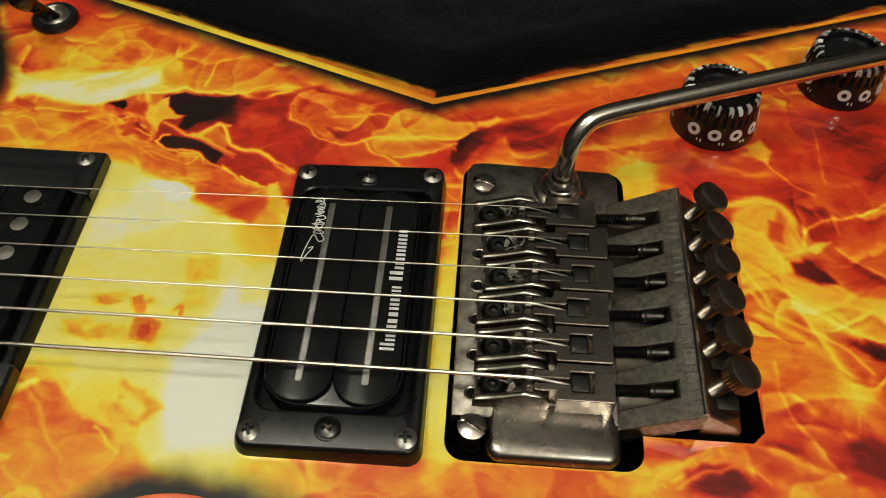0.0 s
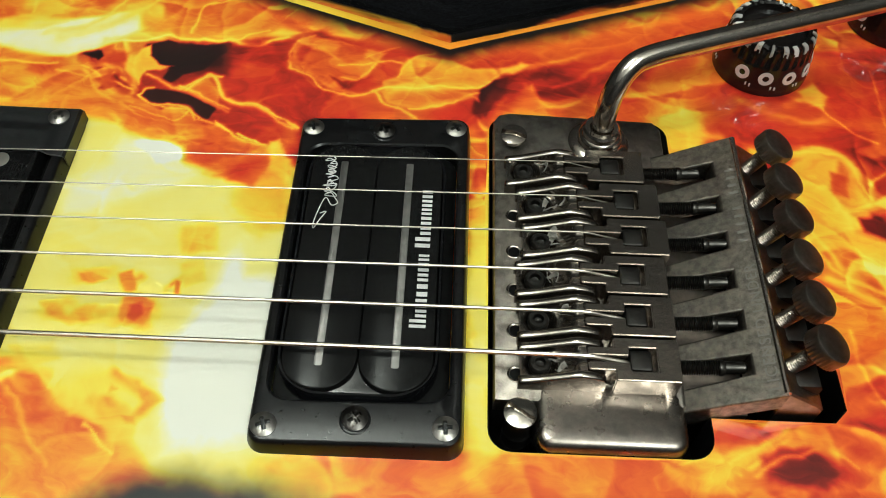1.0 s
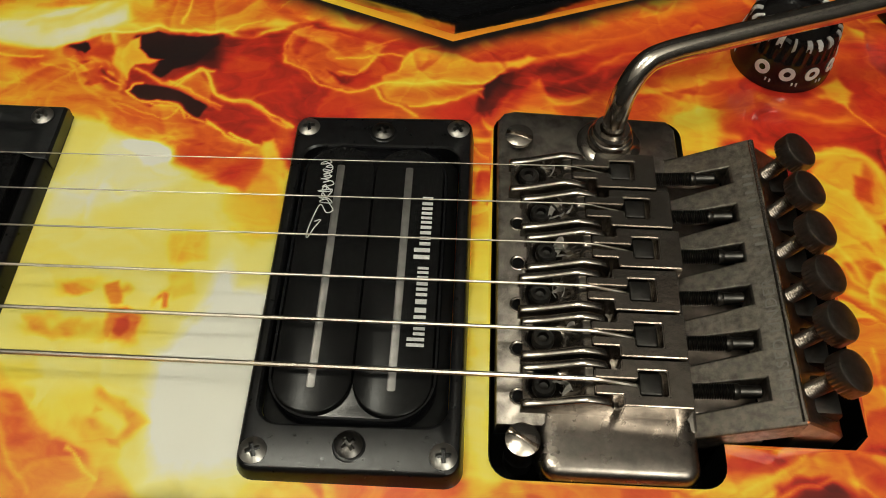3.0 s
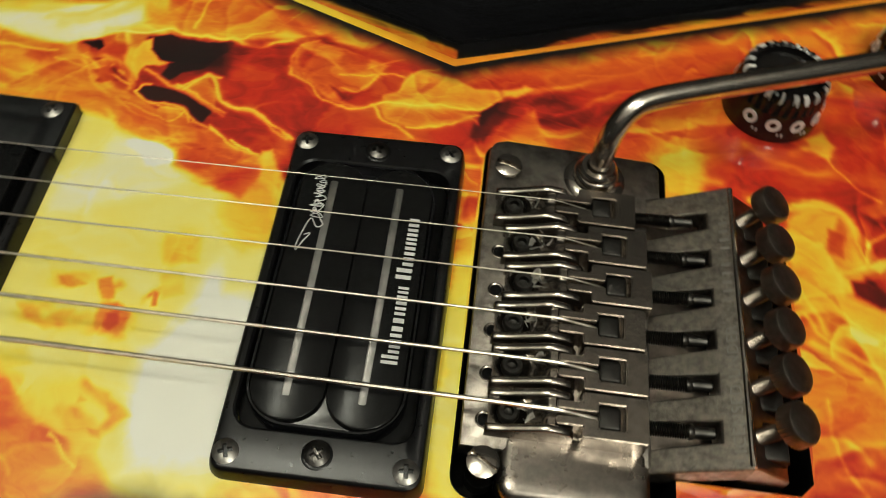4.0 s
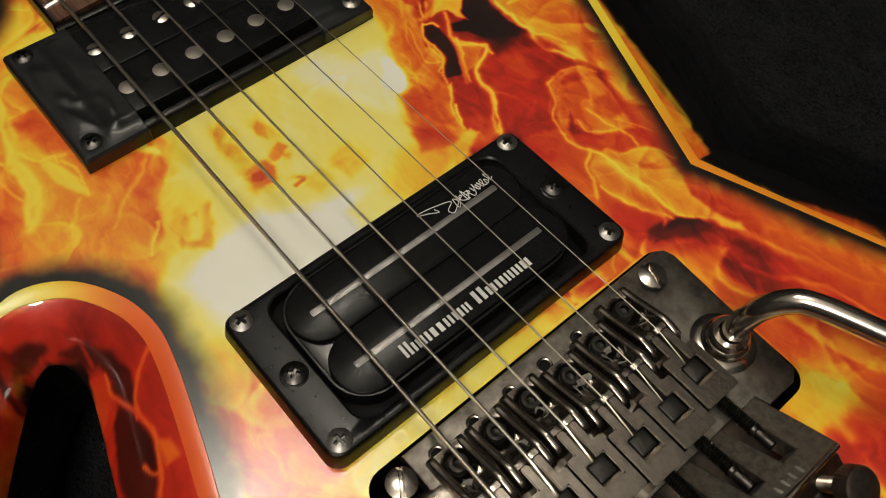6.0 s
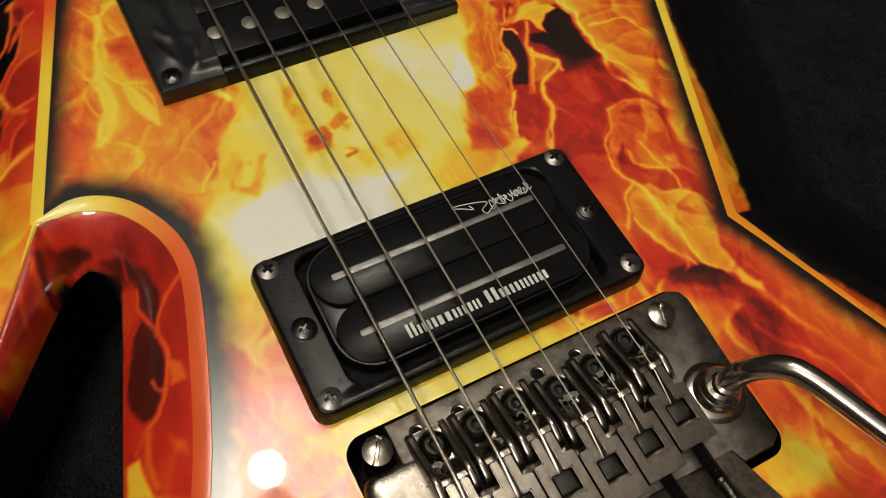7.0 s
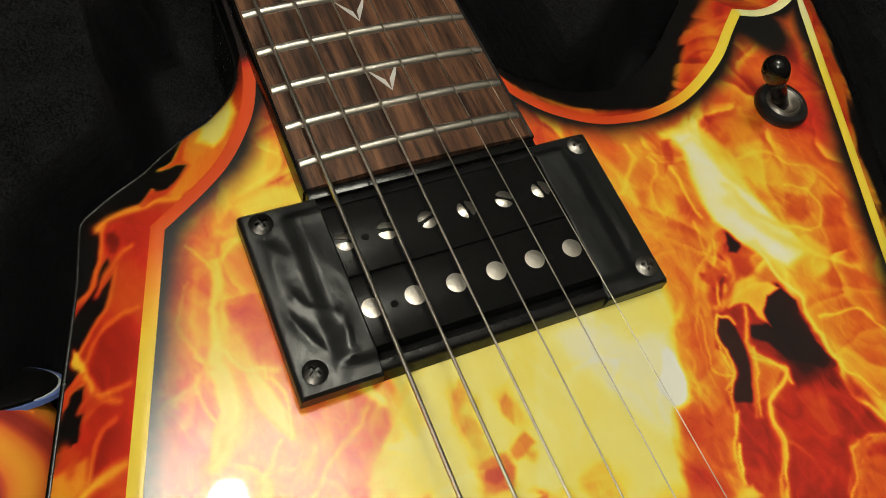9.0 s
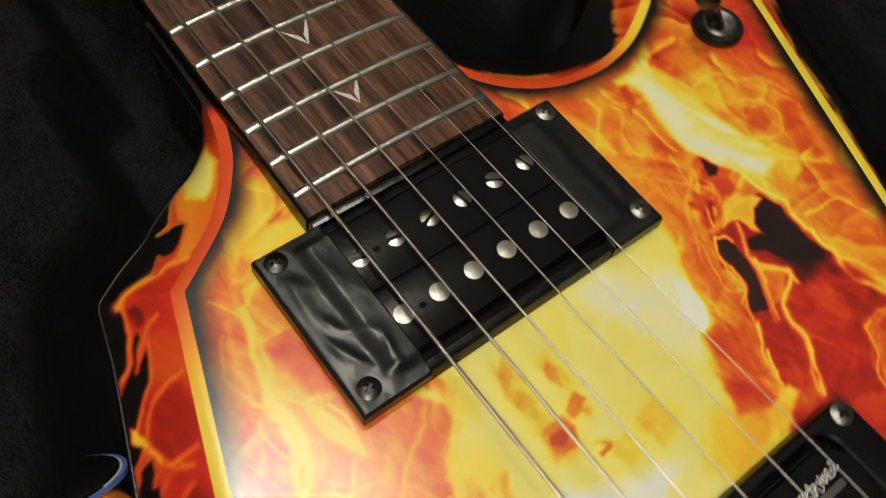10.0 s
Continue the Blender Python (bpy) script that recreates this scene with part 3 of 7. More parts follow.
    def field(points, value, soft=0.9, rim=None, deep=2.0, weight=1.0):
        """As patch, with a truer edge; where it lies the loose licks are held back."""
        nonlocal h, held
        loop = [tuple(p) for p in points]
        xs, ys = [p[0] for p in loop], [p[1] for p in loop]
        m = (x > min(xs) - 12) & (x < max(xs) + 12) & (y > min(ys) - 12) & (y < max(ys) + 12)
        away = seg_distance(hx[m], hy[m], loop + loop[:1])
        away = np.where(inside(hx[m], hy[m], loop), away, -away)
        g = weight * smoothstep(-soft, soft, away)
        fill = value if rim is None else value + (rim - value) * np.exp(-np.maximum(away, 0) / deep)
        h[m] = h[m] * (1 - g) + fill * g
        held[m] = np.maximum(held[m], 0.6 * smoothstep(-3.0, 1.0, away))

    # neck end and bass side: orange haze with pale tongues
    spot(-100, 52, 24, 13, 0, 0.60)
    spot(-113, 59, 8, 6, 0, 0.72, 0.8)
    spot(-98, 60, 9, 5, 0, 0.50, 0.7)
    patch([(-79, 47), (-82, 58), (-73, 56), (-69, 46), (-65, 38), (-75, 36)], 0.84, 3.0)
    stroke([(-114, 58), (-106, 60), (-98, 57), (-90, 60)], 1.4, 0.74, 0.70, 0.8, 4.0)
    stroke([(-108, 44), (-100, 52), (-92, 58), (-86, 66)], 2.0, 0.74, 0.66, 0.7)
    stroke([(-96, 45), (-90, 50), (-80, 52), (-74, 58)], 1.8, 0.74, 0.70, 0.7)
    # orange raised towards yellow, which paints in the lamp's pale haze
    spot(-90, -54, 44, 18, -15, 0.69)
    spot(-94, -47, 10, 4, -10, 0.56, 0.7)
    spot(-76, -69, 8, 5, 0, 0.52, 0.6)
    spot(-84, -62, 5, 3, 0, 0.54, 0.6)
    patch([(-115, -54), (-107, -55), (-98, -57), (-90, -58), (-82, -59), (-72, -66), (-76, -59), (-82, -54), (-92, -53), (-104, -52)], 0.70, 2.0, 0.80, 1.5, 0.9)
    stroke([(-122, -50), (-115, -53), (-107, -54.5), (-98, -56.5), (-90, -58), (-82, -58), (-77, -61), (-72, -65)], 1.1, 0.78, 0.84, 0.9, 5.0)
    stroke([(-95, -57), (-90, -53), (-88, -48)], 0.9, 0.80, 0.76, 0.85, 3.0)
    stroke([(-90, -53), (-83, -51), (-76, -50), (-73, -49)], 1.0, 0.80, 0.78, 0.9, 3.5)
    stroke([(-144, -33), (-137, -37), (-130, -41), (-126, -45)], 2.4, 0.80, 0.72, 0.9, 4.0)
    stroke([(-124, -57), (-119, -52), (-122, -46), (-131, -40), (-127, -29)], 1.6, 0.66, 0.80, 0.85, 4.5)
    stroke([(-78, -72), (-86, -67), (-95, -63), (-105, -61), (-115, -57)], 1.0, 0.66, 0.70, 0.8, 3.0)
    stroke([(-71, -38), (-69, -46), (-63, -50)], 1.2, 0.78, 0.70, 0.8, 3.0)
    stroke([(-56, -56), (-59, -51), (-54, -48), (-46, -49)], 1.4, 0.74, 0.70, 0.7, 3.0)
    spot(-64, -47, 4, 5, 0, 0.56, 0.7)
    spot(-45, -51, 4, 4, 0, 0.52, 0.6)
    # yellow plateau between the pickups, with its white core
    spot(-72, -32, 10, 9, 20, 0.74, 0.85)
    patch([(-83, 48), (-71, 46), (-65, 39), (-52, 40), (-50, 30), (-46, 28), (-39, 27), (-33, 26), (-29, 30), (-30, 39), (-20, 38), (-14, 0), (-18, -44),
           (-23, -54), (-37, -52), (-48, -44), (-65, -29), (-80, -25), (-84, 9)], 0.895, 2.4)
    patch([(-32, 9), (-18, 11), (-18, -46), (-39, -46), (-42, -34), (-42, -20), (-35, -11)], 1.03, 3.5)
    patch([(-68, 39), (-52, 40), (-50, 31), (-46, 26), (-53, 22), (-60, 18), (-76, 12), (-78, 22), (-70, 30)], 0.965, 3.0)
    patch([(-64, 37.5), (-52.5, 39), (-51, 32), (-58, 30)], 1.05, 1.2)
    spot(-58, -33, 8, 5, 10, 0.82, 0.7)
    spot(-42, 8, 5, 6, 0, 0.80, 0.75, 1.6)
    spot(-52, -14, 2.6, 3.2, 30, 0.40, 0.97)
    spot(-54.5, -6, 1.8, 2.2, 0, 0.58, 0.85)
    spot(-54, -15.5, 3.2, 1.4, 20, 0.55, 0.8)
    spot(-48, -12.5, 2.0, 2.0, 0, 0.70, 0.7)
    spot(-64, -5, 4.2, 1.6, 0, 0.70, 0.75)
    spot(-69, -14, 3.2, 2.0, 20, 0.63, 0.8)
    spot(-61, -15, 4.6, 2.0, 10, 0.65, 0.8)
    spot(-44, -6.5, 1.0, 2.4, -25, 0.60, 0.85)
    stroke([(-52, -29), (-47, -31), (-44, -35), (-47, -39), (-52, -36)], 1.5, 0.72, 0.64, 0.75)
    stroke([(-56, -36), (-50, -40), (-46, -45)], 1.6, 0.68, 0.62, 0.7)
    # treble side: orange slope above the pale streak
    spot(-85, 96, 36, 12, -22, 0.63)
    spot(-88, 100, 6, 5, 0, 0.44, 0.8)
    spot(-127, 110, 14, 8, 0, 0.40, 0.85)
    spot(-100, 108, 10, 6, -20, 0.52, 0.7)
    spot(-50, 86, 14, 6, -20, 0.68, 0.85)
    patch([(-119, 69), (-122, 80), (-101, 84), (-88, 88), (-74, 93), (-56, 90), (-40, 88), (-29, 81), (-47, 77), (-59, 76), (-66, 77), (-73, 76), (-84, 70.5), (-93, 67.5), (-107, 68)], 0.75, 2.2, 0.93, 4.0)
    patch([(-118, 70), (-119, 78), (-101, 79.5), (-88, 81.5), (-74, 82), (-62, 80), (-68, 78), (-84, 72), (-95, 69), (-107, 69)], 0.98, 2.0, 0.90, 1.5)
    stroke([(-81, 83), (-76, 89), (-72, 95), (-67, 99)], 1.4, 0.84, 0.70, 0.85, 4.0)
    stroke([(-93, 100), (-85, 100), (-81, 94), (-84, 89)], 1.2, 0.70, 0.74, 0.85, 3.0)
    stroke([(-108, 84), (-98, 90), (-90, 92)], 1.6, 0.78, 0.66, 0.8, 4.0)
    # red glow, smoke holes and the bright rims round them
    spot(-52, 70, 22, 9, 0, 0.20, 0.9)
    spot(-52, 50, 16, 7, -15, 0.26, 0.85)
    patch([(-77, 62), (-72, 70), (-66, 76), (-30, 79), (-10, 70), (-4, 50), (-24, 36), (-50, 43), (-70, 51)], 0.29, 2.5)
    patch([(-57, 66), (-44, 74), (-31, 75), (-24, 64), (-18, 60), (-12, 54), (-8, 46), (-23, 40), (-33, 44), (-44, 50), (-48, 58)], 0.35, 2.4)
    spot(-38, 61, 7, 5, 20, 0.42, 0.8)
    spot(-26, 52, 7, 3, -30, 0.44, 0.7)
    spot(-30, 66, 5, 6, 0, 0.27, 0.7)
    patch([(-82, 56), (-68, 54), (-63, 49), (-54, 49), (-50, 45), (-39, 40), (-31, 37), (-29, 31), (-33, 26), (-46, 28), (-51, 31), (-51, 38), (-63, 40), (-72, 45)], 0.52, 1.4, 0.66, 1.8)
    patch([(-50, 37), (-38, 38), (-31, 36.5), (-30, 31), (-33, 27), (-40, 29.5), (-47, 31)], 0.40, 1.2, 0.46, 1.5)
    spot(-33.5, 33, 3.2, 3.4, 0, 0.33, 0.85)
    patch([(-70, 69), (-69.5, 75), (-60, 76), (-52, 76), (-48, 75), (-51, 71), (-53, 67.5), (-55, 65), (-57, 62), (-60, 59), (-62, 62), (-60, 66), (-63, 66)], 0.0, 0.9, weight=0.98)
    spot(-40, 73, 8, 2.5, 0, 0.14, 0.8)
    spot(-49, 66, 8, 3.5, -15, 0.20, 0.8)
    patch([(-86, 68), (-84, 70.2), (-82, 70.2), (-80.6, 67.4), (-83, 66)], 0.0, 0.6)
    patch([(-79, 74), (-70, 75), (-69, 64), (-64, 60), (-66, 54), (-69, 58), (-73, 63), (-79, 69)], 0.60, 1.4)
    spot(-79, 64, 4, 2.5, 0, 0.36, 0.8)
    patch([(-69, 55), (-65, 57.5), (-57, 57), (-50, 53), (-43, 50.5), (-39, 44), (-49, 43.5), (-54, 47.5), (-58, 49), (-63, 48.5), (-67, 51)], 0.02, 0.9, weight=0.97)
    spot(-44, 47, 4, 2, -30, 0.22, 0.8)
    stroke([(-79, 66), (-72, 68), (-66, 66), (-61, 65.5)], 1.5, 0.84, 0.72, 0.95, 3.0)
    stroke([(-77, 72), (-73, 66), (-69, 60), (-66, 55)], 1.8, 0.70, 0.86, 0.9, 3.0)
    patch([(-60, 58), (-55, 60.5), (-48.5, 64), (-46.5, 59), (-50, 56.5), (-55, 57)], 0.60, 0.8, 0.78, 1.2)
    stroke([(-67, 55.5), (-61, 57.5), (-56, 58.5), (-49, 63.5), (-47, 58), (-43, 52.5), (-35, 52), (-29, 48.5), (-23, 45)], 0.7, 0.84, 0.70, 0.9, 1.2)
    stroke([(-74, 60), (-67, 55), (-65, 58), (-58, 56.5), (-51, 54), (-43, 50)], 0.6, 0.82, 0.66, 0.85, 0.9)
    stroke([(-75, 59), (-66, 52.5), (-62, 49.5), (-54, 49), (-50, 45), (-38, 40.5), (-31, 37.5)], 0.7, 0.82, 0.70, 0.9, 1.2)
    # the smoke holes again, over the glow of their rims
    patch([(-69, 69.5), (-68, 74), (-58, 75.5), (-51, 75.5), (-54, 70), (-56, 65), (-58, 61.5), (-61, 60), (-61.5, 65), (-63, 67)], 0.02, 1.6)
    spot(-48, 73, 9, 2.6, 0, 0.12, 0.8)
    patch([(-68, 54.5), (-65, 56.5), (-57, 56), (-50, 52), (-44, 49.5), (-41, 45), (-49, 44.5), (-54, 48.5), (-62, 49.5), (-66, 52)], 0.07, 1.5)
    spot(-45, 48, 5, 3, -30, 0.24, 0.85)
    spot(-33, 70, 9, 4, -10, 0.20, 0.75)
    stroke([(-82, 53), (-71, 50), (-64, 44), (-56, 42), (-48, 36)], 1.0, 0.82, 0.56, 0.8, 2.4)
    stroke([(-60, 46), (-50, 41), (-42, 36), (-36, 34)], 0.7, 0.70, 0.60, 0.8, 1.6)
    stroke([(-44, 31), (-38, 30.5), (-33, 32)], 0.6, 0.62, 0.56, 0.7)
    patch([(-28.5, 38), (-22, 40), (-20, 30), (-26, 29)], 0.80, 1.4)
    # two rolled sheets of flame above the bridge pickup
    spot(4, 62, 42, 16, 0, 0.35, 0.92, 1.6)
    patch([(-34, 78), (-29, 71), (-20, 60.5), (-8, 57), (0, 53), (14, 54), (21, 60), (27, 63), (34, 68), (26, 73), (13, 79), (-17, 82)], 0.43, 1.2, 0.62, 2.2)
    patch([(-26, 71), (-18, 66), (-9, 67), (-5, 70.5), (-9, 75), (-19, 76)], 0.32, 1.2, 0.54, 2.0)
    patch([(-3, 60), (8, 62), (22, 66), (31, 69), (20, 72), (6, 73)], 0.36, 1.0, 0.64, 2.0)
    stroke([(-29.5, 72.8), (-27, 68), (-20.3, 61.5), (-11, 58), (-3.9, 56.5), (0, 53.5), (8, 53.5), (15, 55)], 0.9, 0.74, 0.70, 0.9, 2.4)
    stroke([(-26, 67), (-18, 65), (-9, 66.5), (-4, 70)], 0.8, 0.70, 0.66, 0.8, 2.0)
    stroke([(-3, 59), (5, 60.5), (14, 62), (24, 65.5), (33, 69)], 1.0, 0.80, 0.76, 0.9, 2.6)
    stroke([(-4, 63), (2, 68), (11, 70.5), (20, 68)], 0.8, 0.70, 0.66, 0.8, 2.4)
    spot(8, 77, 12, 4, 0, 0.40, 0.8)
    spot(10, 50, 22, 3, 0, 0.34, 0.85)
    # dark gap and red band over the bridge's corner
    spot(60, 79, 34, 9, 20, 0.39, 0.9, 1.5)
    patch([(33, 70), (48, 77), (66, 86), (72, 82), (58, 73), (46, 68)], 0.36, 2.0)
    patch([(23, 52), (23.5, 60), (28, 63), (34, 67), (31.5, 60), (28, 55), (25, 50)], 0.02, 1.0, weight=0.97)
    spot(42, 68.5, 8, 2.2, 15, 0.24, 0.85)
    patch([(28, 48), (31, 58), (36, 64), (40, 57), (46, 57), (53, 60), (58, 67), (62, 62), (56, 50), (44, 46)], 0.62, 1.2, 0.74, 2.4)
    spot(42, 61, 2.6, 2.0, 0, 0.40, 0.8)
    stroke([(30.3, 54), (33.5, 61), (36, 64), (38, 58), (46.8, 56), (53, 60.5), (56, 67.8)], 0.9, 0.82, 0.76, 0.92, 2.6)
    stroke([(36, 70), (48, 74), (60, 80), (70, 85)], 1.1, 0.62, 0.66, 0.8, 2.4)
    spot(60, 75, 10, 2.2, 22, 0.14, 0.8)
    # strip before the bridge and below the pickup
    spot(25, -12, 5, 38, 0, 0.875, 0.98, 2.5)
    spot(25, 36, 5, 12, 0, 0.50, 0.95)
    spot(-16, -50, 19, 6, -8, 0.92, 0.95)
    spot(16, -58, 26, 8, -17, 0.57, 0.92)
    # behind the bridge
    spot(118, 52, 48, 26, 0, 0.365, 0.97, 1.5)
    spot(66, 56, 8, 6, 0, 0.52, 0.85)
    spot(75, 47, 7, 10, 0, 0.78, 0.95, 1.5)
    stroke([(77.6, 59), (81.9, 49), (88, 47)], 1.6, 0.72, 0.70, 0.8)
    spot(112, 29, 13, 11, -35, 0.67, 0.95, 1.6)
    spot(128, 6, 15, 8, -40, 0.70, 0.92, 1.4)
    spot(112, 0, 16, 12, -30, 0.62, 0.8)
    stroke([(95, 43), (104, 41), (113, 45), (120, 40), (120, 29), (124, 19), (131, 12), (138, 5), (155, -8)], 1.5, 0.82, 0.76, 0.92, 3.5)
    stroke([(107, 21), (116, 13), (125, 6), (134, -2), (150, -14)], 1.6, 0.86, 0.76, 0.9, 4.0)
    stroke([(107, 3), (116, -3), (123, -11), (127, -23), (135, -32)], 1.8, 0.80, 0.68, 0.88, 4.0)
    stroke([(104, -14), (112, -20), (120, -30)], 1.4, 0.70, 0.62, 0.75, 3.0)
    stroke([(108, 60), (117, 64), (132, 53), (146, 51)], 1.2, 0.58, 0.55, 0.8, 2.0)
    stroke([(95, 62), (104, 56), (112, 54), (124, 58)], 1.2, 0.56, 0.56, 0.7, 2.5)
    spot(123, 20.5, 3.8, 2.6, -35, 0.10, 0.95)
    spot(129, 30, 7, 4, -30, 0.40, 0.8)
    spot(134, -5, 6, 2.4, -25, 0.12, 0.9)
    spot(125, -36, 11, 8, 0, 0.20, 0.9)
    spot(98, -36, 16, 8, 8, 0.52, 0.9)
    spot(92, -44, 9, 4, 10, 0.22, 0.9)
    spot(81, -37.5, 6, 2.4, 0, 0.32, 0.8)
    stroke([(72, -46), (81, -41), (88, -38), (98, -40), (112, -48)], 1.6, 0.78, 0.66, 0.9, 3.5)

    # ---- drawn in detail ----
    # slope towards the horn: orange sheets round the white-hot streak
    field([(-113.3, 51.0), (-117.3, 69.9), (-112.8, 71.8), (-104.2, 69.0), (-92.1, 66.7), (-84.9, 67.4), (-75.0, 51.9), (-71.4, 43.7), (-90.1, 45.9), (-100.1, 46.8)], 0.58, 2, weight=0.85)
    field([(-109.7, 86.1), (-108.9, 95.6), (-101.6, 100.5), (-96.2, 108.8), (-80.1, 99.4), (-79.7, 92.1), (-85.6, 84.8), (-95.1, 83.8)], 0.62, 1.6)
    field([(-138.8, 115.7), (-140.1, 128.9), (-126.6, 127.8), (-102.2, 115.6), (-107.5, 111.2), (-110.7, 107.2), (-127.7, 106.8)], 0.4, 2.2, weight=0.9)
    field([(-72.6, 79.1), (-67.3, 84.7), (-69.9, 92.5), (-69.4, 102.0), (-60.9, 109.2), (-32.5, 84.8), (-39.3, 76.5), (-45.6, 77.9), (-53.4, 77.7), (-59.7, 77.9), (-65.0, 79.1)], 0.63, 1.2)
    field([(-114.5, 71.5), (-115.9, 76.2), (-111.0, 78.2), (-101.7, 78.7), (-94.3, 83.3), (-83.8, 86.4), (-75.4, 88.9), (-73.3, 79.6), (-78.9, 74.3), (-84.2, 70.6), (-90.5, 67.5), (-98.7, 68.8), (-105.7, 70.1)], 0.985, 1.2, 0.9, 1)
    field([(-117.1, 67.3), (-116.9, 70.0), (-110.5, 66.7), (-107.7, 62.4)], 0.42, 0.7, weight=0.9)
    field([(-105.9, 51.1), (-104.0, 54.4), (-97.6, 52.2), (-99.2, 49.7)], 0.46, 1, weight=0.85)
    field([(-100.9, 61.5), (-99.5, 65.1), (-93.8, 64.2), (-96.0, 60.1)], 0.46, 1, weight=0.85)
    field([(-92.4, 92.7), (-89.9, 97.9), (-85.3, 97.4), (-83.4, 92.0), (-86.1, 89.1)], 0.45, 1.2, weight=0.9)
    field([(-88.4, 102.8), (-86.6, 108.6), (-78.8, 103.5), (-80.6, 97.8)], 0.41, 1.4, weight=0.85)
    stroke([(-106.4, 85.9), (-106.5, 93.9), (-100.8, 99.9), (-96.4, 106.9), (-89.6, 108.3)], 0.612, 0.74, 0.68, 0.85, 1.488)
    stroke([(-94.5, 94.9), (-90.1, 100.1), (-84.7, 99.6), (-81.1, 95.2), (-80.0, 88.4)], 0.408, 0.74, 0.72, 0.9, 0.992)
    stroke([(-118.8, 56.4), (-113.7, 55.7), (-109.4, 51.5), (-105.9, 47.4)], 0.68, 0.8, 0.72, 0.9, 1.488)
    stroke([(-113.4, 60.0), (-110.2, 61.4), (-105.1, 56.8), (-100.3, 54.9), (-94.2, 54.6)], 0.476, 0.74, 0.66, 0.8, 1.116)
    stroke([(-108.9, 65.6), (-105.1, 65.9), (-99.8, 65.3), (-92.6, 65.2)], 0.544, 0.76, 0.8, 0.85, 1.24)
    stroke([(-91.9, 62.0), (-87.1, 60.7), (-80.8, 59.2), (-76.6, 61.8)], 0.476, 0.74, 0.66, 0.8, 1.24)
    stroke([(-99.8, 77.5), (-91.0, 79.1), (-84.9, 84.3), (-80.1, 92.5)], 0.544, 0.9, 0.8, 0.8, 1.488)
    stroke([(-94.7, 75.9), (-86.6, 78.8), (-79.5, 84.2), (-72.5, 92.5), (-66.2, 99.4)], 0.816, 0.92, 0.78, 0.9, 1.984)
    # the red heart with its two smoke holes
    field([(-69.0, 50.6), (-69.0, 60.1), (-68.2, 72.2), (-60.7, 74.9), (-45.8, 77.2), (-31.6, 78.5), (-21.7, 82.8), (-5.8, 68.7), (-21.2, 30.3), (-42.6, 42.0), (-57.4, 48.8)], 0.315, 1.4)
    field([(-46.1, 59.6), (-43.8, 70.2), (-32.2, 69.9), (-25.8, 61.3), (-29.3, 52.1), (-38.3, 53.8)], 0.365, 3, weight=0.85)
    field([(-70.6, 52.9), (-64.3, 50.9), (-58.0, 49.2), (-53.6, 49.2), (-49.9, 45.3), (-43.7, 42.8), (-38.2, 39.3), (-30.8, 37.3), (-26.7, 35.1), (-28.9, 29.5), (-37.0, 31.9), (-50.5, 36.0), (-61.0, 38.7), (-70.1, 42.9)], 0.57, 1, 0.64, 1.6)
    field([(-50.1, 31.3), (-51.0, 36.3), (-45.8, 40.9), (-38.8, 37.8), (-36.4, 33.6), (-33.2, 31.6), (-32.3, 24.2), (-38.3, 25.3), (-40.3, 28.6), (-43.7, 28.2)], 0.45, 1.2, 0.52, 1.2, weight=0.95)
    field([(-37.7, 28.4), (-35.0, 33.6), (-28.4, 32.5), (-31.8, 23.8)], 0.33, 1.2, weight=0.9)
    field([(-79.5, 54.9), (-75.8, 61.2), (-69.9, 56.5), (-69.9, 54.5), (-75.0, 56.8)], 0.2, 0.8)
    field([(-84.9, 68.7), (-82.2, 70.7), (-80.8, 68.6), (-81.7, 66.7)], 0.02, 0.5)
    field([(-80.9, 66.5), (-78.8, 70.5), (-73.9, 69.9), (-74.3, 63.8)], 0.42, 1.2, weight=0.9)
    field([(-68.0, 54.7), (-65.4, 56.8), (-61.0, 56.0), (-57.2, 55.8), (-53.9, 54.5), (-45.8, 50.2), (-47.7, 45.1), (-50.9, 46.5), (-53.6, 49.2), (-57.9, 49.5), (-60.4, 48.8), (-64.3, 50.9)], 0.06, 0.55)
    field([(-58.2, 64.0), (-47.4, 74.8), (-42.4, 74.1), (-44.9, 62.2), (-51.1, 62.4)], 0.15, 2)
    field([(-68.9, 69.9), (-68.3, 74.1), (-64.2, 76.6), (-61.0, 75.1), (-58.1, 75.7), (-53.6, 75.0), (-49.5, 75.5), (-46.2, 77.0), (-46.2, 73.5), (-49.3, 69.0), (-52.5, 64.3), (-57.2, 62.4), (-59.8, 59.2), (-62.4, 60.7), (-61.5, 64.4), (-65.8, 67.0)], 0.025, 0.55)
    field([(-68.5, 57.7), (-71.8, 63.8), (-71.9, 68.4), (-71.2, 71.6), (-68.9, 74.0), (-68.1, 69.5), (-64.5, 66.1), (-60.7, 65.7), (-64.2, 63.9), (-67.6, 63.6), (-68.4, 61.5)], 0.72, 0.6, 0.8, 0.9)
    field([(-56.4, 56.6), (-50.1, 61.7), (-48.0, 58.5), (-46.2, 55.4), (-45.1, 49.7)], 0.47, 0.6, 0.56, 1)
    stroke([(-67.5, 62.3), (-63.5, 60.0), (-60.5, 57.4), (-57.1, 56.4)], 0.476, 0.7, 0.72, 0.92, 0.868)
    stroke([(-57.4, 56.6), (-54.0, 59.2), (-50.5, 61.9), (-47.1, 62.2)], 0.374, 0.84, 0.78, 0.95, 0.806)
    stroke([(-56.8, 56.9), (-50.0, 53.1), (-42.6, 49.0)], 0.34, 0.66, 0.52, 0.9, 0.744)
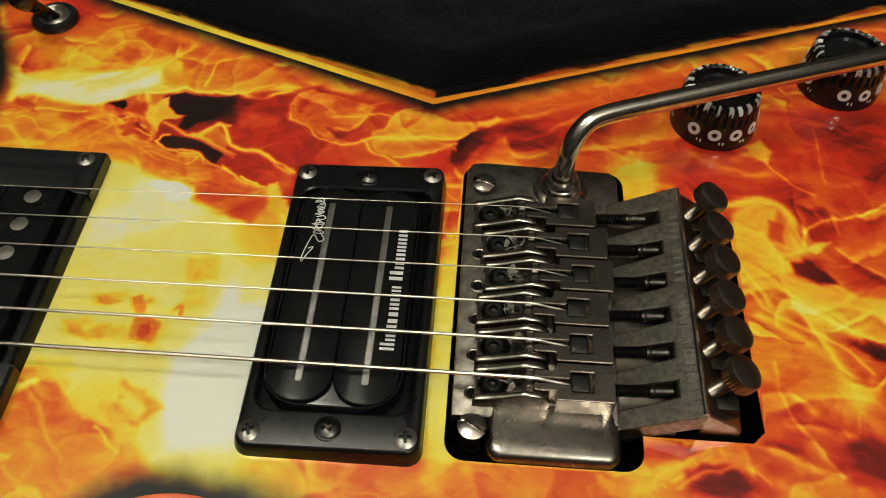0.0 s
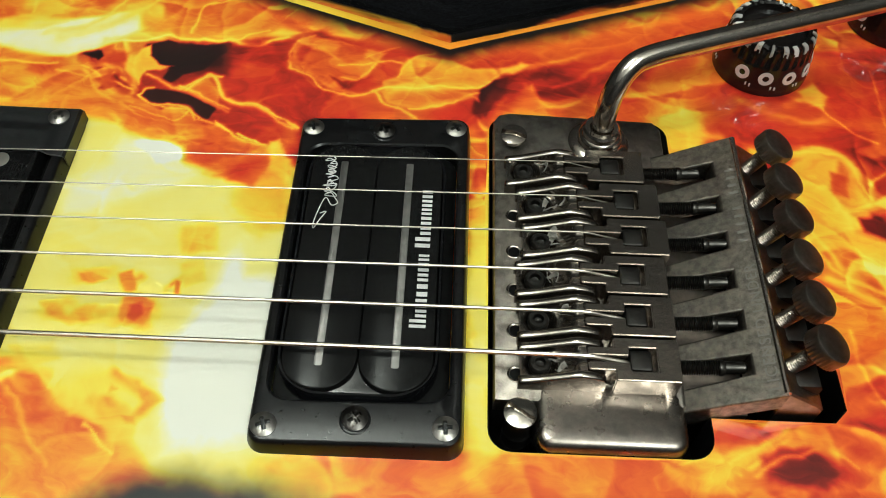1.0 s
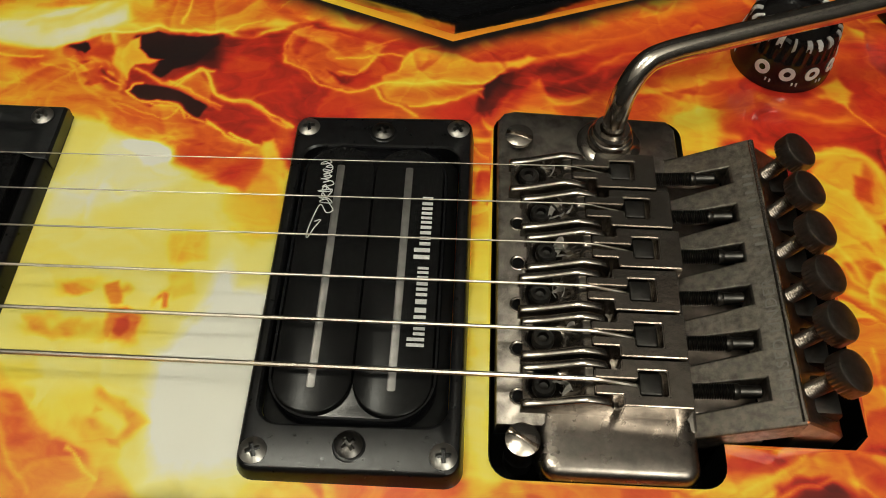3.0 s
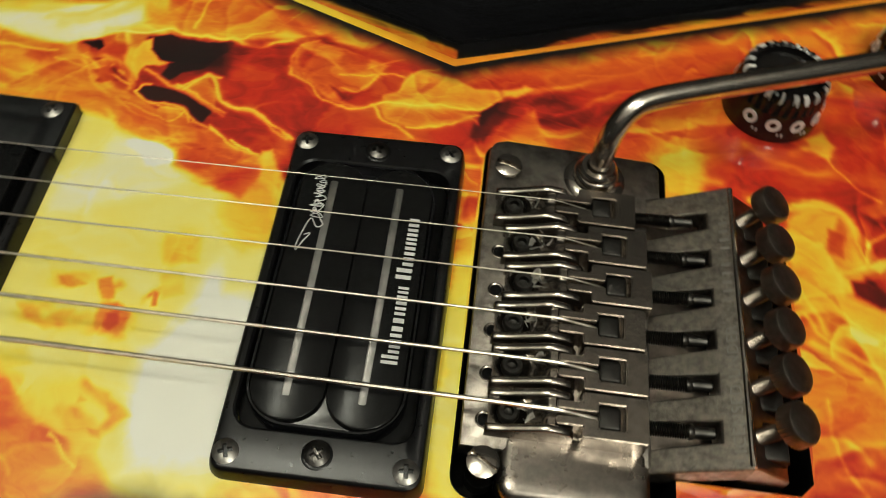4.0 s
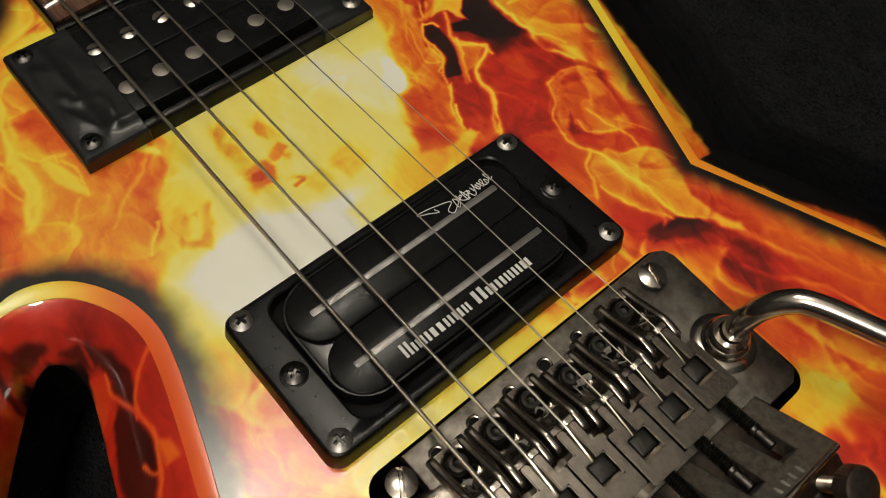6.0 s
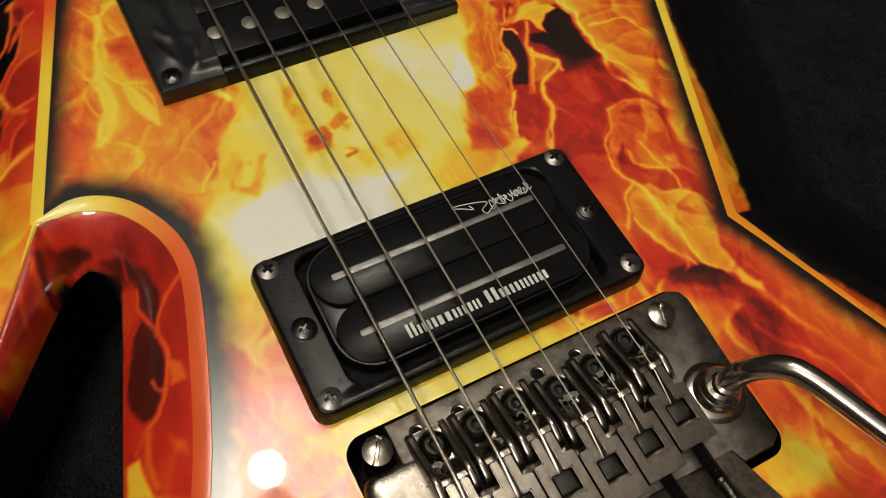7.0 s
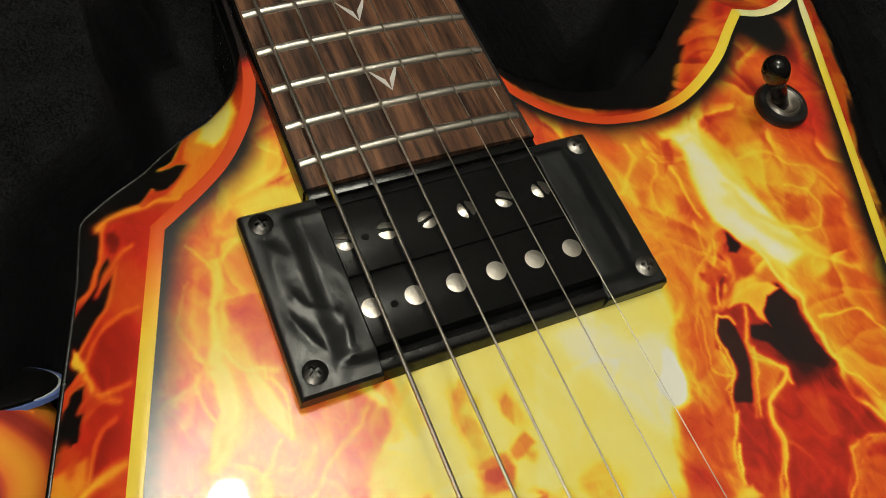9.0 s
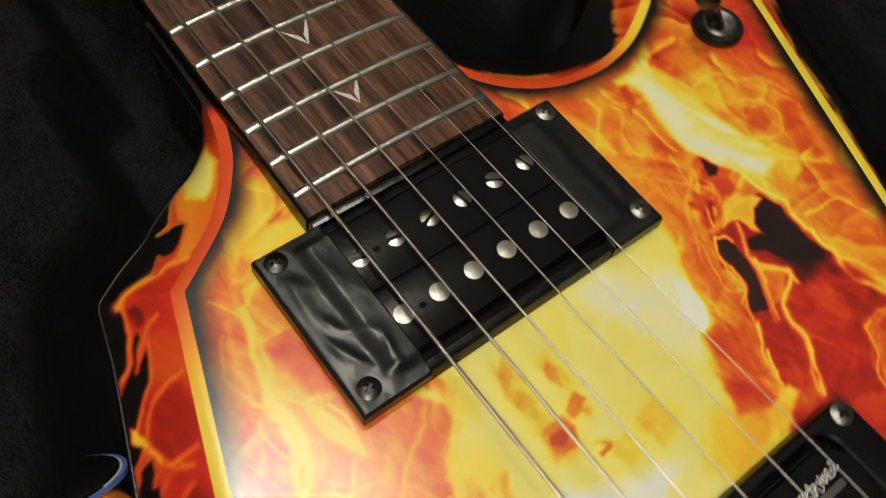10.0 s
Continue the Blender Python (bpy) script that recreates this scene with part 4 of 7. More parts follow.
    stroke([(-49.1, 62.1), (-46.3, 57.3), (-43.9, 53.7), (-39.0, 51.8), (-35.6, 51.6), (-32.0, 48.6), (-29.0, 46.0), (-24.5, 44.1)], 0.408, 0.72, 0.7, 0.92, 0.992)
    stroke([(-68.0, 54.6), (-66.4, 56.6), (-64.2, 57.0)], 0.34, 0.84, 0.74, 0.95, 0.558)
    stroke([(-62.8, 50.6), (-59.4, 49.5), (-54.9, 49.7), (-52.7, 48.8), (-50.5, 45.1)], 0.34, 0.8, 0.78, 0.92, 0.868)
    stroke([(-49.9, 45.3), (-44.2, 43.5), (-39.3, 40.0), (-34.6, 38.4), (-30.1, 37.0)], 0.34, 0.76, 0.74, 0.92, 0.868)
    stroke([(-69.3, 49.9), (-61.2, 46.6), (-55.7, 45.3), (-53.2, 48.6)], 0.34, 0.74, 0.76, 0.88, 0.868)
    stroke([(-62.9, 41.6), (-54.8, 39.6), (-47.2, 37.3)], 0.408, 0.72, 0.62, 0.8, 0.992)
    stroke([(-39.3, 36.5), (-34.6, 34.9), (-30.7, 34.2)], 0.34, 0.7, 0.66, 0.9, 0.744)
    stroke([(-68.8, 51.3), (-75.0, 51.9), (-80.1, 56.1), (-84.8, 62.3)], 0.544, 0.72, 0.7, 0.8, 1.24)
    stroke([(-35.8, 52.8), (-32.0, 55.8), (-26.3, 56.5), (-21.7, 54.6)], 0.408, 0.52, 0.48, 0.7, 0.992)
    field([(-30.8, 35.1), (-30.1, 38.9), (-26.8, 38.3), (-27.8, 34.1)], 0.8, 0.9, weight=0.9)
    stroke([(-81.4, 74.2), (-77.3, 75.0), (-71.9, 75.8), (-69.2, 76.6), (-65.5, 78.6), (-61.7, 76.9), (-56.9, 76.8), (-51.5, 76.4), (-46.4, 77.8), (-42.6, 75.7), (-38.9, 75.5), (-35.8, 77.5), (-31.4, 79.2)], 0.612, 0.93, 0.8, 0.97, 1.612)
    stroke([(-59.2, 79.4), (-57.4, 84.6), (-57.4, 89.4), (-55.8, 92.8), (-51.6, 93.7), (-47.2, 95.5)], 0.408, 0.84, 0.78, 0.9, 0.992)
    stroke([(-46.1, 77.4), (-42.5, 80.1), (-36.4, 82.5)], 0.408, 0.84, 0.76, 0.9, 0.868)
    stroke([(-30.0, 68.3), (-30.4, 70.2), (-29.6, 75.0), (-27.0, 80.1)], 0.476, 0.74, 0.66, 0.9, 0.868)
    stroke([(-29.9, 67.9), (-24.8, 63.9), (-19.9, 59.3)], 0.476, 0.72, 0.62, 0.9, 0.868)
    # crisp filaments under the holes
    field([(-47.5, 74.9), (-30.7, 76.7), (-27.0, 65.8), (-28.2, 57.3), (-36.7, 54.6), (-44.6, 62.4)], 0.345, 2.2, weight=0.85)
    field([(-26.3, 59.9), (-23.5, 57.2), (-22.3, 53.2), (-24.3, 54.3)], 0.72, 0.8, weight=0.9)
    stroke([(-57.9, 57.4), (-52.8, 55.5), (-46.5, 51.9), (-42.4, 50.0)], 0.34, 0.84, 0.66, 0.92, 0.744)
    stroke([(-55.9, 56.1), (-52.5, 60.3), (-50.1, 62.6), (-47.5, 59.0), (-44.6, 54.0), (-40.7, 52.3), (-35.6, 52.2), (-31.5, 48.9), (-26.8, 46.3), (-23.1, 43.8)], 0.374, 0.82, 0.8, 0.95, 0.93)
    stroke([(-68.3, 54.4), (-63.5, 50.7), (-55.0, 50.3), (-51.3, 47.5), (-48.1, 44.8)], 0.34, 0.8, 0.72, 0.92, 0.744)
    stroke([(-45.3, 45.0), (-40.3, 40.5), (-35.8, 39.0), (-31.0, 37.2)], 0.34, 0.84, 0.78, 0.9, 0.806)
    stroke([(-38.6, 41.0), (-34.4, 39.4), (-30.3, 37.6)], 0.34, 0.92, 0.9, 0.9, 0.558)
    stroke([(-38.1, 36.0), (-33.8, 35.4), (-29.9, 34.7)], 0.34, 0.82, 0.78, 0.9, 0.62)
    stroke([(-72.6, 51.0), (-65.8, 46.5), (-58.0, 44.1), (-49.3, 43.4), (-41.7, 40.4)], 0.408, 0.72, 0.58, 0.85, 0.992)
    stroke([(-85.8, 64.7), (-81.2, 61.4), (-78.3, 58.9), (-74.4, 58.1), (-70.2, 56.3)], 0.34, 0.7, 0.76, 0.85, 0.744)
    field([(-80.7, 59.8), (-76.9, 62.2), (-74.1, 57.1), (-77.4, 55.4)], 0.36, 0.9, weight=0.9)
    field([(-29.3, 38.5), (-27.7, 39.9), (-25.3, 34.5), (-23.5, 33.3), (-23.0, 27.1), (-28.4, 26.7)], 0.8, 0.9, weight=0.95)
    field([(-36.5, 34.8), (-29.7, 34.2), (-29.2, 30.2), (-31.9, 27.2), (-35.4, 28.0)], 0.36, 1, 0.44, 1, weight=0.95)
    # rolled sheets of flame above the bridge pickup
    field([(-33.8, 76.4), (-25.1, 81.7), (22.1, 72.7), (37.5, 72.8), (37.1, 62.0), (22.1, 56.8), (22.1, 50.7), (-26.9, 47.3), (-30.9, 55.0)], 0.36, 2.2, weight=0.8)
    field([(-29.0, 69.6), (-28.7, 76.8), (-24.9, 80.6), (-16.9, 78.8), (-8.9, 76.0), (-2.3, 74.3), (-5.0, 68.5), (-7.7, 64.0), (-13.6, 62.3), (-17.1, 64.4), (-13.6, 59.4), (-8.7, 57.4), (-15.0, 58.4), (-19.0, 60.9), (-23.1, 64.2), (-26.3, 65.9)], 0.52, 0.7, 0.64, 1.5)
    field([(-16.0, 77.8), (-9.0, 76.9), (-7.8, 71.6), (-13.0, 69.5), (-16.3, 72.1)], 0.4, 1.2, weight=0.9)
    field([(-28.3, 72.3), (-26.0, 76.6), (-23.6, 75.8), (-25.9, 69.2)], 0.37, 0.9, weight=0.9)
    field([(-2.7, 63.3), (2.2, 65.6), (3.0, 70.2), (6.7, 74.0), (16.0, 72.3), (22.1, 69.4), (26.7, 69.8), (31.6, 70.1), (29.1, 65.6), (25.1, 62.0), (16.2, 60.5), (4.3, 59.4), (-1.7, 59.4)], 0.6, 0.8, 0.72, 1.5)
    field([(6.1, 69.4), (13.0, 69.2), (12.4, 63.4), (5.6, 62.9)], 0.52, 1.2, weight=0.8)
    field([(-2.7, 59.1), (-0.7, 54.9), (3.1, 53.6), (7.5, 53.1), (13.3, 53.9), (17.7, 56.2), (22.4, 59.3), (16.2, 60.9), (7.2, 60.2)], 0.47, 0.7, 0.64, 1.2)
    field([(-11.8, 58.9), (-5.6, 62.0), (-2.7, 63.7), (-3.3, 60.7), (-7.6, 58.8)], 0.38, 0.7, weight=0.9)
    field([(-6.0, 67.4), (0.7, 70.1), (2.7, 66.9), (-2.7, 64.4)], 0.4, 0.8, weight=0.85)
    stroke([(-29.5, 69.6), (-27.1, 66.3), (-23.0, 63.8), (-18.9, 60.2), (-15.0, 58.2), (-8.9, 57.0), (-4.3, 58.6)], 0.408, 0.74, 0.7, 0.92, 0.992)
    stroke([(-29.3, 69.6), (-29.7, 74.5), (-27.8, 78.7), (-24.0, 80.9)], 0.408, 0.68, 0.62, 0.9, 0.93)
    stroke([(-15.2, 68.7), (-8.4, 69.8), (-2.4, 70.9), (1.9, 70.4)], 0.34, 0.76, 0.7, 0.9, 0.868)
    stroke([(-5.2, 70.1), (-6.3, 66.3), (-9.4, 63.3), (-13.4, 63.4)], 0.34, 0.74, 0.72, 0.9, 0.868)
    stroke([(-8.6, 72.5), (-3.4, 75.3), (1.6, 77.5)], 0.34, 0.66, 0.58, 0.85, 0.806)
    stroke([(-4.4, 59.2), (1.2, 60.4), (7.2, 60.5), (14.6, 62.0), (22.1, 61.3), (26.7, 64.4), (31.3, 69.0), (36.0, 72.0)], 0.408, 0.86, 0.78, 0.95, 1.116)
    stroke([(1.8, 64.5), (3.1, 69.1), (6.7, 73.8), (11.6, 75.5)], 0.34, 0.76, 0.68, 0.9, 0.93)
    stroke([(-3.6, 59.0), (-1.4, 54.9), (2.3, 53.5), (5.4, 51.5), (7.9, 49.3)], 0.408, 0.76, 0.62, 0.92, 0.93)
    stroke([(6.0, 53.0), (11.9, 53.6), (17.0, 56.0), (23.3, 59.5)], 0.34, 0.76, 0.72, 0.9, 0.868)
    stroke([(19.2, 57.0), (22.1, 57.8), (24.4, 55.9)], 0.34, 0.62, 0.52, 0.8, 0.744)
    field([(28.2, 68.1), (36.0, 72.7), (39.0, 71.8), (33.5, 67.7)], 0.78, 1, weight=0.9)
    field([(24.2, 60.6), (28.2, 65.4), (32.1, 65.9), (31.4, 61.6), (27.6, 57.2), (25.9, 50.6), (23.8, 53.6)], 0.04, 0.7)
    field([(28.0, 53.9), (33.3, 60.0), (38.7, 64.2), (42.6, 52.2), (29.4, 50.8)], 0.64, 0.8, 0.72, 1)
    # spots on the yellow plateau
    field([(-76.7, -23.6), (-67.7, -22.3), (-64.8, -26.1), (-71.6, -28.7)], 0.77, 1, weight=0.8)
    field([(-73.7, -11.8), (-70.0, -11.4), (-66.6, -14.9), (-63.1, -12.5), (-60.5, -12.4), (-61.0, -16.2), (-65.5, -17.4), (-69.5, -15.9)], 0.63, 0.8, weight=0.85)
    field([(-66.9, -4.1), (-63.7, -3.4), (-60.2, -5.2), (-62.9, -6.5), (-65.5, -5.9)], 0.66, 0.6, weight=0.9)
    field([(-58.2, -3.6), (-55.1, -2.6), (-53.1, -7.8), (-55.5, -8.7), (-57.0, -6.4)], 0.6, 0.6, weight=0.9)
    field([(-55.2, -9.9), (-51.8, -8.7), (-47.5, -11.6), (-48.5, -13.8), (-50.1, -16.1), (-53.5, -17.1), (-55.2, -15.0)], 0.56, 0.7, weight=0.95)
    field([(-53.5, -12.0), (-51.3, -11.1), (-49.9, -13.9), (-51.4, -15.9), (-53.3, -14.9)], 0.4, 0.6, weight=0.95)
    field([(-44.6, -4.9), (-43.5, -5.3), (-43.1, -8.6), (-44.2, -8.7)], 0.6, 0.4, weight=0.9)
    field([(-46.2, 9.6), (-39.2, 10.8), (-38.8, 4.5), (-44.2, 2.6)], 0.74, 1.2, weight=0.8)
    field([(-44.8, -0.5), (-39.9, 1.4), (-37.7, -4.8), (-42.4, -6.6)], 0.81, 1, weight=0.8)
    field([(-48.4, -30.1), (-46.5, -30.2), (-46.7, -31.7)], 0.7, 0.5, weight=0.9)
    field([(-46.5, -32.3), (-43.0, -32.5), (-41.0, -34.8), (-43.7, -36.9), (-45.4, -34.5)], 0.7, 0.7, weight=0.85)
    field([(-52.5, -31.2), (-50.8, -32.3), (-52.5, -33.3)], 0.75, 0.5, weight=0.85)
    field([(-52.8, -36.7), (-47.9, -35.8), (-44.9, -39.2), (-44.9, -43.9), (-49.8, -44.2)], 0.78, 1, weight=0.7)
    field([(-48.3, -38.2), (-45.9, -38.7), (-45.2, -40.4), (-46.9, -40.1)], 0.66, 0.5, weight=0.9)
    field([(-49.4, -45.9), (-47.1, -46.1), (-46.6, -48.1), (-48.7, -47.4)], 0.56, 0.6, weight=0.9)
    field([(-77.8, -34.5), (-73.9, -32.4), (-67.9, -33.3), (-62.7, -35.4), (-56.1, -43.4), (-50.1, -45.1), (-43.0, -47.8), (-39.3, -54.6), (-74.7, -56.5)], 0.62, 2.4, weight=0.7)
    stroke([(-74.1, -33.6), (-69.8, -38.3), (-65.3, -43.9), (-60.7, -50.4)], 0.544, 0.74, 0.7, 0.8, 1.24)
    stroke([(-55.7, -40.8), (-52.0, -44.3), (-48.9, -47.2)], 0.408, 0.84, 0.8, 0.8, 0.992)
    # pale tongues on the bass side
    field([(-104.5, -53.2), (-106.2, -47.7), (-97.1, -45.7), (-88.9, -45.8), (-91.3, -51.3), (-99.1, -53.7)], 0.47, 2, weight=0.9)
    field([(-128.8, -45.7), (-131.3, -38.3), (-130.6, -30.4), (-125.5, -30.8), (-124.9, -44.3)], 0.82, 1.6, weight=0.9)
    field([(-123.7, -58.7), (-129.6, -48.1), (-126.0, -46.6), (-118.9, -57.6), (-107.9, -63.1), (-103.6, -66.6)], 0.56, 2, weight=0.7)
    field([(-116.6, -54.1), (-116.5, -52.1), (-110.2, -53.4), (-105.4, -55.9), (-100.3, -57.0), (-94.0, -58.1), (-88.5, -57.4), (-82.2, -57.5), (-79.1, -59.8), (-77.6, -62.4), (-73.5, -64.2), (-74.0, -65.5), (-79.4, -63.3), (-83.0, -61.2), (-88.6, -61.1), (-92.6, -61.7), (-98.2, -58.8), (-105.9, -57.2), (-110.8, -55.1)], 0.82, 0.8, 0.86, 1, weight=0.95)
    field([(-89.9, -54.1), (-87.8, -52.4), (-83.9, -50.1), (-78.5, -49.3), (-72.9, -49.8), (-76.0, -51.6), (-80.5, -53.6), (-84.8, -54.1)], 0.8, 0.7, 0.85, 0.8, weight=0.95)
    stroke([(-95.4, -57.0), (-91.9, -55.9), (-89.9, -53.6), (-89.5, -50.7), (-87.1, -50.6)], 0.34, 0.84, 0.82, 0.9, 0.868)
    stroke([(-87.0, -49.7), (-82.4, -48.2), (-77.0, -48.6), (-72.8, -49.5)], 0.34, 0.8, 0.82, 0.85, 0.806)
    stroke([(-120.9, -58.2), (-117.6, -56.1), (-114.9, -54.4)], 0.408, 0.74, 0.8, 0.85, 0.992)
    stroke([(-121.3, -45.5), (-118.9, -49.4), (-116.6, -51.5)], 0.476, 0.8, 0.8, 0.85, 1.116)
    stroke([(-112.4, -60.0), (-107.9, -63.1), (-102.7, -63.9), (-96.9, -62.6), (-92.6, -61.0)], 0.544, 0.7, 0.72, 0.8, 1.24)
    stroke([(-90.1, -65.2), (-84.6, -63.9), (-81.8, -63.0)], 0.544, 0.72, 0.8, 0.8, 1.24)
    stroke([(-72.6, -51.6), (-69.1, -55.1), (-67.2, -59.1)], 0.544, 0.76, 0.72, 0.7, 1.24)
    field([(-81.3, -71.5), (-80.9, -67.2), (-76.4, -66.3), (-76.3, -70.7)], 0.5, 1.5, weight=0.7)
    # behind the bridge
    field([(116.6, 82.6), (166.5, 90.7), (155.3, 47.9), (130.5, 45.9), (123.1, 49.8), (117.7, 56.7)], 0.36, 2, weight=0.9)
    field([(104.1, 37.8), (110.5, 43.0), (117.6, 41.4), (115.9, 34.5), (111.7, 30.0), (116.2, 24.4), (116.3, 16.6), (121.3, 14.7), (127.0, 13.3), (130.9, 11.0), (145.8, 11.4), (144.1, 4.8), (130.1, 7.5), (121.4, 7.7), (114.7, 11.8), (109.0, 13.2), (102.9, 12.7)], 0.7, 1, 0.76, 1.6)
    field([(112.0, 65.7), (117.1, 69.1), (119.9, 64.0), (117.4, 59.0), (113.4, 62.0)], 0.66, 1)
    field([(114.3, 36.5), (118.0, 34.7), (117.0, 28.0), (113.7, 29.0)], 0.46, 0.8, weight=0.9)
    field([(118.0, 21.7), (122.5, 21.1), (126.7, 19.3), (129.2, 15.3), (124.3, 15.0), (118.7, 17.4)], 0.17, 0.9)
    field([(122.6, 26.6), (126.4, 29.2), (130.7, 29.7), (125.6, 24.7)], 0.82, 0.7, weight=0.9)
    field([(132.1, -1.6), (138.5, -2.8), (137.7, -9.0), (133.2, -7.2)], 0.13, 0.8)
    field([(116.8, -22.1), (123.2, -25.0), (119.5, -30.0), (114.2, -27.1)], 0.39, 1.2, weight=0.9)
    field([(121.3, -32.4), (127.4, -28.8), (132.9, -33.0), (130.9, -40.7), (123.9, -38.1)], 0.22, 1.4, weight=0.9)
    field([(67.7, -36.2), (74.9, -35.9), (87.0, -35.7), (83.8, -38.9), (72.1, -38.4)], 0.32, 0.9, weight=0.9)
    field([(87.5, -40.6), (92.9, -38.8), (97.5, -44.2), (94.1, -48.1), (88.2, -44.9)], 0.24, 1, weight=0.9)
    stroke([(107.0, 43.2), (112.3, 44.0), (118.5, 42.1), (120.3, 38.0), (121.0, 32.8), (122.5, 27.4)], 0.544, 0.82, 0.74, 0.9, 1.24)
    stroke([(123.1, 32.6), (128.6, 36.3), (137.1, 39.1), (150.5, 44.9)], 0.544, 0.74, 0.68, 0.9, 1.24)
    stroke([(117.4, 60.2), (119.2, 55.6), (123.3, 51.2), (129.5, 47.2)], 0.408, 0.66, 0.58, 0.85, 0.992)
    stroke([(134.6, 75.0), (133.4, 60.3), (133.7, 52.9)], 0.408, 0.52, 0.56, 0.75, 0.992)
    stroke([(105.5, 10.2), (111.8, 3.4), (119.6, -1.2), (127.2, -5.7), (131.9, -12.7)], 0.68, 0.78, 0.76, 0.9, 1.86)
    stroke([(116.1, 11.0), (122.5, 6.0), (128.7, 0.9), (138.4, -3.5)], 0.544, 0.84, 0.82, 0.92, 1.488)
    stroke([(103.9, 19.5), (108.5, 10.4), (110.8, 6.0)], 0.68, 0.8, 0.76, 0.85, 1.612)
    stroke([(106.9, -3.9), (111.9, -4.2), (116.4, -4.5)], 0.34, 0.5, 0.54, 0.85)
    stroke([(107.4, -10.5), (107.7, -20.1), (109.4, -26.0), (113.6, -31.6), (118.6, -39.9)], 0.544, 0.7, 0.64, 0.85, 1.24)
    stroke([(87.7, -36.4), (93.1, -37.4), (97.8, -40.1), (101.5, -42.7)], 0.476, 0.84, 0.7, 0.92, 1.116)
    stroke([(80.4, -44.1), (86.3, -39.3), (89.5, -36.8)], 0.476, 0.78, 0.74, 0.9, 1.116)
    stroke([(66.6, -43.2), (73.1, -42.5), (78.2, -45.6)], 0.476, 0.8, 0.7, 0.85, 1.116)
    field([(71.2, -35.8), (76.4, -35.2), (83.1, -35.8), (81.8, -38.4), (73.5, -39.2)], 0.36, 0.9, weight=0.95)
    field([(82.0, -41.4), (86.7, -39.8), (90.9, -41.1), (90.9, -45.8), (83.1, -46.6)], 0.27, 1.2, weight=0.9)
    field([(89.1, -35.1), (98.1, -34.6), (97.1, -38.5), (89.3, -38.3)], 0.6, 1.2, weight=0.8)
    field([(69.8, -41.1), (76.4, -41.3), (76.8, -45.2), (68.9, -46.8)], 0.6, 1.2, weight=0.8)
    stroke([(76.1, -43.1), (81.4, -40.4), (85.6, -38.2), (88.7, -36.0)], 0.476, 0.78, 0.7, 0.9, 1.116)
    stroke([(81.0, -46.1), (85.0, -42.6), (92.3, -39.9), (96.6, -39.5)], 0.476, 0.64, 0.6, 0.85, 1.116)
    # softer red and orange between the two pickups
    field([(-51.3, 35.9), (-30.4, 37.7), (-28.2, 26.8), (-34.7, 25.6), (-40.3, 27.3), (-47.9, 31.6)], 0.45, 1.6, weight=0.65)
    field([(-34.7, 25.6), (-29.4, 31.0), (-25.2, 43.9), (-20.8, 11.8), (-27.9, 8.3), (-35.9, 17.2)], 0.67, 3, weight=0.7)
    field([(-46.2, 10.3), (-38.3, 10.7), (-37.0, 4.0), (-44.7, 3.5)], 0.68, 1, weight=0.6)
    field([(-33.1, 8.7), (-20.6, 10.2), (-20.0, -3.1), (-29.7, -3.7)], 0.85, 3, weight=0.65)
    # red sheets behind the arm
    field([(41.1, 61.3), (49.4, 75.2), (68.5, 86.9), (85.3, 84.9), (84.9, 71.6), (66.1, 64.8), (54.1, 60.1)], 0.34, 3, weight=0.8)
    field([(56.6, 65.4), (68.9, 77.3), (75.9, 78.5), (70.3, 68.5)], 0.16, 2, weight=0.8)
    stroke([(43.6, 63.0), (53.0, 68.4), (62.9, 75.1), (75.9, 78.5)], 0.544, 0.48, 0.5, 0.8, 1.24)
    stroke([(49.5, 79.1), (60.6, 80.9), (69.7, 85.8)], 0.476, 0.5, 0.44, 0.7, 0.992)
    field([(71.4, 44.3), (75.7, 53.0), (83.3, 53.5), (84.1, 45.9), (81.7, 41.1)], 0.74, 2, weight=0.85)
    field([(22.3, 51.4), (30.0, 68.1), (36.6, 62.9), (29.0, 46.6)], 0.34, 2.5, weight=0.6)
    # ---- end of detail ----

    add = licks(nx, ny, 12, 520, (-165, 205), (-125, 135), -14, 30, 0.35)
    lively = np.interp(h, (0.0, 0.12, 0.30, 0.46, 0.62, 0.74, 0.88), (0.10, 0.20, 0.35, 0.85, 1.0, 0.60, 0.10))
    lively = lively * (1 - 0.40 * smoothstep(-25, -45, y)) * (1 - 0.65 * np.exp(-((((x + 34) / 26) ** 2 + ((y - 58) / 15) ** 2) ** 1.5))) * (1 - 0.6 * np.exp(-((((x - 56) / 32) ** 2 + ((y - 77) / 13) ** 2) ** 1.5))) * (1 - 0.5 * np.exp(-((((x - 112) / 42) ** 2 + ((y - 58) / 22) ** 2) ** 1.5)))
    return h + add * lively * (1 - held)


def painted(name, verts, faces, mat, parent, heat, black):
    data = bpy.data.meshes.new(name)
    data.from_pydata([tuple(v) for v in verts], [], faces)
    corner = np.empty(len(data.loops), np.int32)
    data.loops.foreach_get("vertex_index", corner)
    pair = np.c_[np.asarray(heat, np.float32), np.asarray(black, np.float32)][corner]
    data.uv_layers.new(name="paint").data.foreach_set("uv", pair.ravel())
    return hang(name, data, mat, parent)


guitar = tagged(new("electric_guitar"), "electric guitar with airbrushed fire finish lying in black plush", "guitar")
body = new("body")
body.parent = guitar
tagged(body, label="glossy body with bevelled edges, painted with fire")

CUTAWAY = rounded(0.0268, 0.0735, -0.0428, 0.0510, 0.005)
REAR_CUT = rounded(0.070, 0.1025, -0.0335, 0.0345, 0.003)


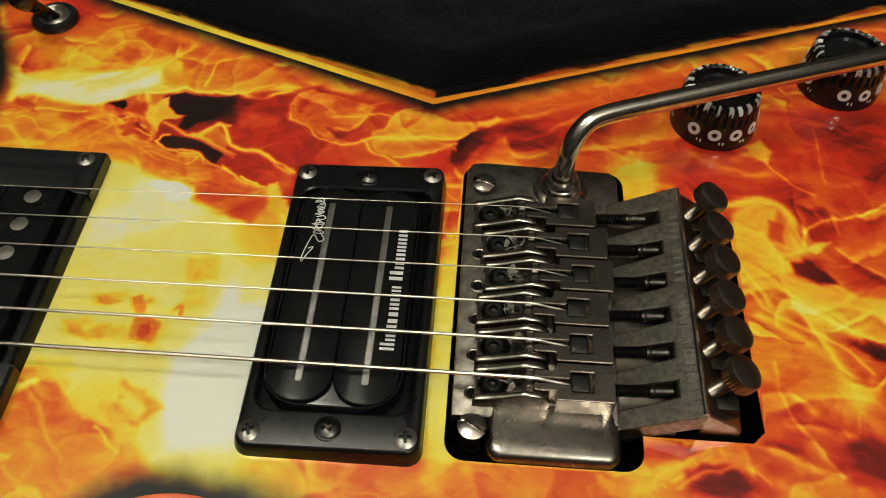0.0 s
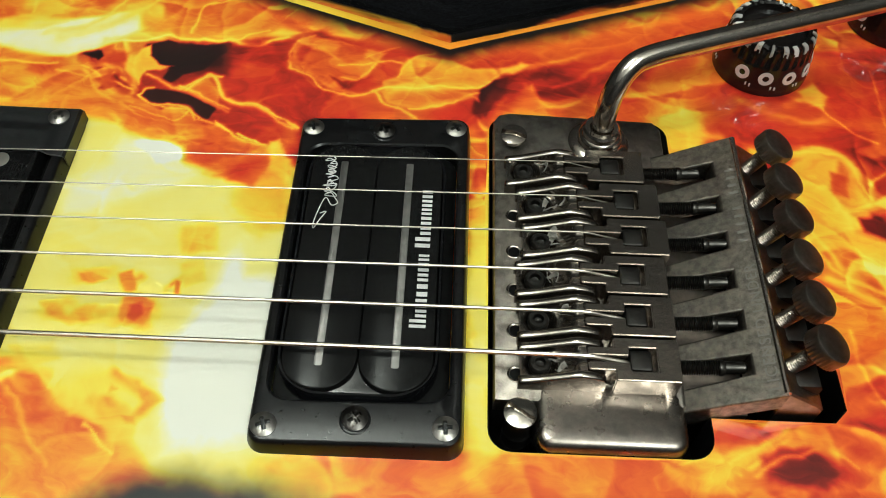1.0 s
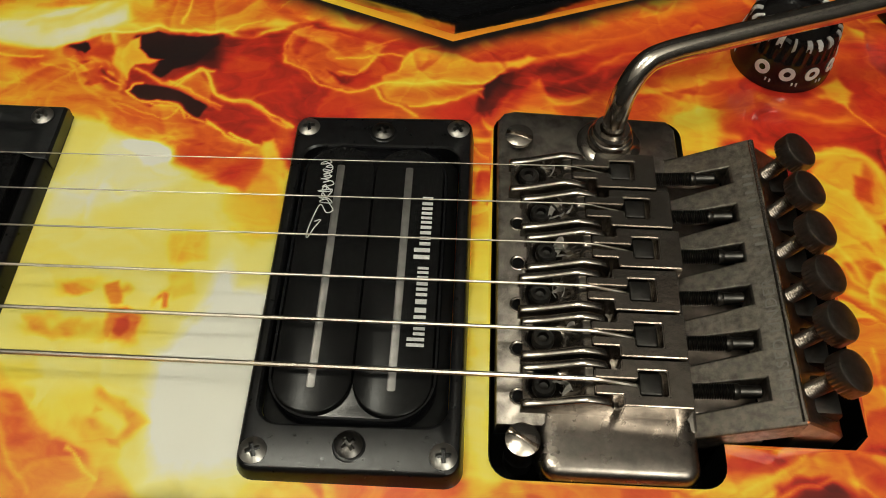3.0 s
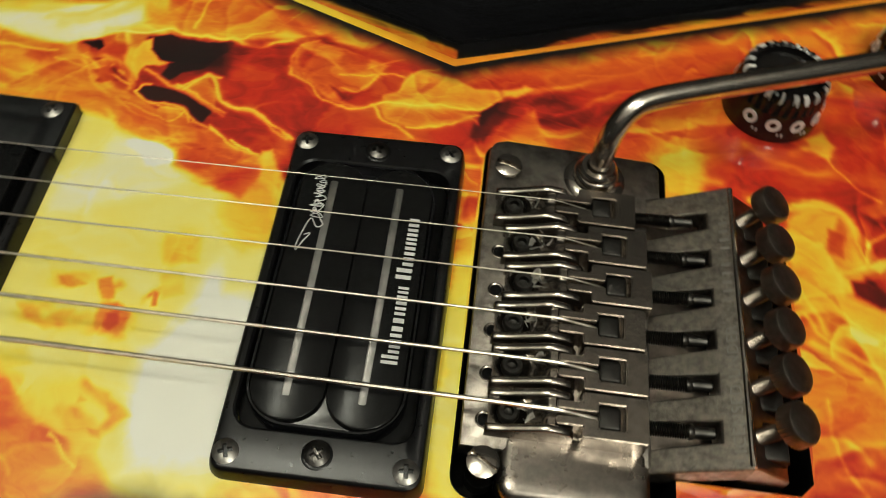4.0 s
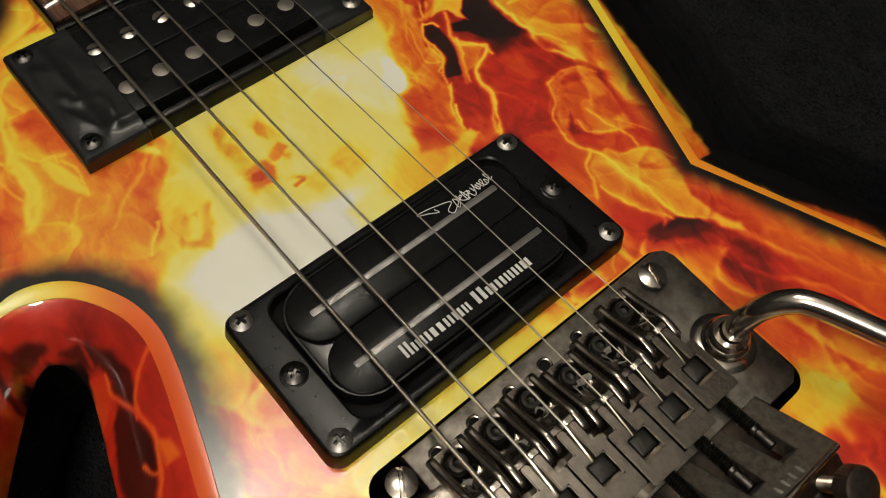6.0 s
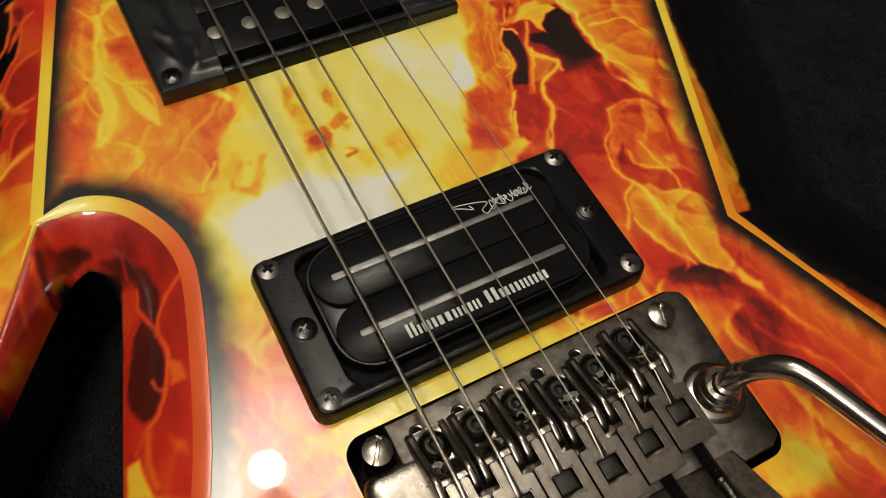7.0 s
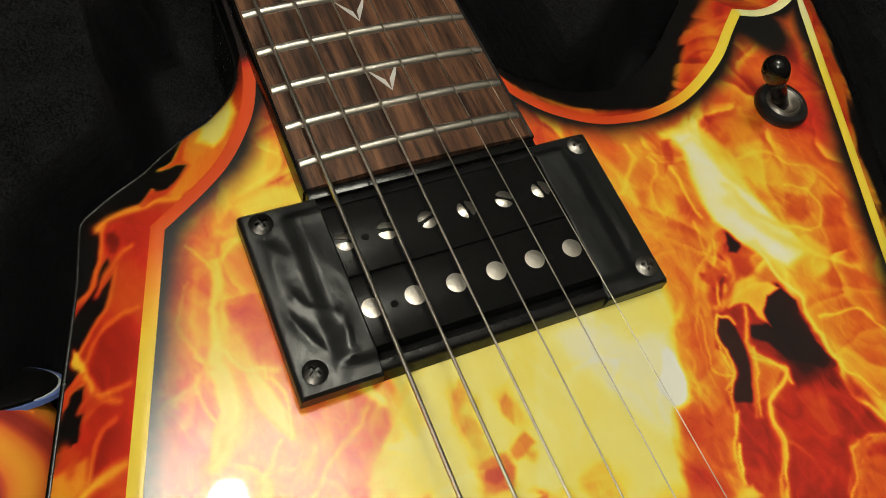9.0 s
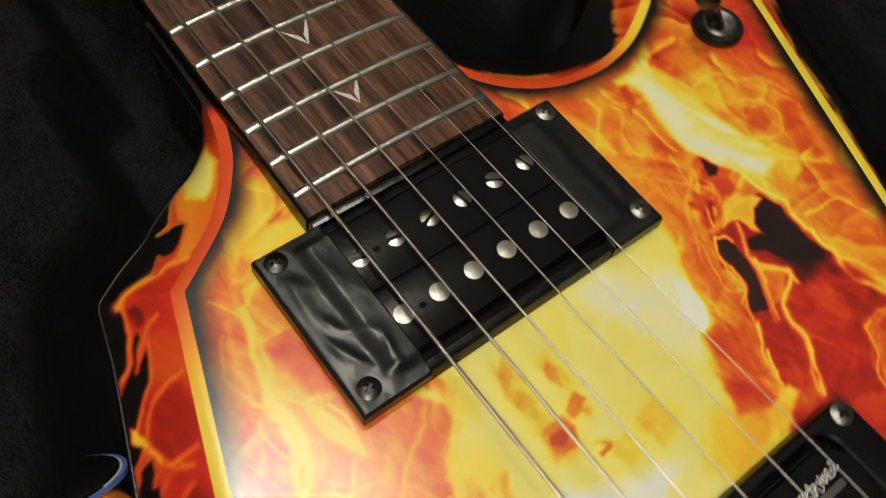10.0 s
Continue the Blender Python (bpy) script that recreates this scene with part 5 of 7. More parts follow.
def body_top():
    from mathutils import geometry
    step = 0.00044
    gx, gy = np.meshgrid(np.arange(-0.20, 0.24, step), np.arange(-0.15, 0.166, step))
    jitter = np.random.RandomState(3)
    gx, gy = (gx + jitter.uniform(-0.2, 0.2, gx.shape) * step).ravel(), (gy + jitter.uniform(-0.2, 0.2, gy.shape) * step).ravel()
    rim = seg_distance(gx, gy, OUTLINE + OUTLINE[:1])
    keep = inside(gx, gy, OUTLINE) & (rim > 0.7 * step) & ~inside(gx, gy, inset(CUTAWAY, -0.0007)) & ~inside(gx, gy, inset(REAR_CUT, -0.0007))
    # the two routs overlap: their common outline
    right = [(0.0735, -0.0335), (0.0995, -0.0335), (0.1025, -0.0305), (0.1025, 0.0315), (0.0995, 0.0345), (0.0735, 0.0345)]
    rout = CUTAWAY[:7] + right + CUTAWAY[7:]
    pts = [Vector(p) for p in OUTLINE] + [Vector(p) for p in rout] + [Vector((x, y)) for x, y in zip(gx[keep], gy[keep])]
    a, b = len(OUTLINE), len(rout)
    edges = [(i, (i + 1) % a) for i in range(a)] + [(a + i, a + (i + 1) % b) for i in range(b)]
    out, _, tris = geometry.delaunay_2d_cdt(pts, edges, [], 0, 1e-7)[:3]
    xy = np.array([tuple(v) for v in out])
    tri = np.array([t[:3] for t in tris])
    mid = xy[tri].mean(1)
    good = inside(mid[:, 0], mid[:, 1], OUTLINE) & ~inside(mid[:, 0], mid[:, 1], rout)
    tri = tri[good]
    area = np.cross(xy[tri[:, 1]] - xy[tri[:, 0]], xy[tri[:, 2]] - xy[tri[:, 0]])
    tri[area < 0] = tri[area < 0][:, ::-1]
    x, y = xy[:, 0], xy[:, 1]
    heat = fire(x * 1000, y * 1000)
    wob = (fbm(x * 120, y * 120, 4) - 0.5)
    line = np.minimum(seg_distance(x, y, BASS_PATH), seg_distance(x, y, TREBLE_PATH)) * 1000
    cut = seg_distance(x, y, chain(NOTCH, WING_BASS)) * 1000
    black = np.maximum(1 - smoothstep(2.0, 9.0, line + 3 * wob), 1 - smoothstep(3.5, 11.5, cut + 4 * wob))
    # the horn's tip is sprayed black, with one red flame left in it
    tip = np.exp(-((((x * 1000 + 146) / 16) ** 2 + ((y * 1000 - 118) / 15) ** 2) ** 1.6)) * (1 - 0.85 * np.exp(-(((x * 1000 + 133) / 11) ** 2 + ((y * 1000 - 113) / 6) ** 2)))
    black = np.maximum(black, smoothstep(0.10, 0.85, tip + 0.3 * wob))
    verts = np.c_[x, y, np.zeros(len(x))]
    painted("top", verts, tri.tolist(), PAINT, body, heat, black)
    # walls and floor of the rout
    bm = bmesh.new()
    loft(bm, [lift(rout, 0.0), lift(inset(rout, 0.0004), -0.0008), lift(inset(rout, 0.0004), -0.016)], False, True)
    for f in bm.faces:
        f.normal_flip()
    data = bpy.data.meshes.new("bridge_rout")
    bm.to_mesh(data)
    bm.free()
    hang("bridge_rout", data, CAVITY, body, "matt black routed recess")


body_top()


def offsets(path, d, width=None):
    """The open path moved to its right by d, with mitred corners."""
    out = []
    for i, p in enumerate(path):
        p = Vector(p)
        u = (p - Vector(path[i - 1])).normalized() if i else None
        v = (Vector(path[i + 1]) - p).normalized() if i + 1 < len(path) else u
        u = u or v
        nu, nv = Vector((u.y, -u.x)), Vector((v.y, -v.x))
        m = (nu + nv).normalized() if (nu + nv).length > 1e-4 else nu
        out.append(tuple(p + m * d * (width(p.x, p.y) if width else 1.0) / max(0.62, m.dot(nu))))
    return out


def slim(x, y):
    """The bevel runs out to nothing where the horns meet the neck."""
    if abs(y) < 0.07 and x < -0.135:
        return 0.10 + 0.90 * float(smoothstep(-0.178, -0.138, np.array(x)))
    return 1.0 + 0.07 * math.exp(-(((x + 0.128) / 0.005) ** 2)) * (y < 0)


def refine(a, b, step=0.0009):
    """Both of two matched paths cut into short pieces together."""
    pa, pb, s, total = [], [], [], 0.0
    for i in range(len(a) - 1):
        length = math.dist(a[i], a[i + 1])
        n = max(1, round(max(length, math.dist(b[i], b[i + 1])) / step))
        for k in range(n):
            t = k / n
            pa.append([a[i][j] + (a[i + 1][j] - a[i][j]) * t for j in (0, 1)])
            pb.append([b[i][j] + (b[i + 1][j] - b[i][j]) * t for j in (0, 1)])
            s.append(total + length * t)
        total += length
    pa.append(a[-1]), pb.append(b[-1]), s.append(total)
    return np.array(pa), np.array(pb), np.array(s)


def bevel(name, a, b, drop, reach, seed, hot=0.44, across=40, curve=1.3, wild=1.9, waves=0.95, frill=0.3, grain=1.0, paint=None):
    """A sloping edge between two paths, with licks of fire that end raggedly towards the lower edge."""
    pa, pb, s = refine(a, b, 0.0006)
    v = np.linspace(0, 1, across + 1)
    grid = pa[:, None, :] * (1 - v)[None, :, None] + pb[:, None, :] * v[None, :, None]
    # the crest of the leg is rounded over
    bow = curve + 1.0 * smoothstep(-0.0555, -0.045, pa[:, 0]) * (pa[:, 1] < -0.0855)
    z = -drop * v[None, :] ** bow[:, None]
    verts = np.concatenate([grid, z[:, :, None]], 2).reshape(-1, 3)
    n, m = len(s), across + 1
    faces = [(i * m + j, i * m + j + 1, (i + 1) * m + j + 1, (i + 1) * m + j) for i in range(n - 1) for j in range(across)]
    ss, vv = np.repeat(s * 1000, m), np.tile(v, n)
    xs = verts[:, 0] * 1000
    ragged = fbm(ss / 17 + 1.9 * vv, 0.9 * vv, seed, 3)
    far = reach(xs, verts[:, 1] * 1000)
    curl = licks(ss + 2 * (fbm(ss / 6, vv * 3, seed + 5, 3) - 0.5), vv * 17, 40 + seed, int(s[-1] * 1000 / 3.0 / grain), (-20, s[-1] * 1000), (-14, 10), 38, 11, scale=1.25 * grain)
    edge = far + 0.75 * wild * (ragged - 0.5) + frill * curl
    black = smoothstep(-0.14, 0.12, vv - edge)
    tongue = fbm(ss / 15 + 2.6 * vv, 0.9 * vv, seed + 3, 3)
    heat = (hot(xs, verts[:, 1] * 1000) if callable(hot) else hot) + 0.55 * waves * (tongue - 0.5) + 0.36 * curl + 0.10 * np.exp(-((vv - edge) / 0.10) ** 2)
    if paint:
        paint(xs, verts[:, 1] * 1000, heat, black)
    ob = painted(name, verts, faces, PAINT_RIM, body, heat, black)
    return ob, pb


def stripe(name, path, half, left_z, right_z, heat_of, width=None):
    """The painted line along the crest."""
    pl, pr, s = refine(offsets(path, -half, width), offsets(path, half, width), 0.002)
    verts, faces, n = [], [], len(s)
    for a, b in zip(pl, pr):
        mid = (np.array(a) + np.array(b)) / 2
        verts += [(*a, left_z - 0.0003), (*(np.array(a) * 0.97 + np.array(b) * 0.03), left_z), (*mid, left_z), (*b, right_z), (*(np.array(b) * 1.01 - np.array(a) * 0.01), right_z - 0.0004)]
    for i in range(n - 1):
        for k in range(4):
            faces.append((5 * i + k, 5 * i + k + 1, 5 * i + 5 + k + 1, 5 * i + 5 + k))
    xy = np.array(verts)[:, :2] * 1000
    heat = heat_of(xy[:, 0], xy[:, 1])
    return painted(name, verts, faces, STRIPE, body, heat, np.zeros(len(verts)))


def bass_reach(x, y):
    return 0.60 + 0.0 * x + 0.35 * np.exp(-(((x + 154) / 10) ** 2)) - 0.25 * np.exp(-(((x + 131) / 5) ** 2)) - 1.5 * smoothstep(-164, -174, x) + 0.2 * smoothstep(-90, -70, x)


def treble_reach(x, y):
    # a fringe of fire along the edge that swells towards the corner and stops there
    near = np.exp(-(((x - 6) / 34) ** 2)) * (x < 15.5) + 0.20 * np.exp(-(((x + 70) / 25) ** 2))
    horn = smoothstep(-95, -125, x) * smoothstep(70, 98, y)
    bay = smoothstep(-110, -125, x) * smoothstep(80, 60, y)
    return 0.03 + 0.36 * near + 0.16 * smoothstep(22, 50, x) * (y > 78) + 0.55 * horn + 0.20 * bay


def treble_heat(x, y):
    return 0.44 - 0.08 * smoothstep(90, 60, y) * smoothstep(-105, -122, x) + 0.14 * np.exp(-(((x + 2) / 24) ** 2)) * (y < 100)


def bass_heat(x, y):
    """Yellow on the horn, red along the straight edge, yellow again where the leg begins, raised to paint in its
    reflected haze.
    """
    return 0.345 + 0.37 * np.exp(-(((x + 152) / 9) ** 2)) + 0.24 * smoothstep(-85, -66, x)


def notch_reach(x, y):
    # red all down the round of the notch, black in the depth of its walls
    return 0.70 + 0.10 * np.exp(-(((x + 46) / 9) ** 2)) + 0.25 * smoothstep(0, 30, x)


def notch_heat(x, y):
    return 0.36 + 0.16 * smoothstep(-25, 10, x) + 0.10 * smoothstep(-84, -90, y)


def edge_brushes(x, y, heat, black):
    """Brushes for the sloping edges: heat is painted and bare black laid or covered, by place in millimetres."""
    bx, by = x + 1.3 * (fbm(x / 4, y / 4, 7, 3) - 0.5), y + 1.3 * (fbm(x / 4, y / 4, 9, 3) - 0.5)

    def area(points, value, dark, soft, weight):
        away = seg_distance(bx, by, points + points[:1])
        g = weight * smoothstep(-soft, soft, np.where(inside(bx, by, points), away, -away))
        if value is not None:
            heat[:] = heat * (1 - g) + (value + 0.2 * (heat - 0.4)) * g
        if dark is not None:
            black[:] = black * (1 - g) + dark * g

    def line(points, r, first, last, weight):
        path = np.array([tuple(p)[:2] for p in smooth_path([(a, b, 0) for a, b in points], 5)], float)
        best, along = np.full(x.shape, 999.0), np.zeros(x.shape)
        for k, (a, b) in enumerate(zip(path, path[1:])):
            d = b - a
            t = np.clip(((bx - a[0]) * d[0] + (by - a[1]) * d[1]) / (d @ d + 1e-9), 0, 1)
            far = np.hypot(bx - a[0] - t * d[0], by - a[1] - t * d[1])
            near = far < best
            best, along = np.where(near, far, best), np.where(near, (k + t) / (len(path) - 1), along)
        g = weight * np.exp(-((best / r) ** 2))
        heat[:] = heat * (1 - g) + (first + (last - first) * along) * g
        black[:] = black * (1 - g)

    return area, line


def bass_fire(x, y, heat, black):
    """The horn's yellow tongue, then red sheets with bright filaments over bare black."""
    area, line = edge_brushes(x, y, heat, black)
    # bare black first, then the burning part
    black[x < -88] = 1.0
    area([(-175.4, -29.9), (-169.8, -39.1), (-165.5, -43.7), (-159.0, -49.2), (-153.3, -51.9), (-149.1, -54.7), (-148.0, -57.8), (-146.9, -54.0), (-145.7, -52.1), (-141.9, -54.8), (-139.2, -57.7), (-139.0, -59.9), (-141.6, -61.1), (-137.4, -64.9), (-137.8, -70.4), (-136.4, -73.9), (-134.7, -75.4), (-134.6, -74.3), (-129.7, -75.3), (-125.5, -77.1), (-121.7, -79.2), (-118.6, -83.7), (-117.1, -84.6), (-116.2, -84.1), (-119.1, -80.9), (-121.1, -78.0), (-125.3, -75.8), (-126.6, -74.3), (-124.0, -74.1), (-121.8, -76.3), (-118.7, -78.4), (-120.1, -76.1), (-122.0, -73.4), (-117.5, -74.6), (-114.3, -76.5), (-112.6, -79.3), (-110.6, -81.6), (-107.7, -84.6), (-109.3, -85.8), (-105.7, -86.7), (-102.6, -85.3), (-100.6, -88.3), (-98.6, -90.6), (-95.6, -91.6), (-97.5, -89.7), (-99.5, -86.7), (-99.4, -84.6), (-94.2, -86.8), (-91.8, -85.1), (-90.7, -83.3), (-87.9, -84.9), (-81.8, -72.8), (-124.3, -56.7), (-132.3, -45.0), (-155.1, -25.5)], 0.37, 0.0, 0.45, 1.0)
    area([(-88.6, -91.6), (-87.5, -88.7), (-94.5, -85.6), (-98.8, -78.6), (-100.3, -70.0), (-66.9, -79.8), (-76.3, -101.0), (-81.4, -99.1), (-83.9, -94.8)], 0.38, 0.0, 0.45, 1.0)
    # the tongue on the horn
    area([(-166.3, -36.4), (-162.2, -41.4), (-159.9, -45.7), (-156.1, -49.7), (-149.4, -52.3), (-144.9, -51.8), (-140.9, -55.1), (-136.9, -58.5), (-134.3, -56.0), (-137.1, -51.2), (-140.4, -46.8), (-146.8, -41.3), (-154.7, -37.1)], 0.56, None, 0.8, 1.0)
    area([(-163.7, -35.6), (-160.6, -41.4), (-159.8, -45.0), (-152.4, -47.2), (-147.7, -45.1), (-149.4, -41.8), (-155.7, -38.0)], 0.86, None, 1.2, 1.0)
    line([(-159.0, -49.2), (-151.5, -51.7), (-148.0, -54.1), (-147.8, -57.3)], 0.7, 0.4, 0.38, 0.9)
    line([(-134.3, -56.0), (-136.3, -60.6), (-136.4, -64.5), (-136.8, -68.9), (-136.7, -72.2), (-135.3, -74.4)], 1.1, 0.6, 0.68, 0.9)
    line([(-139.0, -59.9), (-137.7, -61.5), (-136.8, -64.1)], 0.7, 0.38, 0.38, 0.9)
    # dark red and orange sheets below the horn
    area([(-133.0, -73.2), (-132.8, -71.2), (-129.6, -70.8), (-126.5, -72.1), (-127.0, -73.8), (-129.6, -74.1)], 0.22, None, 0.8, 0.8)
    area([(-135.1, -68.9), (-134.4, -63.7), (-129.3, -63.2), (-124.2, -65.3), (-127.1, -69.6), (-132.4, -71.3)], 0.35, None, 1.2, 1.0)
    area([(-123.0, -72.7), (-122.6, -67.7), (-112.4, -70.4), (-111.8, -74.0), (-113.1, -75.9)], 0.4, None, 1.2, 1.0)
    area([(-108.3, -79.3), (-109.3, -72.3), (-96.4, -75.8), (-96.0, -81.5), (-101.1, -83.2)], 0.335, None, 1.4, 1.0)
    area([(-110.0, -77.7), (-109.3, -71.5), (-96.7, -74.8), (-94.4, -80.7), (-101.5, -83.1), (-105.1, -81.8)], 0.335, None, 1.2, 1.0)
    area([(-86.5, -85.8), (-89.2, -78.7), (-79.1, -81.4), (-78.7, -87.8)], 0.335, None, 1.2, 1.0)
    line([(-126.1, -68.6), (-125.9, -71.2), (-123.9, -73.9), (-121.1, -76.5), (-118.7, -78.4)], 0.7, 0.58, 0.4, 0.9)
    line([(-135.1, -73.7), (-129.1, -75.5), (-125.3, -76.8), (-121.8, -78.9), (-119.5, -82.4), (-117.4, -84.2)], 0.55, 0.58, 0.42, 0.9)
    line([(-123.2, -73.0), (-118.3, -74.7), (-114.5, -76.7), (-112.4, -79.4), (-110.2, -82.0), (-107.7, -84.6)], 0.55, 0.5, 0.58, 0.9)
    line([(-110.9, -70.8), (-111.0, -74.8), (-110.1, -78.2), (-108.0, -81.0), (-104.3, -83.8)], 0.6, 0.52, 0.54, 0.9)
    area([(-109.2, -85.8), (-107.7, -84.9), (-104.2, -84.6), (-101.4, -84.6), (-103.9, -86.2), (-106.1, -86.6)], 0.74, None, 0.5, 1.0)
    line([(-106.4, -85.8), (-101.3, -84.4), (-96.1, -82.7), (-94.8, -80.7), (-94.7, -76.3)], 0.75, 0.76, 0.54, 0.9)
    line([(-96.7, -82.5), (-95.6, -85.9), (-94.2, -87.2)], 0.6, 0.5, 0.42, 0.9)
    line([(-101.6, -84.9), (-100.4, -87.1), (-99.2, -89.9), (-95.8, -91.4)], 0.6, 0.5, 0.36, 0.9)
    line([(-99.4, -84.6), (-99.2, -87.4), (-97.3, -89.8)], 0.45, 0.5, 0.42, 0.9)
    line([(-94.9, -81.8), (-94.2, -83.8), (-92.3, -85.5)], 0.7, 0.6, 0.5, 0.9)
    line([(-91.9, -78.8), (-93.8, -82.0), (-93.3, -84.8)], 0.7, 0.58, 0.5, 0.9)
    area([(-98.3, -84.9), (-93.8, -82.0), (-92.9, -84.0), (-93.6, -86.0), (-95.6, -85.1)], 0.42, 0.0, 0.5, 1.0)
    line([(-78.8, -80.9), (-78.4, -83.8), (-77.8, -87.4), (-76.2, -91.2)], 1.2, 0.66, 0.76, 0.9)
    line([(-88.9, -80.6), (-87.4, -83.8), (-83.0, -86.4), (-79.0, -88.3)], 0.6, 0.5, 0.6, 0.9)
    area([(-83.9, -94.8), (-84.3, -91.0), (-83.6, -87.5), (-78.1, -89.1), (-76.8, -93.5), (-77.9, -98.8), (-80.1, -98.4)], 0.62, None, 0.9, 1.0)
    line([(-88.0, -91.7), (-85.2, -90.3), (-82.5, -91.3)], 1.2, 0.42, 0.48, 0.9)


def notch_fire(x, y, heat, black):
    """A smooth red round with dark gaps, and a bright flame line down the wall."""
    area, line = edge_brushes(x, y, heat, black)
    # the round and the wall
    area([(-53.9, -82.5), (-54.7, -74.7), (-47.1, -62.8), (-36.7, -57.8), (-21.4, -57.6), (5.2, -67.2), (24.7, -73.1), (15.7, -86.5), (13.5, -89.5), (-39.5, -72.0), (-46.0, -79.7), (-48.1, -85.5)], 0.33, 0.0, 0.6, 1.0)
    area([(-15.1, -68.6), (-17.8, -63.2), (-6.0, -65.3), (23.6, -75.2), (20.8, -79.5), (12.0, -75.1), (-1.3, -72.2)], 0.345, None, 1.4, 1.0)
    area([(-55.0, -84.0), (-52.9, -78.4), (-48.8, -71.5), (-45.1, -73.6), (-49.3, -85.0)], 0.37, None, 1.4, 0.8)
    # gaps
    area([(-49.0, -85.4), (-49.5, -80.3), (-47.4, -76.4), (-46.4, -77.5), (-43.8, -84.3), (-42.8, -86.8), (-45.7, -86.5)], None, 0.85, 1.0, 1.0)
    area([(-44.8, -76.5), (-42.5, -70.6), (-34.3, -66.2), (-26.7, -65.5), (-19.8, -67.9), (-19.2, -69.3), (-24.9, -71.6), (-31.9, -70.1), (-34.7, -70.4), (-35.5, -72.9), (-39.0, -73.2)], None, 0.85, 0.9, 1.0)
    area([(-21.1, -75.2), (-23.8, -71.9), (-20.1, -70.3), (-11.7, -69.8), (-4.2, -71.8), (1.1, -76.4), (1.3, -81.0), (1.2, -83.1), (-10.0, -80.6)], None, 0.9, 0.8, 1.0)
    line([(-47.6, -76.3), (-45.2, -76.7), (-45.4, -79.4), (-42.9, -84.8)], 0.7, 0.34, 0.34, 0.9)
    line([(-42.2, -70.7), (-38.7, -71.1), (-36.1, -71.8)], 0.5, 0.36, 0.34, 0.9)
    area([(-34.8, -73.9), (-33.7, -71.5), (-32.4, -70.1), (-26.9, -72.6), (-23.5, -75.7), (-22.1, -78.1)], 0.42, 0.0, 0.5, 1.0)
    line([(-32.1, -70.2), (-26.8, -71.6), (-21.9, -70.6), (-19.2, -69.3), (-17.1, -70.2)], 0.5, 0.55, 0.48, 0.9)
    line([(-27.7, -59.9), (-25.8, -63.3), (-23.0, -66.5), (-18.1, -69.1), (-12.0, -69.1), (-6.6, -70.7), (-2.9, -72.2), (1.5, -75.8), (3.2, -79.7), (6.4, -83.5)], 0.6, 0.53, 0.52, 0.95)
    area([(-9.7, -69.3), (-7.8, -66.7), (-2.6, -67.4), (-3.2, -70.5)], 0.52, None, 0.8, 1.0)
    area([(7.4, -75.2), (11.1, -72.1), (13.8, -72.4), (11.8, -75.3)], 0.46, None, 1.0, 1.0)
    area([(-7.0, -83.1), (-1.8, -80.8), (3.6, -79.2), (6.3, -82.7), (3.4, -86.4)], 0.4, 0.0, 1.0, 1.0)
    area([(7.6, -86.7), (8.1, -83.3), (15.4, -82.7), (19.1, -82.5), (14.6, -88.5)], 0.76, 0.0, 0.8, 1.0)
    line([(-7.3, -74.6), (-4.2, -73.9), (-2.8, -72.1)], 0.5, 0.58, 0.5, 0.9)
    line([(4.2, -79.4), (10.3, -81.4), (16.6, -80.9)], 0.8, 0.5, 0.54, 0.9)
    # the leg's inner wall
    area([(-48.7, -91.1), (-49.3, -84.5), (-37.1, -89.4), (-16.8, -101.3), (-11.0, -107.6), (-35.1, -99.9)], 0.3, 0.15, 1.2, 1.0)
    line([(-45.9, -89.7), (-41.7, -90.2), (-38.6, -90.4), (-36.1, -90.9)], 1.0, 0.46, 0.5, 0.9)
    line([(-47.3, -87.7), (-42.1, -88.8), (-37.5, -89.6)], 0.6, 0.12, 0.14, 0.9)
    line([(-27.7, -91.5), (-26.4, -97.8), (-22.3, -101.7), (-19.4, -104.6)], 1.0, 0.56, 0.64, 0.9)
    line([(-35.4, -89.8), (-31.0, -93.9), (-26.0, -98.6)], 0.6, 0.44, 0.46, 0.9)
    area([(-36.3, -95.8), (-35.6, -94.3), (-31.5, -95.3), (-29.8, -97.5)], None, 0.7, 1.0, 1.0)
    line([(-38.9, -93.9), (-34.3, -95.2), (-30.5, -95.8)], 0.6, 0.42, 0.4, 0.9)


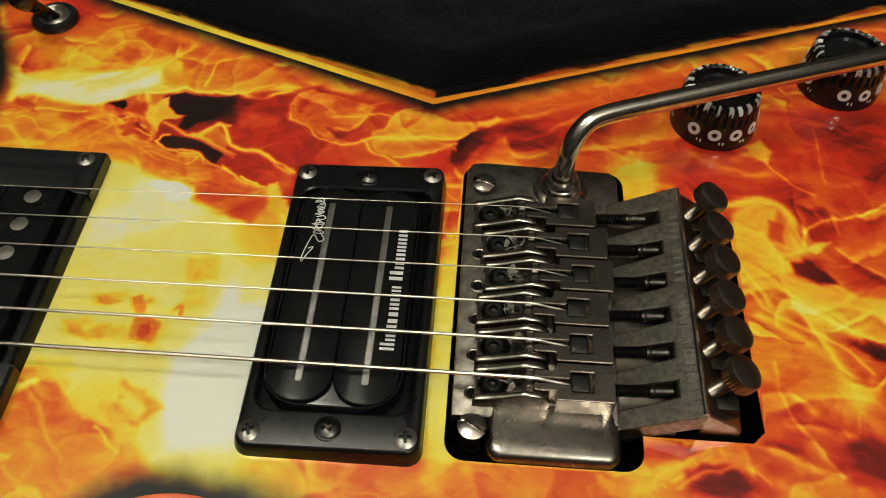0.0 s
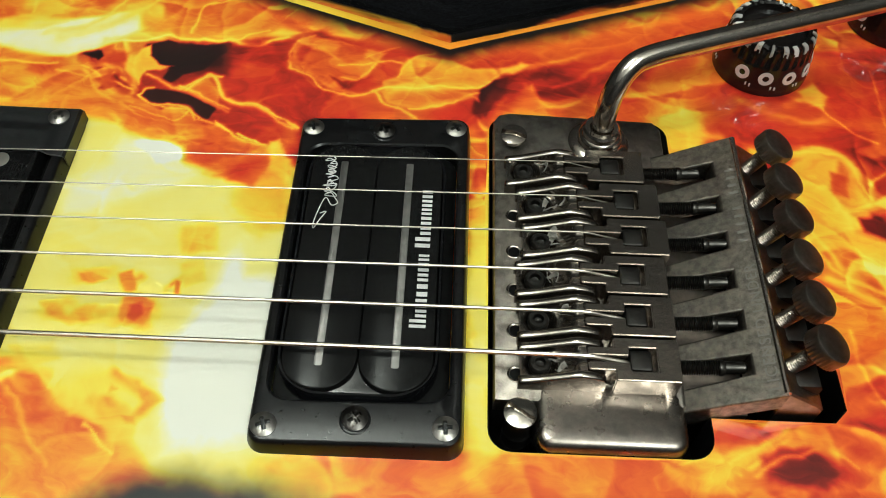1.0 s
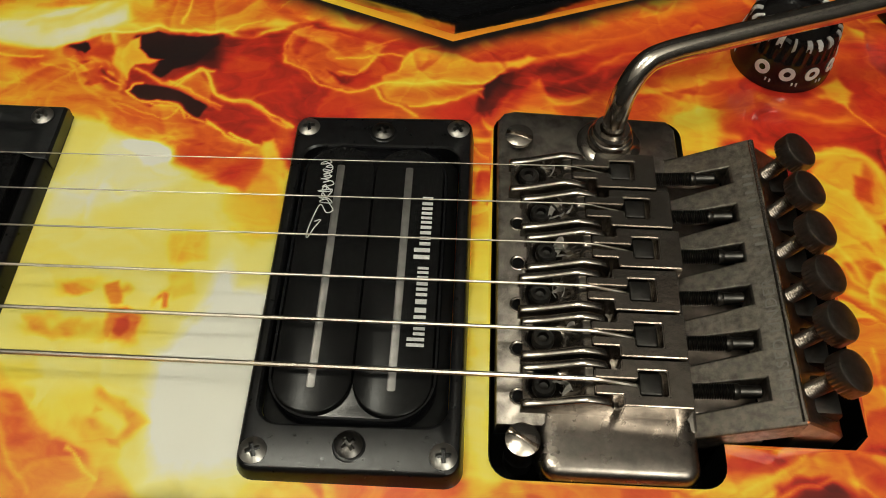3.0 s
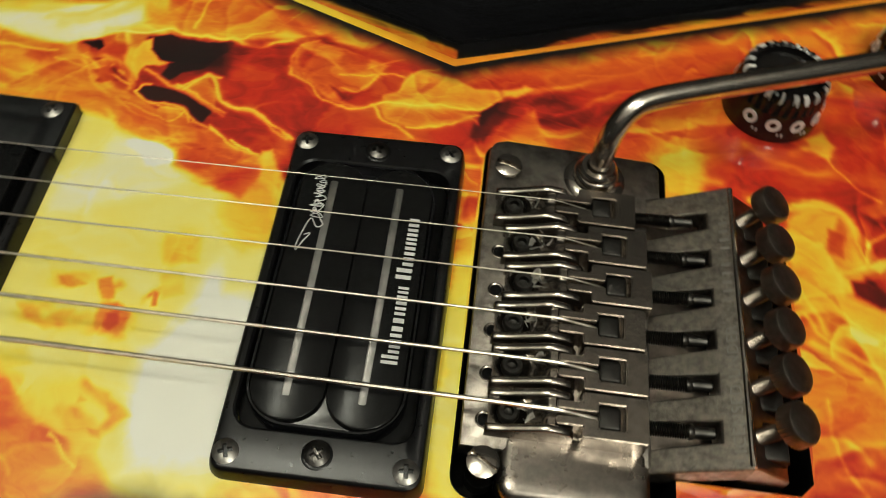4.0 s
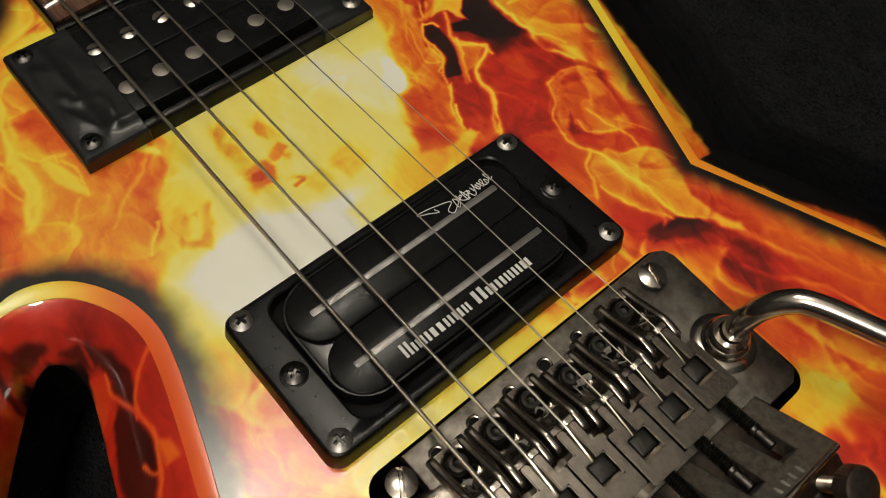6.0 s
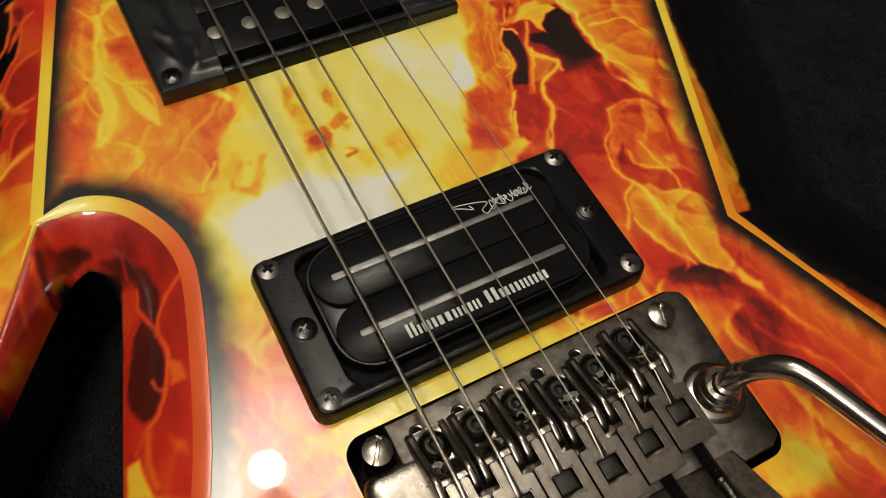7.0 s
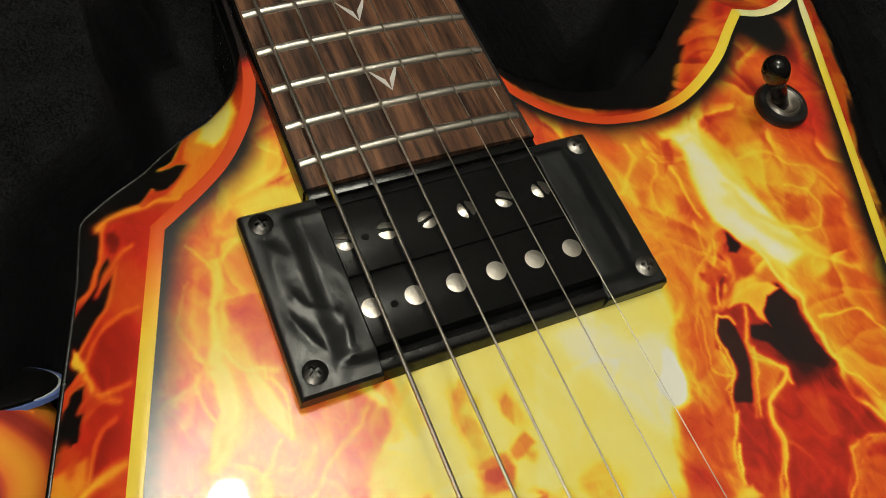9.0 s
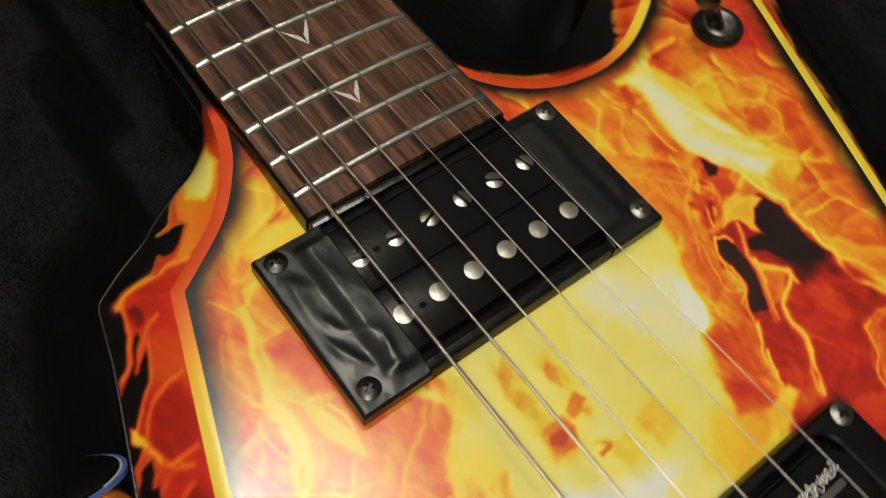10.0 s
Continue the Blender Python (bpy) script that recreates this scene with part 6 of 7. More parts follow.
def body_edges():
    side_paths = []
    low = chain(BASS_PATH, RIDGE)
    side_paths.append(bevel("bass_bevel", low, offsets(low, 0.0172, slim), 0.0095, bass_reach, 1, bass_heat, waves=0.4, wild=1.2, frill=1.2, grain=1.5, paint=bass_fire)[1])
    side_paths.append(bevel("treble_bevel", TREBLE_PATH, offsets(TREBLE_PATH, 0.0165, slim), 0.0085, treble_reach, 2, treble_heat, wild=0.6, waves=0.6, frill=0.25)[1])
    # the notch between body and leg: its lip runs from the leg's ridge round to the wing
    leg_up = [(60, -152.5), (-5, -115.07), (-19, -107.01), (-35, -97.80), (-55.5, -86)]
    leg_low = [(64, -151), (-2, -115.5), (-20, -102.5), (-36.5, -89.5), (-43.5, -83)]
    bay_low = [(-43.5, -83), (-44.8, -79.5), (-42.5, -76.5), (-38, -75.2), (-32, -75.4), (-24, -77.5), (-8, -82.5), (8, -87.5), (21, -91.5)]
    upper = chain(run(leg_up, 6), NOTCH, WING_BASS)
    lower = chain(run(leg_low, 6), run(bay_low, 6), straight((21, -91.5), (233, -166), 20))
    ob, edge = bevel("notch_bevel", upper, lower, 0.012, notch_reach, 4, notch_heat, 40, 1.5, 0.3, 0.3, 0.1, 1.4, notch_fire)
    side_paths.append(edge)
    stripe("edge_line", BASS_PATH, 0.0016, 0.00012, -0.0003, lambda x, y: 0.80 - 0.38 * smoothstep(-95, -135, x) - 0.45 * smoothstep(-167, -174, x) + 0.0 * y)
    stripe("edge_line", TREBLE_PATH, 0.0015, 0.00012, -0.0003,
           lambda x, y: 0.81 - 0.19 * np.exp(-(((x - 12) / 26) ** 2)) * (y < 100) * (x < 16) - 0.20 * (x >= 16) + 0.14 * smoothstep(-118, -150, x) * (y > 118) - 0.40 * smoothstep(95, 55, y) * (x < -100) + 0.0 * y,
           lambda x, y: 1.0 - 0.2 * float(smoothstep(0.016, 0.030, np.array(x))) * (y > 0.078))
    # it thins out round the corner and along the leg's ridge; its pale part paints the gloss highlight there
    stripe("edge_line", chain(RIDGE[:4][::-1], NOTCH, WING_BASS), 0.0021, 0.00030, -0.0004,
           lambda x, y: 0.46 + 0.46 * np.exp(-(((x + 58) / 19) ** 2 + ((y + 80) / 20) ** 2)) + 0.0 * x,
           lambda x, y: 0.25 + 0.75 * float(smoothstep(-0.090, -0.072, np.array(y))) if x < -0.02 or y < -0.1 else 1.0)
    drops = (0.0095, 0.0085, 0.012)
    for pb, z in zip(side_paths, drops):
        n = len(pb)
        bm = bmesh.new()
        loft(bm, [[(x, y, -z) for x, y in pb], [(x, y, -z - 0.002) for x, y in pb], [(x, y, -0.040) for x, y in pb]], False, False, False)
        part("body_side", bm, BINDING, body, "gloss black side of the body")
        if z == drops[0]:
            bm = bmesh.new()
            tube(bm, [(x, y, -z - 0.0004) for x, y in pb[::4]], 0.0008, 10)
            part("lower_edge", bm, BINDING, body, "rounded gloss black edge")


body_edges()

# ---- case lining: a moulded plush bed round the guitar ----
def case():
    thing = tagged(new("guitar_case"), "open guitar case lined with black plush", "guitar case")
    thing.location = (0, 0, -0.10)
    outer = offsets(chain(BASS_PATH, RIDGE), 0.017) + offsets(TREBLE_PATH, 0.017)
    gx, gy = np.meshgrid(np.arange(-0.60, 0.4001, 0.0022), np.arange(-0.30, 0.301, 0.0022), indexing="ij")
    d = seg_distance(gx, gy, outer + outer[:1])
    d[inside(gx, gy, outer)] = 0.0
    neck = np.where(gx < -0.15, np.abs(gy) - 0.034, 1.0)
    d = np.minimum(d, np.maximum(neck, 0.0))
    z = -0.045 + 0.034 * smoothstep(0.004, 0.020, d) + 0.004 * (fbm(gx * 30, gy * 30, 1) - 0.5) + 0.0016 * (fbm(gx * 190, gy * 190, 2, 3) - 0.5)
    rim = np.maximum(np.abs(gx + 0.1) - 0.475, np.abs(gy) - 0.275)
    z = np.where(rim > 0, 0.012, z)
    n, m = gx.shape
    verts = np.stack([gx.ravel(), gy.ravel(), z.ravel() + 0.10], 1)
    faces = [(i * m + j, (i + 1) * m + j, (i + 1) * m + j + 1, i * m + j + 1) for i in range(n - 1) for j in range(m - 1)]
    data = bpy.data.meshes.new("plush_lining")
    data.from_pydata(verts.tolist(), [], faces)
    hang("plush_lining", data, PLUSH, thing, "black plush moulded lining")
    bm = bmesh.new()
    shell = rounded(-0.605, 0.405, -0.305, 0.305, 0.03)
    loft(bm, [lift(shell, 0.0), lift(shell, 0.10), lift(inset(shell, 0.005), 0.108), lift(inset(shell, 0.009), 0.108), lift(inset(shell, 0.009), 0.002)])
    part("shell", bm, BINDING, thing, "black hard shell of the case")


case()


def pouch():
    """A padded cloth with an orange and red print, tucked beside the body."""
    thing = tagged(new("printed_pouch"), "padded orange pouch with red swirls tucked beside the guitar", "pouch")
    thing.location = (-0.088, -0.122, -0.030)
    thing.rotation_euler = (0, 0, radians(-14))
    bm = bmesh.new()
    loops = []
    for k in range(25):
        a = -math.pi / 2 + math.pi * k / 24
        cz, cr = math.copysign(abs(math.sin(a)) ** 0.7, a), abs(math.cos(a)) ** 0.55
        loop = []
        for i in range(48):
            b = math.tau * i / 48
            x = math.copysign(abs(math.cos(b)) ** 0.55, math.cos(b)) * 0.031 * cr
            y = math.copysign(abs(math.sin(b)) ** 0.6, math.sin(b)) * 0.027 * cr
            loop.append((x, y, 0.014 * cz + 0.0012 * math.sin(9 * x / 0.03 + 3 * b)))
        loops.append(loop)
    loft(bm, loops)
    part("cover", bm, POUCH_PRINT, thing, "orange cloth with dark red swirls")
    for name, r, z, mat in (("patch_band", 0.97, 0.0, POUCH_BLUE), ("patch_rim", 0.92, 0.0006, POUCH_WHITE), ("patch", 0.895, 0.0012, CAVITY)):
        bm = bmesh.new()
        lathe(bm, [(0.019 * r, 0), (0.019 * r, 0.0012), (0.018 * r, 0.0016), (0.010 * r, 0.0020)], 36)
        ob = part(name, bm, mat, thing)
        ob.scale = (0.55, 1.0, 1.0)
        ob.location, ob.rotation_euler = (-0.0265, 0.008, 0.0065 + z), (0, radians(-38), 0)


def pouch_material():
    m, nodes, links, bsdf = material("pouch_print")
    where = object_coords(nodes, links, (1, 1, 0.2))
    wave = nodes.new("ShaderNodeTexWave")
    wave.wave_type, wave.rings_direction = "RINGS", "Z"
    wave.inputs["Scale"].default_value, wave.inputs["Distortion"].default_value, wave.inputs["Detail"].default_value = 24, 5.0, 1.0
    wave.inputs["Detail Scale"].default_value = 1.2
    links.new(where, wave.inputs["Vector"])
    ramp = ramp_node(nodes, [(0.05, (0.30, 0.014, 0.005)), (0.22, (0.55, 0.05, 0.007)), (0.45, (0.74, 0.17, 0.010)), (1.0, (0.80, 0.30, 0.012))])
    links.new(wave.outputs["Color"], ramp.inputs[0])
    links.new(ramp.outputs[0], bsdf.inputs["Base Color"])
    bsdf.inputs["Roughness"].default_value = 0.75
    weave = noise_node(nodes, links, 2200, 2, 0.5)
    bump = nodes.new("ShaderNodeBump")
    bump.inputs["Strength"].default_value, bump.inputs["Distance"].default_value = 0.3, 0.0003
    links.new(weave.outputs[0], bump.inputs["Height"])
    links.new(bump.outputs[0], bsdf.inputs["Normal"])
    return m


POUCH_PRINT = pouch_material()
POUCH_WHITE = plain("pouch_white", (0.65, 0.65, 0.66), 0.7, 400)
POUCH_BLUE = plain("pouch_blue", (0.09, 0.14, 0.38), 0.7, 400)
pouch()


# ---- shared small pieces ----
def cross_height(r, w, dome, deep):
    def height(x, y):
        d = math.hypot(x, y)
        z = dome * (1 - (d / r) ** 2)
        if (abs(x) < w and abs(y) < 0.52 * r) or (abs(y) < w and abs(x) < 0.52 * r):
            z -= deep * (1 - 0.5 * d / r)
        return z
    return height


def slot_height(r, w, dome, deep):
    def height(x, y):
        z = dome * (1 - (math.hypot(x, y) / r) ** 2)
        return z - deep if abs(y) < w else z
    return height


def ring_screw(parent, mat, x, y, z, turn, mesh=[]):
    if not mesh:
        bm = head_disc(0.0027, cross_height(0.0027, 0.00040, 0.0007, 0.0012), 18, 72)
        data = bpy.data.meshes.new("phillips_screw")
        bm.to_mesh(data)
        bm.free()
        data.shade_smooth()
        data.set_sharp_from_angle(angle=radians(30))
        mesh.append(data)
    ob = new("phillips_screw", mesh[0] if mat is SCREW else dark_copy(mesh))
    if not mesh[0].materials:
        mesh[0].materials.append(SCREW)
    ob.parent = parent
    ob.matrix_basis = pose(x, y, z, 0, 0, turn)
    return ob


def dark_copy(mesh):
    if len(mesh) < 2:
        twin = mesh[0].copy()
        twin.materials.clear()
        twin.materials.append(SCREW_BLACK)
        mesh.append(twin)
    return mesh[1]


# ---- bridge pickup ----
def bridge_pickup():
    outer, hole = rounded(-0.0213, 0.0213, -0.0446, 0.0445, 0.003), rounded(-0.0187, 0.0187, -0.0350, 0.0350, 0.0045)
    def top(x):
        return 0.0039 + (x + 0.021) * 0.040
    bm = bmesh.new()
    tilt = lambda loop, dz: [(x, y, top(x) + dz) for x, y in loop]
    loft(bm, [lift(inset(outer, -0.0007), 0.0), tilt(inset(outer, -0.0001), -0.0008), tilt(inset(outer, 0.0003), -0.0002), tilt(inset(outer, 0.0009), 0.0),
              tilt(inset(hole, -0.0006), 0.0), tilt(inset(hole, -0.0001), -0.0004), tilt(hole, -0.0012), lift(hole, -0.002)], False, False)
    ring = part("bridge_pickup", bm, RING, guitar, "black humbucker pickup with two rail blades in a plastic trim ring")
    # black floor and the outer lip of the coil form
    bm = bmesh.new()
    prism(bm, inset(hole, 0.0001), -0.002, 0.0008)
    part("pickup_floor", bm, CAVITY, ring)
    lip = rounded(-0.0176, 0.0162, -0.0347, 0.0343, 0.0098, 10)
    bm = bmesh.new()
    loft(bm, [lift(lip, -0.0005), lift(lip, 0.0054), lift(inset(lip, 0.0002), 0.0058), lift(inset(lip, 0.0007), 0.0058), lift(inset(lip, 0.0009), 0.0050), lift(inset(lip, 0.0009), -0.0004)], False, False)
    part("coil_lip", bm, COIL_GLOSS, ring, "glossy black rim")
    bm = bmesh.new()
    prism(bm, inset(lip, 0.0008), -0.0005, 0.0046)
    part("coil_base", bm, COIL_GLOSS, ring)
    for x0, x1 in ((-0.01655, -0.00075), (-0.00060, 0.0152)):
        bm = bmesh.new()
        prism(bm, rounded(x0, x1, -0.0337, 0.0333, 0.0077, 14), 0.0, 0.0064, 0.0005)
        part("coil", bm, COIL, ring, "dusty black coil form with rounded ends")
    for x in (-0.0087, 0.0072):
        bm = bmesh.new()
        prism(bm, rounded(x - 0.00085, x + 0.00085, -0.0284, 0.0276, 0.0004, 2), 0.006, 0.00645, 0.00003)
        part("rail_blade", bm, BLADE, ring, "grey steel rail blade")
    for x, y, turn in ((-0.0183, 0.0408, 10), (0.0181, 0.0408, 32), (0.0181, -0.0408, 5), (-0.0183, -0.0408, 20)):
        ring_screw(ring, SCREW, x, y, top(x) + 0.0002, turn)
    for y, turn in ((0.0394, 25), (-0.0394, 40)):
        ring_screw(ring, SCREW_BLACK, 0.0, y, top(0) + 0.0009, turn)
        bm = bmesh.new()
        lathe(bm, [(0.0032, 0.0), (0.0032, 0.00025), (0.0029, 0.0004), (0.0024, 0.0004)], 28, Matrix.Translation((0, y, top(0) - 0.0001)))
        part("screw_collar", bm, RING, ring)
    # printed maker's mark and signature, as plain strokes
    z = 0.00643
    bar = None
    heights = (1.5, 1.0, 1.05, 1.0, 1.0, 1.0, 1.0, 0, 1.45, 1.0, 1.0, 1.0, 1.0, 1.0)
    widths = (2.5, 2.3, 2.7, 3.9, 2.5, 2.8, 2.1, 1.3, 3.5, 2.8, 2.8, 2.3, 2.5, 2.8)
    y = -0.0186
    for hgt, wid in zip(heights, widths):
        for u0, u1 in ((0.04, 0.34), (0.56, 0.86)) if hgt else ():
            m = Matrix.Translation((0.0131, y + 0.001 * wid * u0, z)) @ Matrix.Diagonal((hgt, wid * (u1 - u0), 1, 1))
            if bar is None:
                bm = bmesh.new()
                box(bm, -0.0024, 0.0, 0.0, 0.001, -0.0001, 0.00004, 0.00002)
                bar = part("mark_bar", bm, WHITE_INK, ring, "white printed bar", smooth=False)
                bar.matrix_basis = m
            else:
                again(bar, m)
        y += 0.001 * (wid + 0.12)
    bm = bmesh.new()
    wave = [(-0.0116 + 0.0013 * math.sin(2.1 * k + 0.8 * math.sin(1.3 * k)) * (1 + 0.5 * math.sin(0.9 * k)), 0.0284 - 0.00030 * k + 0.0006 * math.cos(2.1 * k) + 0.0004 * math.sin(0.77 * k * k), z) for k in range(40)]
    wave += [(-0.0100, 0.0160, z), (-0.0092, 0.0145, z), (-0.0106, 0.0138, z), (-0.0122, 0.0160, z), (-0.0135, 0.0120, z), (-0.0142, 0.0082, z), (-0.0140, 0.0068, z), (-0.0128, 0.0095, z), (-0.0116, 0.0118, z), (-0.0130, 0.0112, z)]
    tube(bm, smooth_path(wave, 4), 0.00014, 5)
    part("signature", bm, WHITE_INK, ring, "thin pale scribbled line")


bridge_pickup()


# ---- neck pickup with tape over its ends ----
def neck_pickup():
    x0, x1, y0, y1 = -0.1224, -0.0788, -0.0456, 0.0432
    outer, hole = rounded(x0, x1, y0, y1, 0.0022), rounded(-0.1196, -0.0815, -0.0370, 0.0350, 0.003)
    bm = bmesh.new()
    loft(bm, [lift(inset(outer, -0.0006), 0.0), lift(outer, 0.0036), lift(inset(outer, 0.0003), 0.0042), lift(inset(outer, 0.0009), 0.0045),
              lift(inset(hole, -0.0003), 0.0045), lift(hole, 0.0040), lift(hole, -0.002)], False, False)
    ring = part("neck_pickup", bm, RING, guitar, "black humbucker pickup with its ends taped over")
    bm = bmesh.new()
    prism(bm, inset(hole, 0.0001), -0.002, 0.0008)
    part("pickup_floor", bm, CAVITY, ring)
    for a, b in ((-0.1190, -0.10105), (-0.10075, -0.0840)):
        bm = bmesh.new()
        prism(bm, rounded(a, b, -0.0340, 0.0320, 0.0012, 3), 0.0, 0.0058, 0.0004)
        part("coil", bm, COIL, ring, "black coil form")
    # pole pieces
    slug = screw = None
    for i in range(6):
        y = -0.0258 + 0.00996 * i
        m = pose(-0.0926, y, 0.0058)
        if slug is None:
            bm = head_disc(0.0024, lambda x, yy: 0.000012 * math.sin(math.hypot(x, yy) * 12000) + 0.00012 * (1 - (math.hypot(x, yy) / 0.0024) ** 2), 14, 32)
            slug = part("pole_slug", bm, POLE, ring, "turned steel pole piece")
            slug.matrix_basis = m
        else:
            again(slug, m)
        m = pose(-0.1096, y, 0.0058, 0, 0, (75, 80, 110, 10, 60, 15)[i])
        if screw is None:
            bm = head_disc(0.0023, slot_height(0.0023, 0.00036, 0.0004, 0.0007), 12, 40)
            screw = part("pole_screw", bm, POLE, ring, "slotted steel pole screw")
            screw.matrix_basis = m
        else:
            again(screw, m)
    # flat black discs paint the shade inside the wire holes
    hole_ob = None
    for x, y in ((-0.1094, -0.0212), (-0.0920, -0.0210), (-0.1094, 0.0182), (-0.0920, 0.0182)):
        m = pose(x, y, 0.0058)
        if hole_ob is None:
            bm = bmesh.new()
            lathe(bm, [(0.0009, -0.0005), (0.0009, 0.00005), (0.0007, 0.00006)], 16)
            hole_ob = part("wire_hole_disc", bm, CAVITY, ring, "small black disc for a shaded wire hole")
            hole_ob.matrix_basis = m
        else:
            again(hole_ob, m)
    # wrinkled tape folded over both ends
    def sheet(name, ya, yb, end, folds):
        n, m = 84, 60
        us, vs = np.linspace(0, 1, n), np.linspace(0, 1, m)
        verts, faces = [], []
        uu, vv = np.meshgrid(-0.006 + us * (x1 - x0 + 0.012), vs * (abs(yb - ya) + 0.006), indexing="ij")
        creases = fbm(uu * 60 + 1.2 * vv * 60, vv * 60 + 7 * ya, 2, 2)
        grain = fbm(uu * 260, vv * 260 + 9 * ya, 2)
        for i, u in enumerate(us):
            for j, v in enumerate(vs):
                s = -0.006 + u * (x1 - x0 + 0.012)
                e = v * (abs(yb - ya) + 0.006)
                x = x0 + min(max(s, -0.0006), x1 - x0 + 0.0006)
                y = ya + end * min(e, abs(yb - ya) + 0.0006)
                # stretched from the coils down to the ring
                over = smoothstep(0.0380, 0.0335, abs(y)) * smoothstep(-0.1205, -0.1185, x) * smoothstep(-0.0815, -0.0840, x)
                z = 0.0046 + 0.0014 * float(over) - max(0.0, -s) - max(0.0, s - (x1 - x0))
                z -= max(0.0, e - abs(yb - ya))
                bump = 0.0
                for cx, cy, ang, ln, wd, ht in folds:
                    c, sn = math.cos(radians(ang)), math.sin(radians(ang))
                    p, q = ((x - cx) * c + (y - cy) * sn) / ln, ((y - cy) * c - (x - cx) * sn) / wd
                    bump += ht * math.exp(-p * p - q * q)
                flat = min(math.hypot(x - sx, y - sy) for sx in (-0.1195, -0.0830) for sy in (-0.0418, 0.0399))
                edge = (1 - math.exp(-((flat / 0.0045) ** 4))) * min(1.0, max(0.0, min(s, x1 - x0 - s, abs(yb - ya) - e) / 0.003))
                z += (0.52 * bump + 0.0007 * (0.5 - abs(creases[i, j] - 0.5))) * edge + 0.00025 * (grain[i, j] - 0.5)
                verts.append((x, y, max(z, 0.0004)))
        for i in range(n - 1):
            for j in range(m - 1):
                faces.append((i * m + j, (i + 1) * m + j, (i + 1) * m + j + 1, i * m + j + 1))
        data = bpy.data.meshes.new(name)
        data.from_pydata(verts, [], faces)
        ob = hang(name, data, TAPE, ring, "wrinkled black vinyl tape")
        solid = ob.modifiers.new("thickness", "SOLIDIFY")
        solid.thickness, solid.offset = 0.00018, -1
    sheet("tape", -0.0284, -0.0456, -1, [(-0.0918, -0.0412, 24, 0.0075, 0.0013, 0.0010), (-0.1000, -0.0404, 31, 0.0016, 0.0010, 0.0007), (-0.0955, -0.0369, 53, 0.0045, 0.0012, 0.0008),
                                         (-0.0887, -0.0329, -11, 0.0028, 0.0009, 0.0007), (-0.0830, -0.0322, 75, 0.0060, 0.0010, 0.0006), (-0.1085, -0.0425, -12, 0.0075, 0.0022, 0.0005),
                                         (-0.1152, -0.0400, 49, 0.0050, 0.0020, -0.0004), (-0.1060, -0.0340, 8, 0.0120, 0.0035, 0.0004)])
    sheet("tape", 0.0270, 0.0432, 1, [(-0.1130, 0.0375, 25, 0.0060, 0.0022, 0.0006), (-0.0980, 0.0385, 10, 0.0070, 0.0030, 0.0007), (-0.0900, 0.0330, 15, 0.0080, 0.0030, -0.0004), (-0.1040, 0.0340, 30, 0.0080, 0.0030, -0.0004)])
    for x, y, turn in ((-0.1196, -0.0418, 15), (-0.0830, -0.0418, 35), (-0.0831, 0.0399, 70), (-0.1194, 0.0399, 8)):
        ring_screw(ring, SCREW_BLACK if y < 0 else SCREW, x, y, 0.0051, turn)


neck_pickup()


# ---- neck ----
def neck():
    bm = bmesh.new()
    x_end, x_far = -0.1255, -0.62
    def arch(y, half):
        return 0.0062 - 0.0011 * (y / 0.029) ** 2
    def half(x):
        return 0.0293 - 0.0062 * (x_end - x) / 0.46
    loops = []
    for x in np.linspace(x_end, x_far, 12):
        h = half(x)
        loop = [(x, h * t, arch(h * t, h)) for t in np.linspace(-1, 1, 13)]
        loop += [(x, h, -0.0005), (x, -h, -0.0005)]
        loops.append(loop)
    loft(bm, loops)
    board = part("fretboard", bm, WOOD, guitar, "dark streaked rosewood fretboard with bright frets")
    bm = bmesh.new()
    for side in (-1, 1):
        loft(bm, [[(x, side * (half(x) + o), z) for o, z in ((-0.0003, 0.0048), (0.0008, 0.0050), (0.0010, 0.0044), (0.0010, -0.001), (-0.0003, -0.001))] for x in (x_end + 0.0004, x_far)])
    part("board_binding", bm, BINDING, board, "black binding")
    bm = bmesh.new()
    box(bm, x_end, x_end + 0.0029, -0.0298, 0.0298, -0.001, 0.0047, 0.0006)
    part("board_end", bm, BINDING, board)
    bm = bmesh.new()
    loft(bm, [[(x, 0.026 * math.cos(a), -0.0005 - 0.021 * math.sin(a)) for a in np.linspace(0, math.pi, 12)] for x in (-0.19, -0.62)])
    part("neck_back", bm, BINDING, board, "black neck")
    nut = 0.0493
    for k in range(12, 23):
        x = nut - 0.648 * 2 ** (-k / 12)
        h = half(x) - 0.0004
        bm = bmesh.new()
        ts = np.linspace(-1, 1, 15)
        loft(bm, [[(x + 0.0013 * math.cos(a), h * t, arch(h * t, h) - 0.0001 + 0.0011 * math.sin(a) * (0.6 if abs(t) == 1 else 1)) for a in np.linspace(math.pi, 0, 7)] for t in ts])
        part("fret", bm, FRET, board, "polished fret wire")
    for k in (21, 19, 17, 15):
        xt = nut - 0.648 * 2 ** (-k / 12) - 0.0035
        bm = bmesh.new()
        for s, far in ((-1, 0.0078), (1, 0.0085)):
            q = [(xt, 0.0), (xt - 0.0035, s * 0.0006), (xt - far, s * 0.0043), (xt - 0.0046, s * 0.0026)]
            prism(bm, q if s > 0 else q[::-1], 0.0055, 0.00632, 0.00004)
        part("inlay", bm, PEARL, board, "pearly arrow-shaped inlay", smooth=False)


neck()


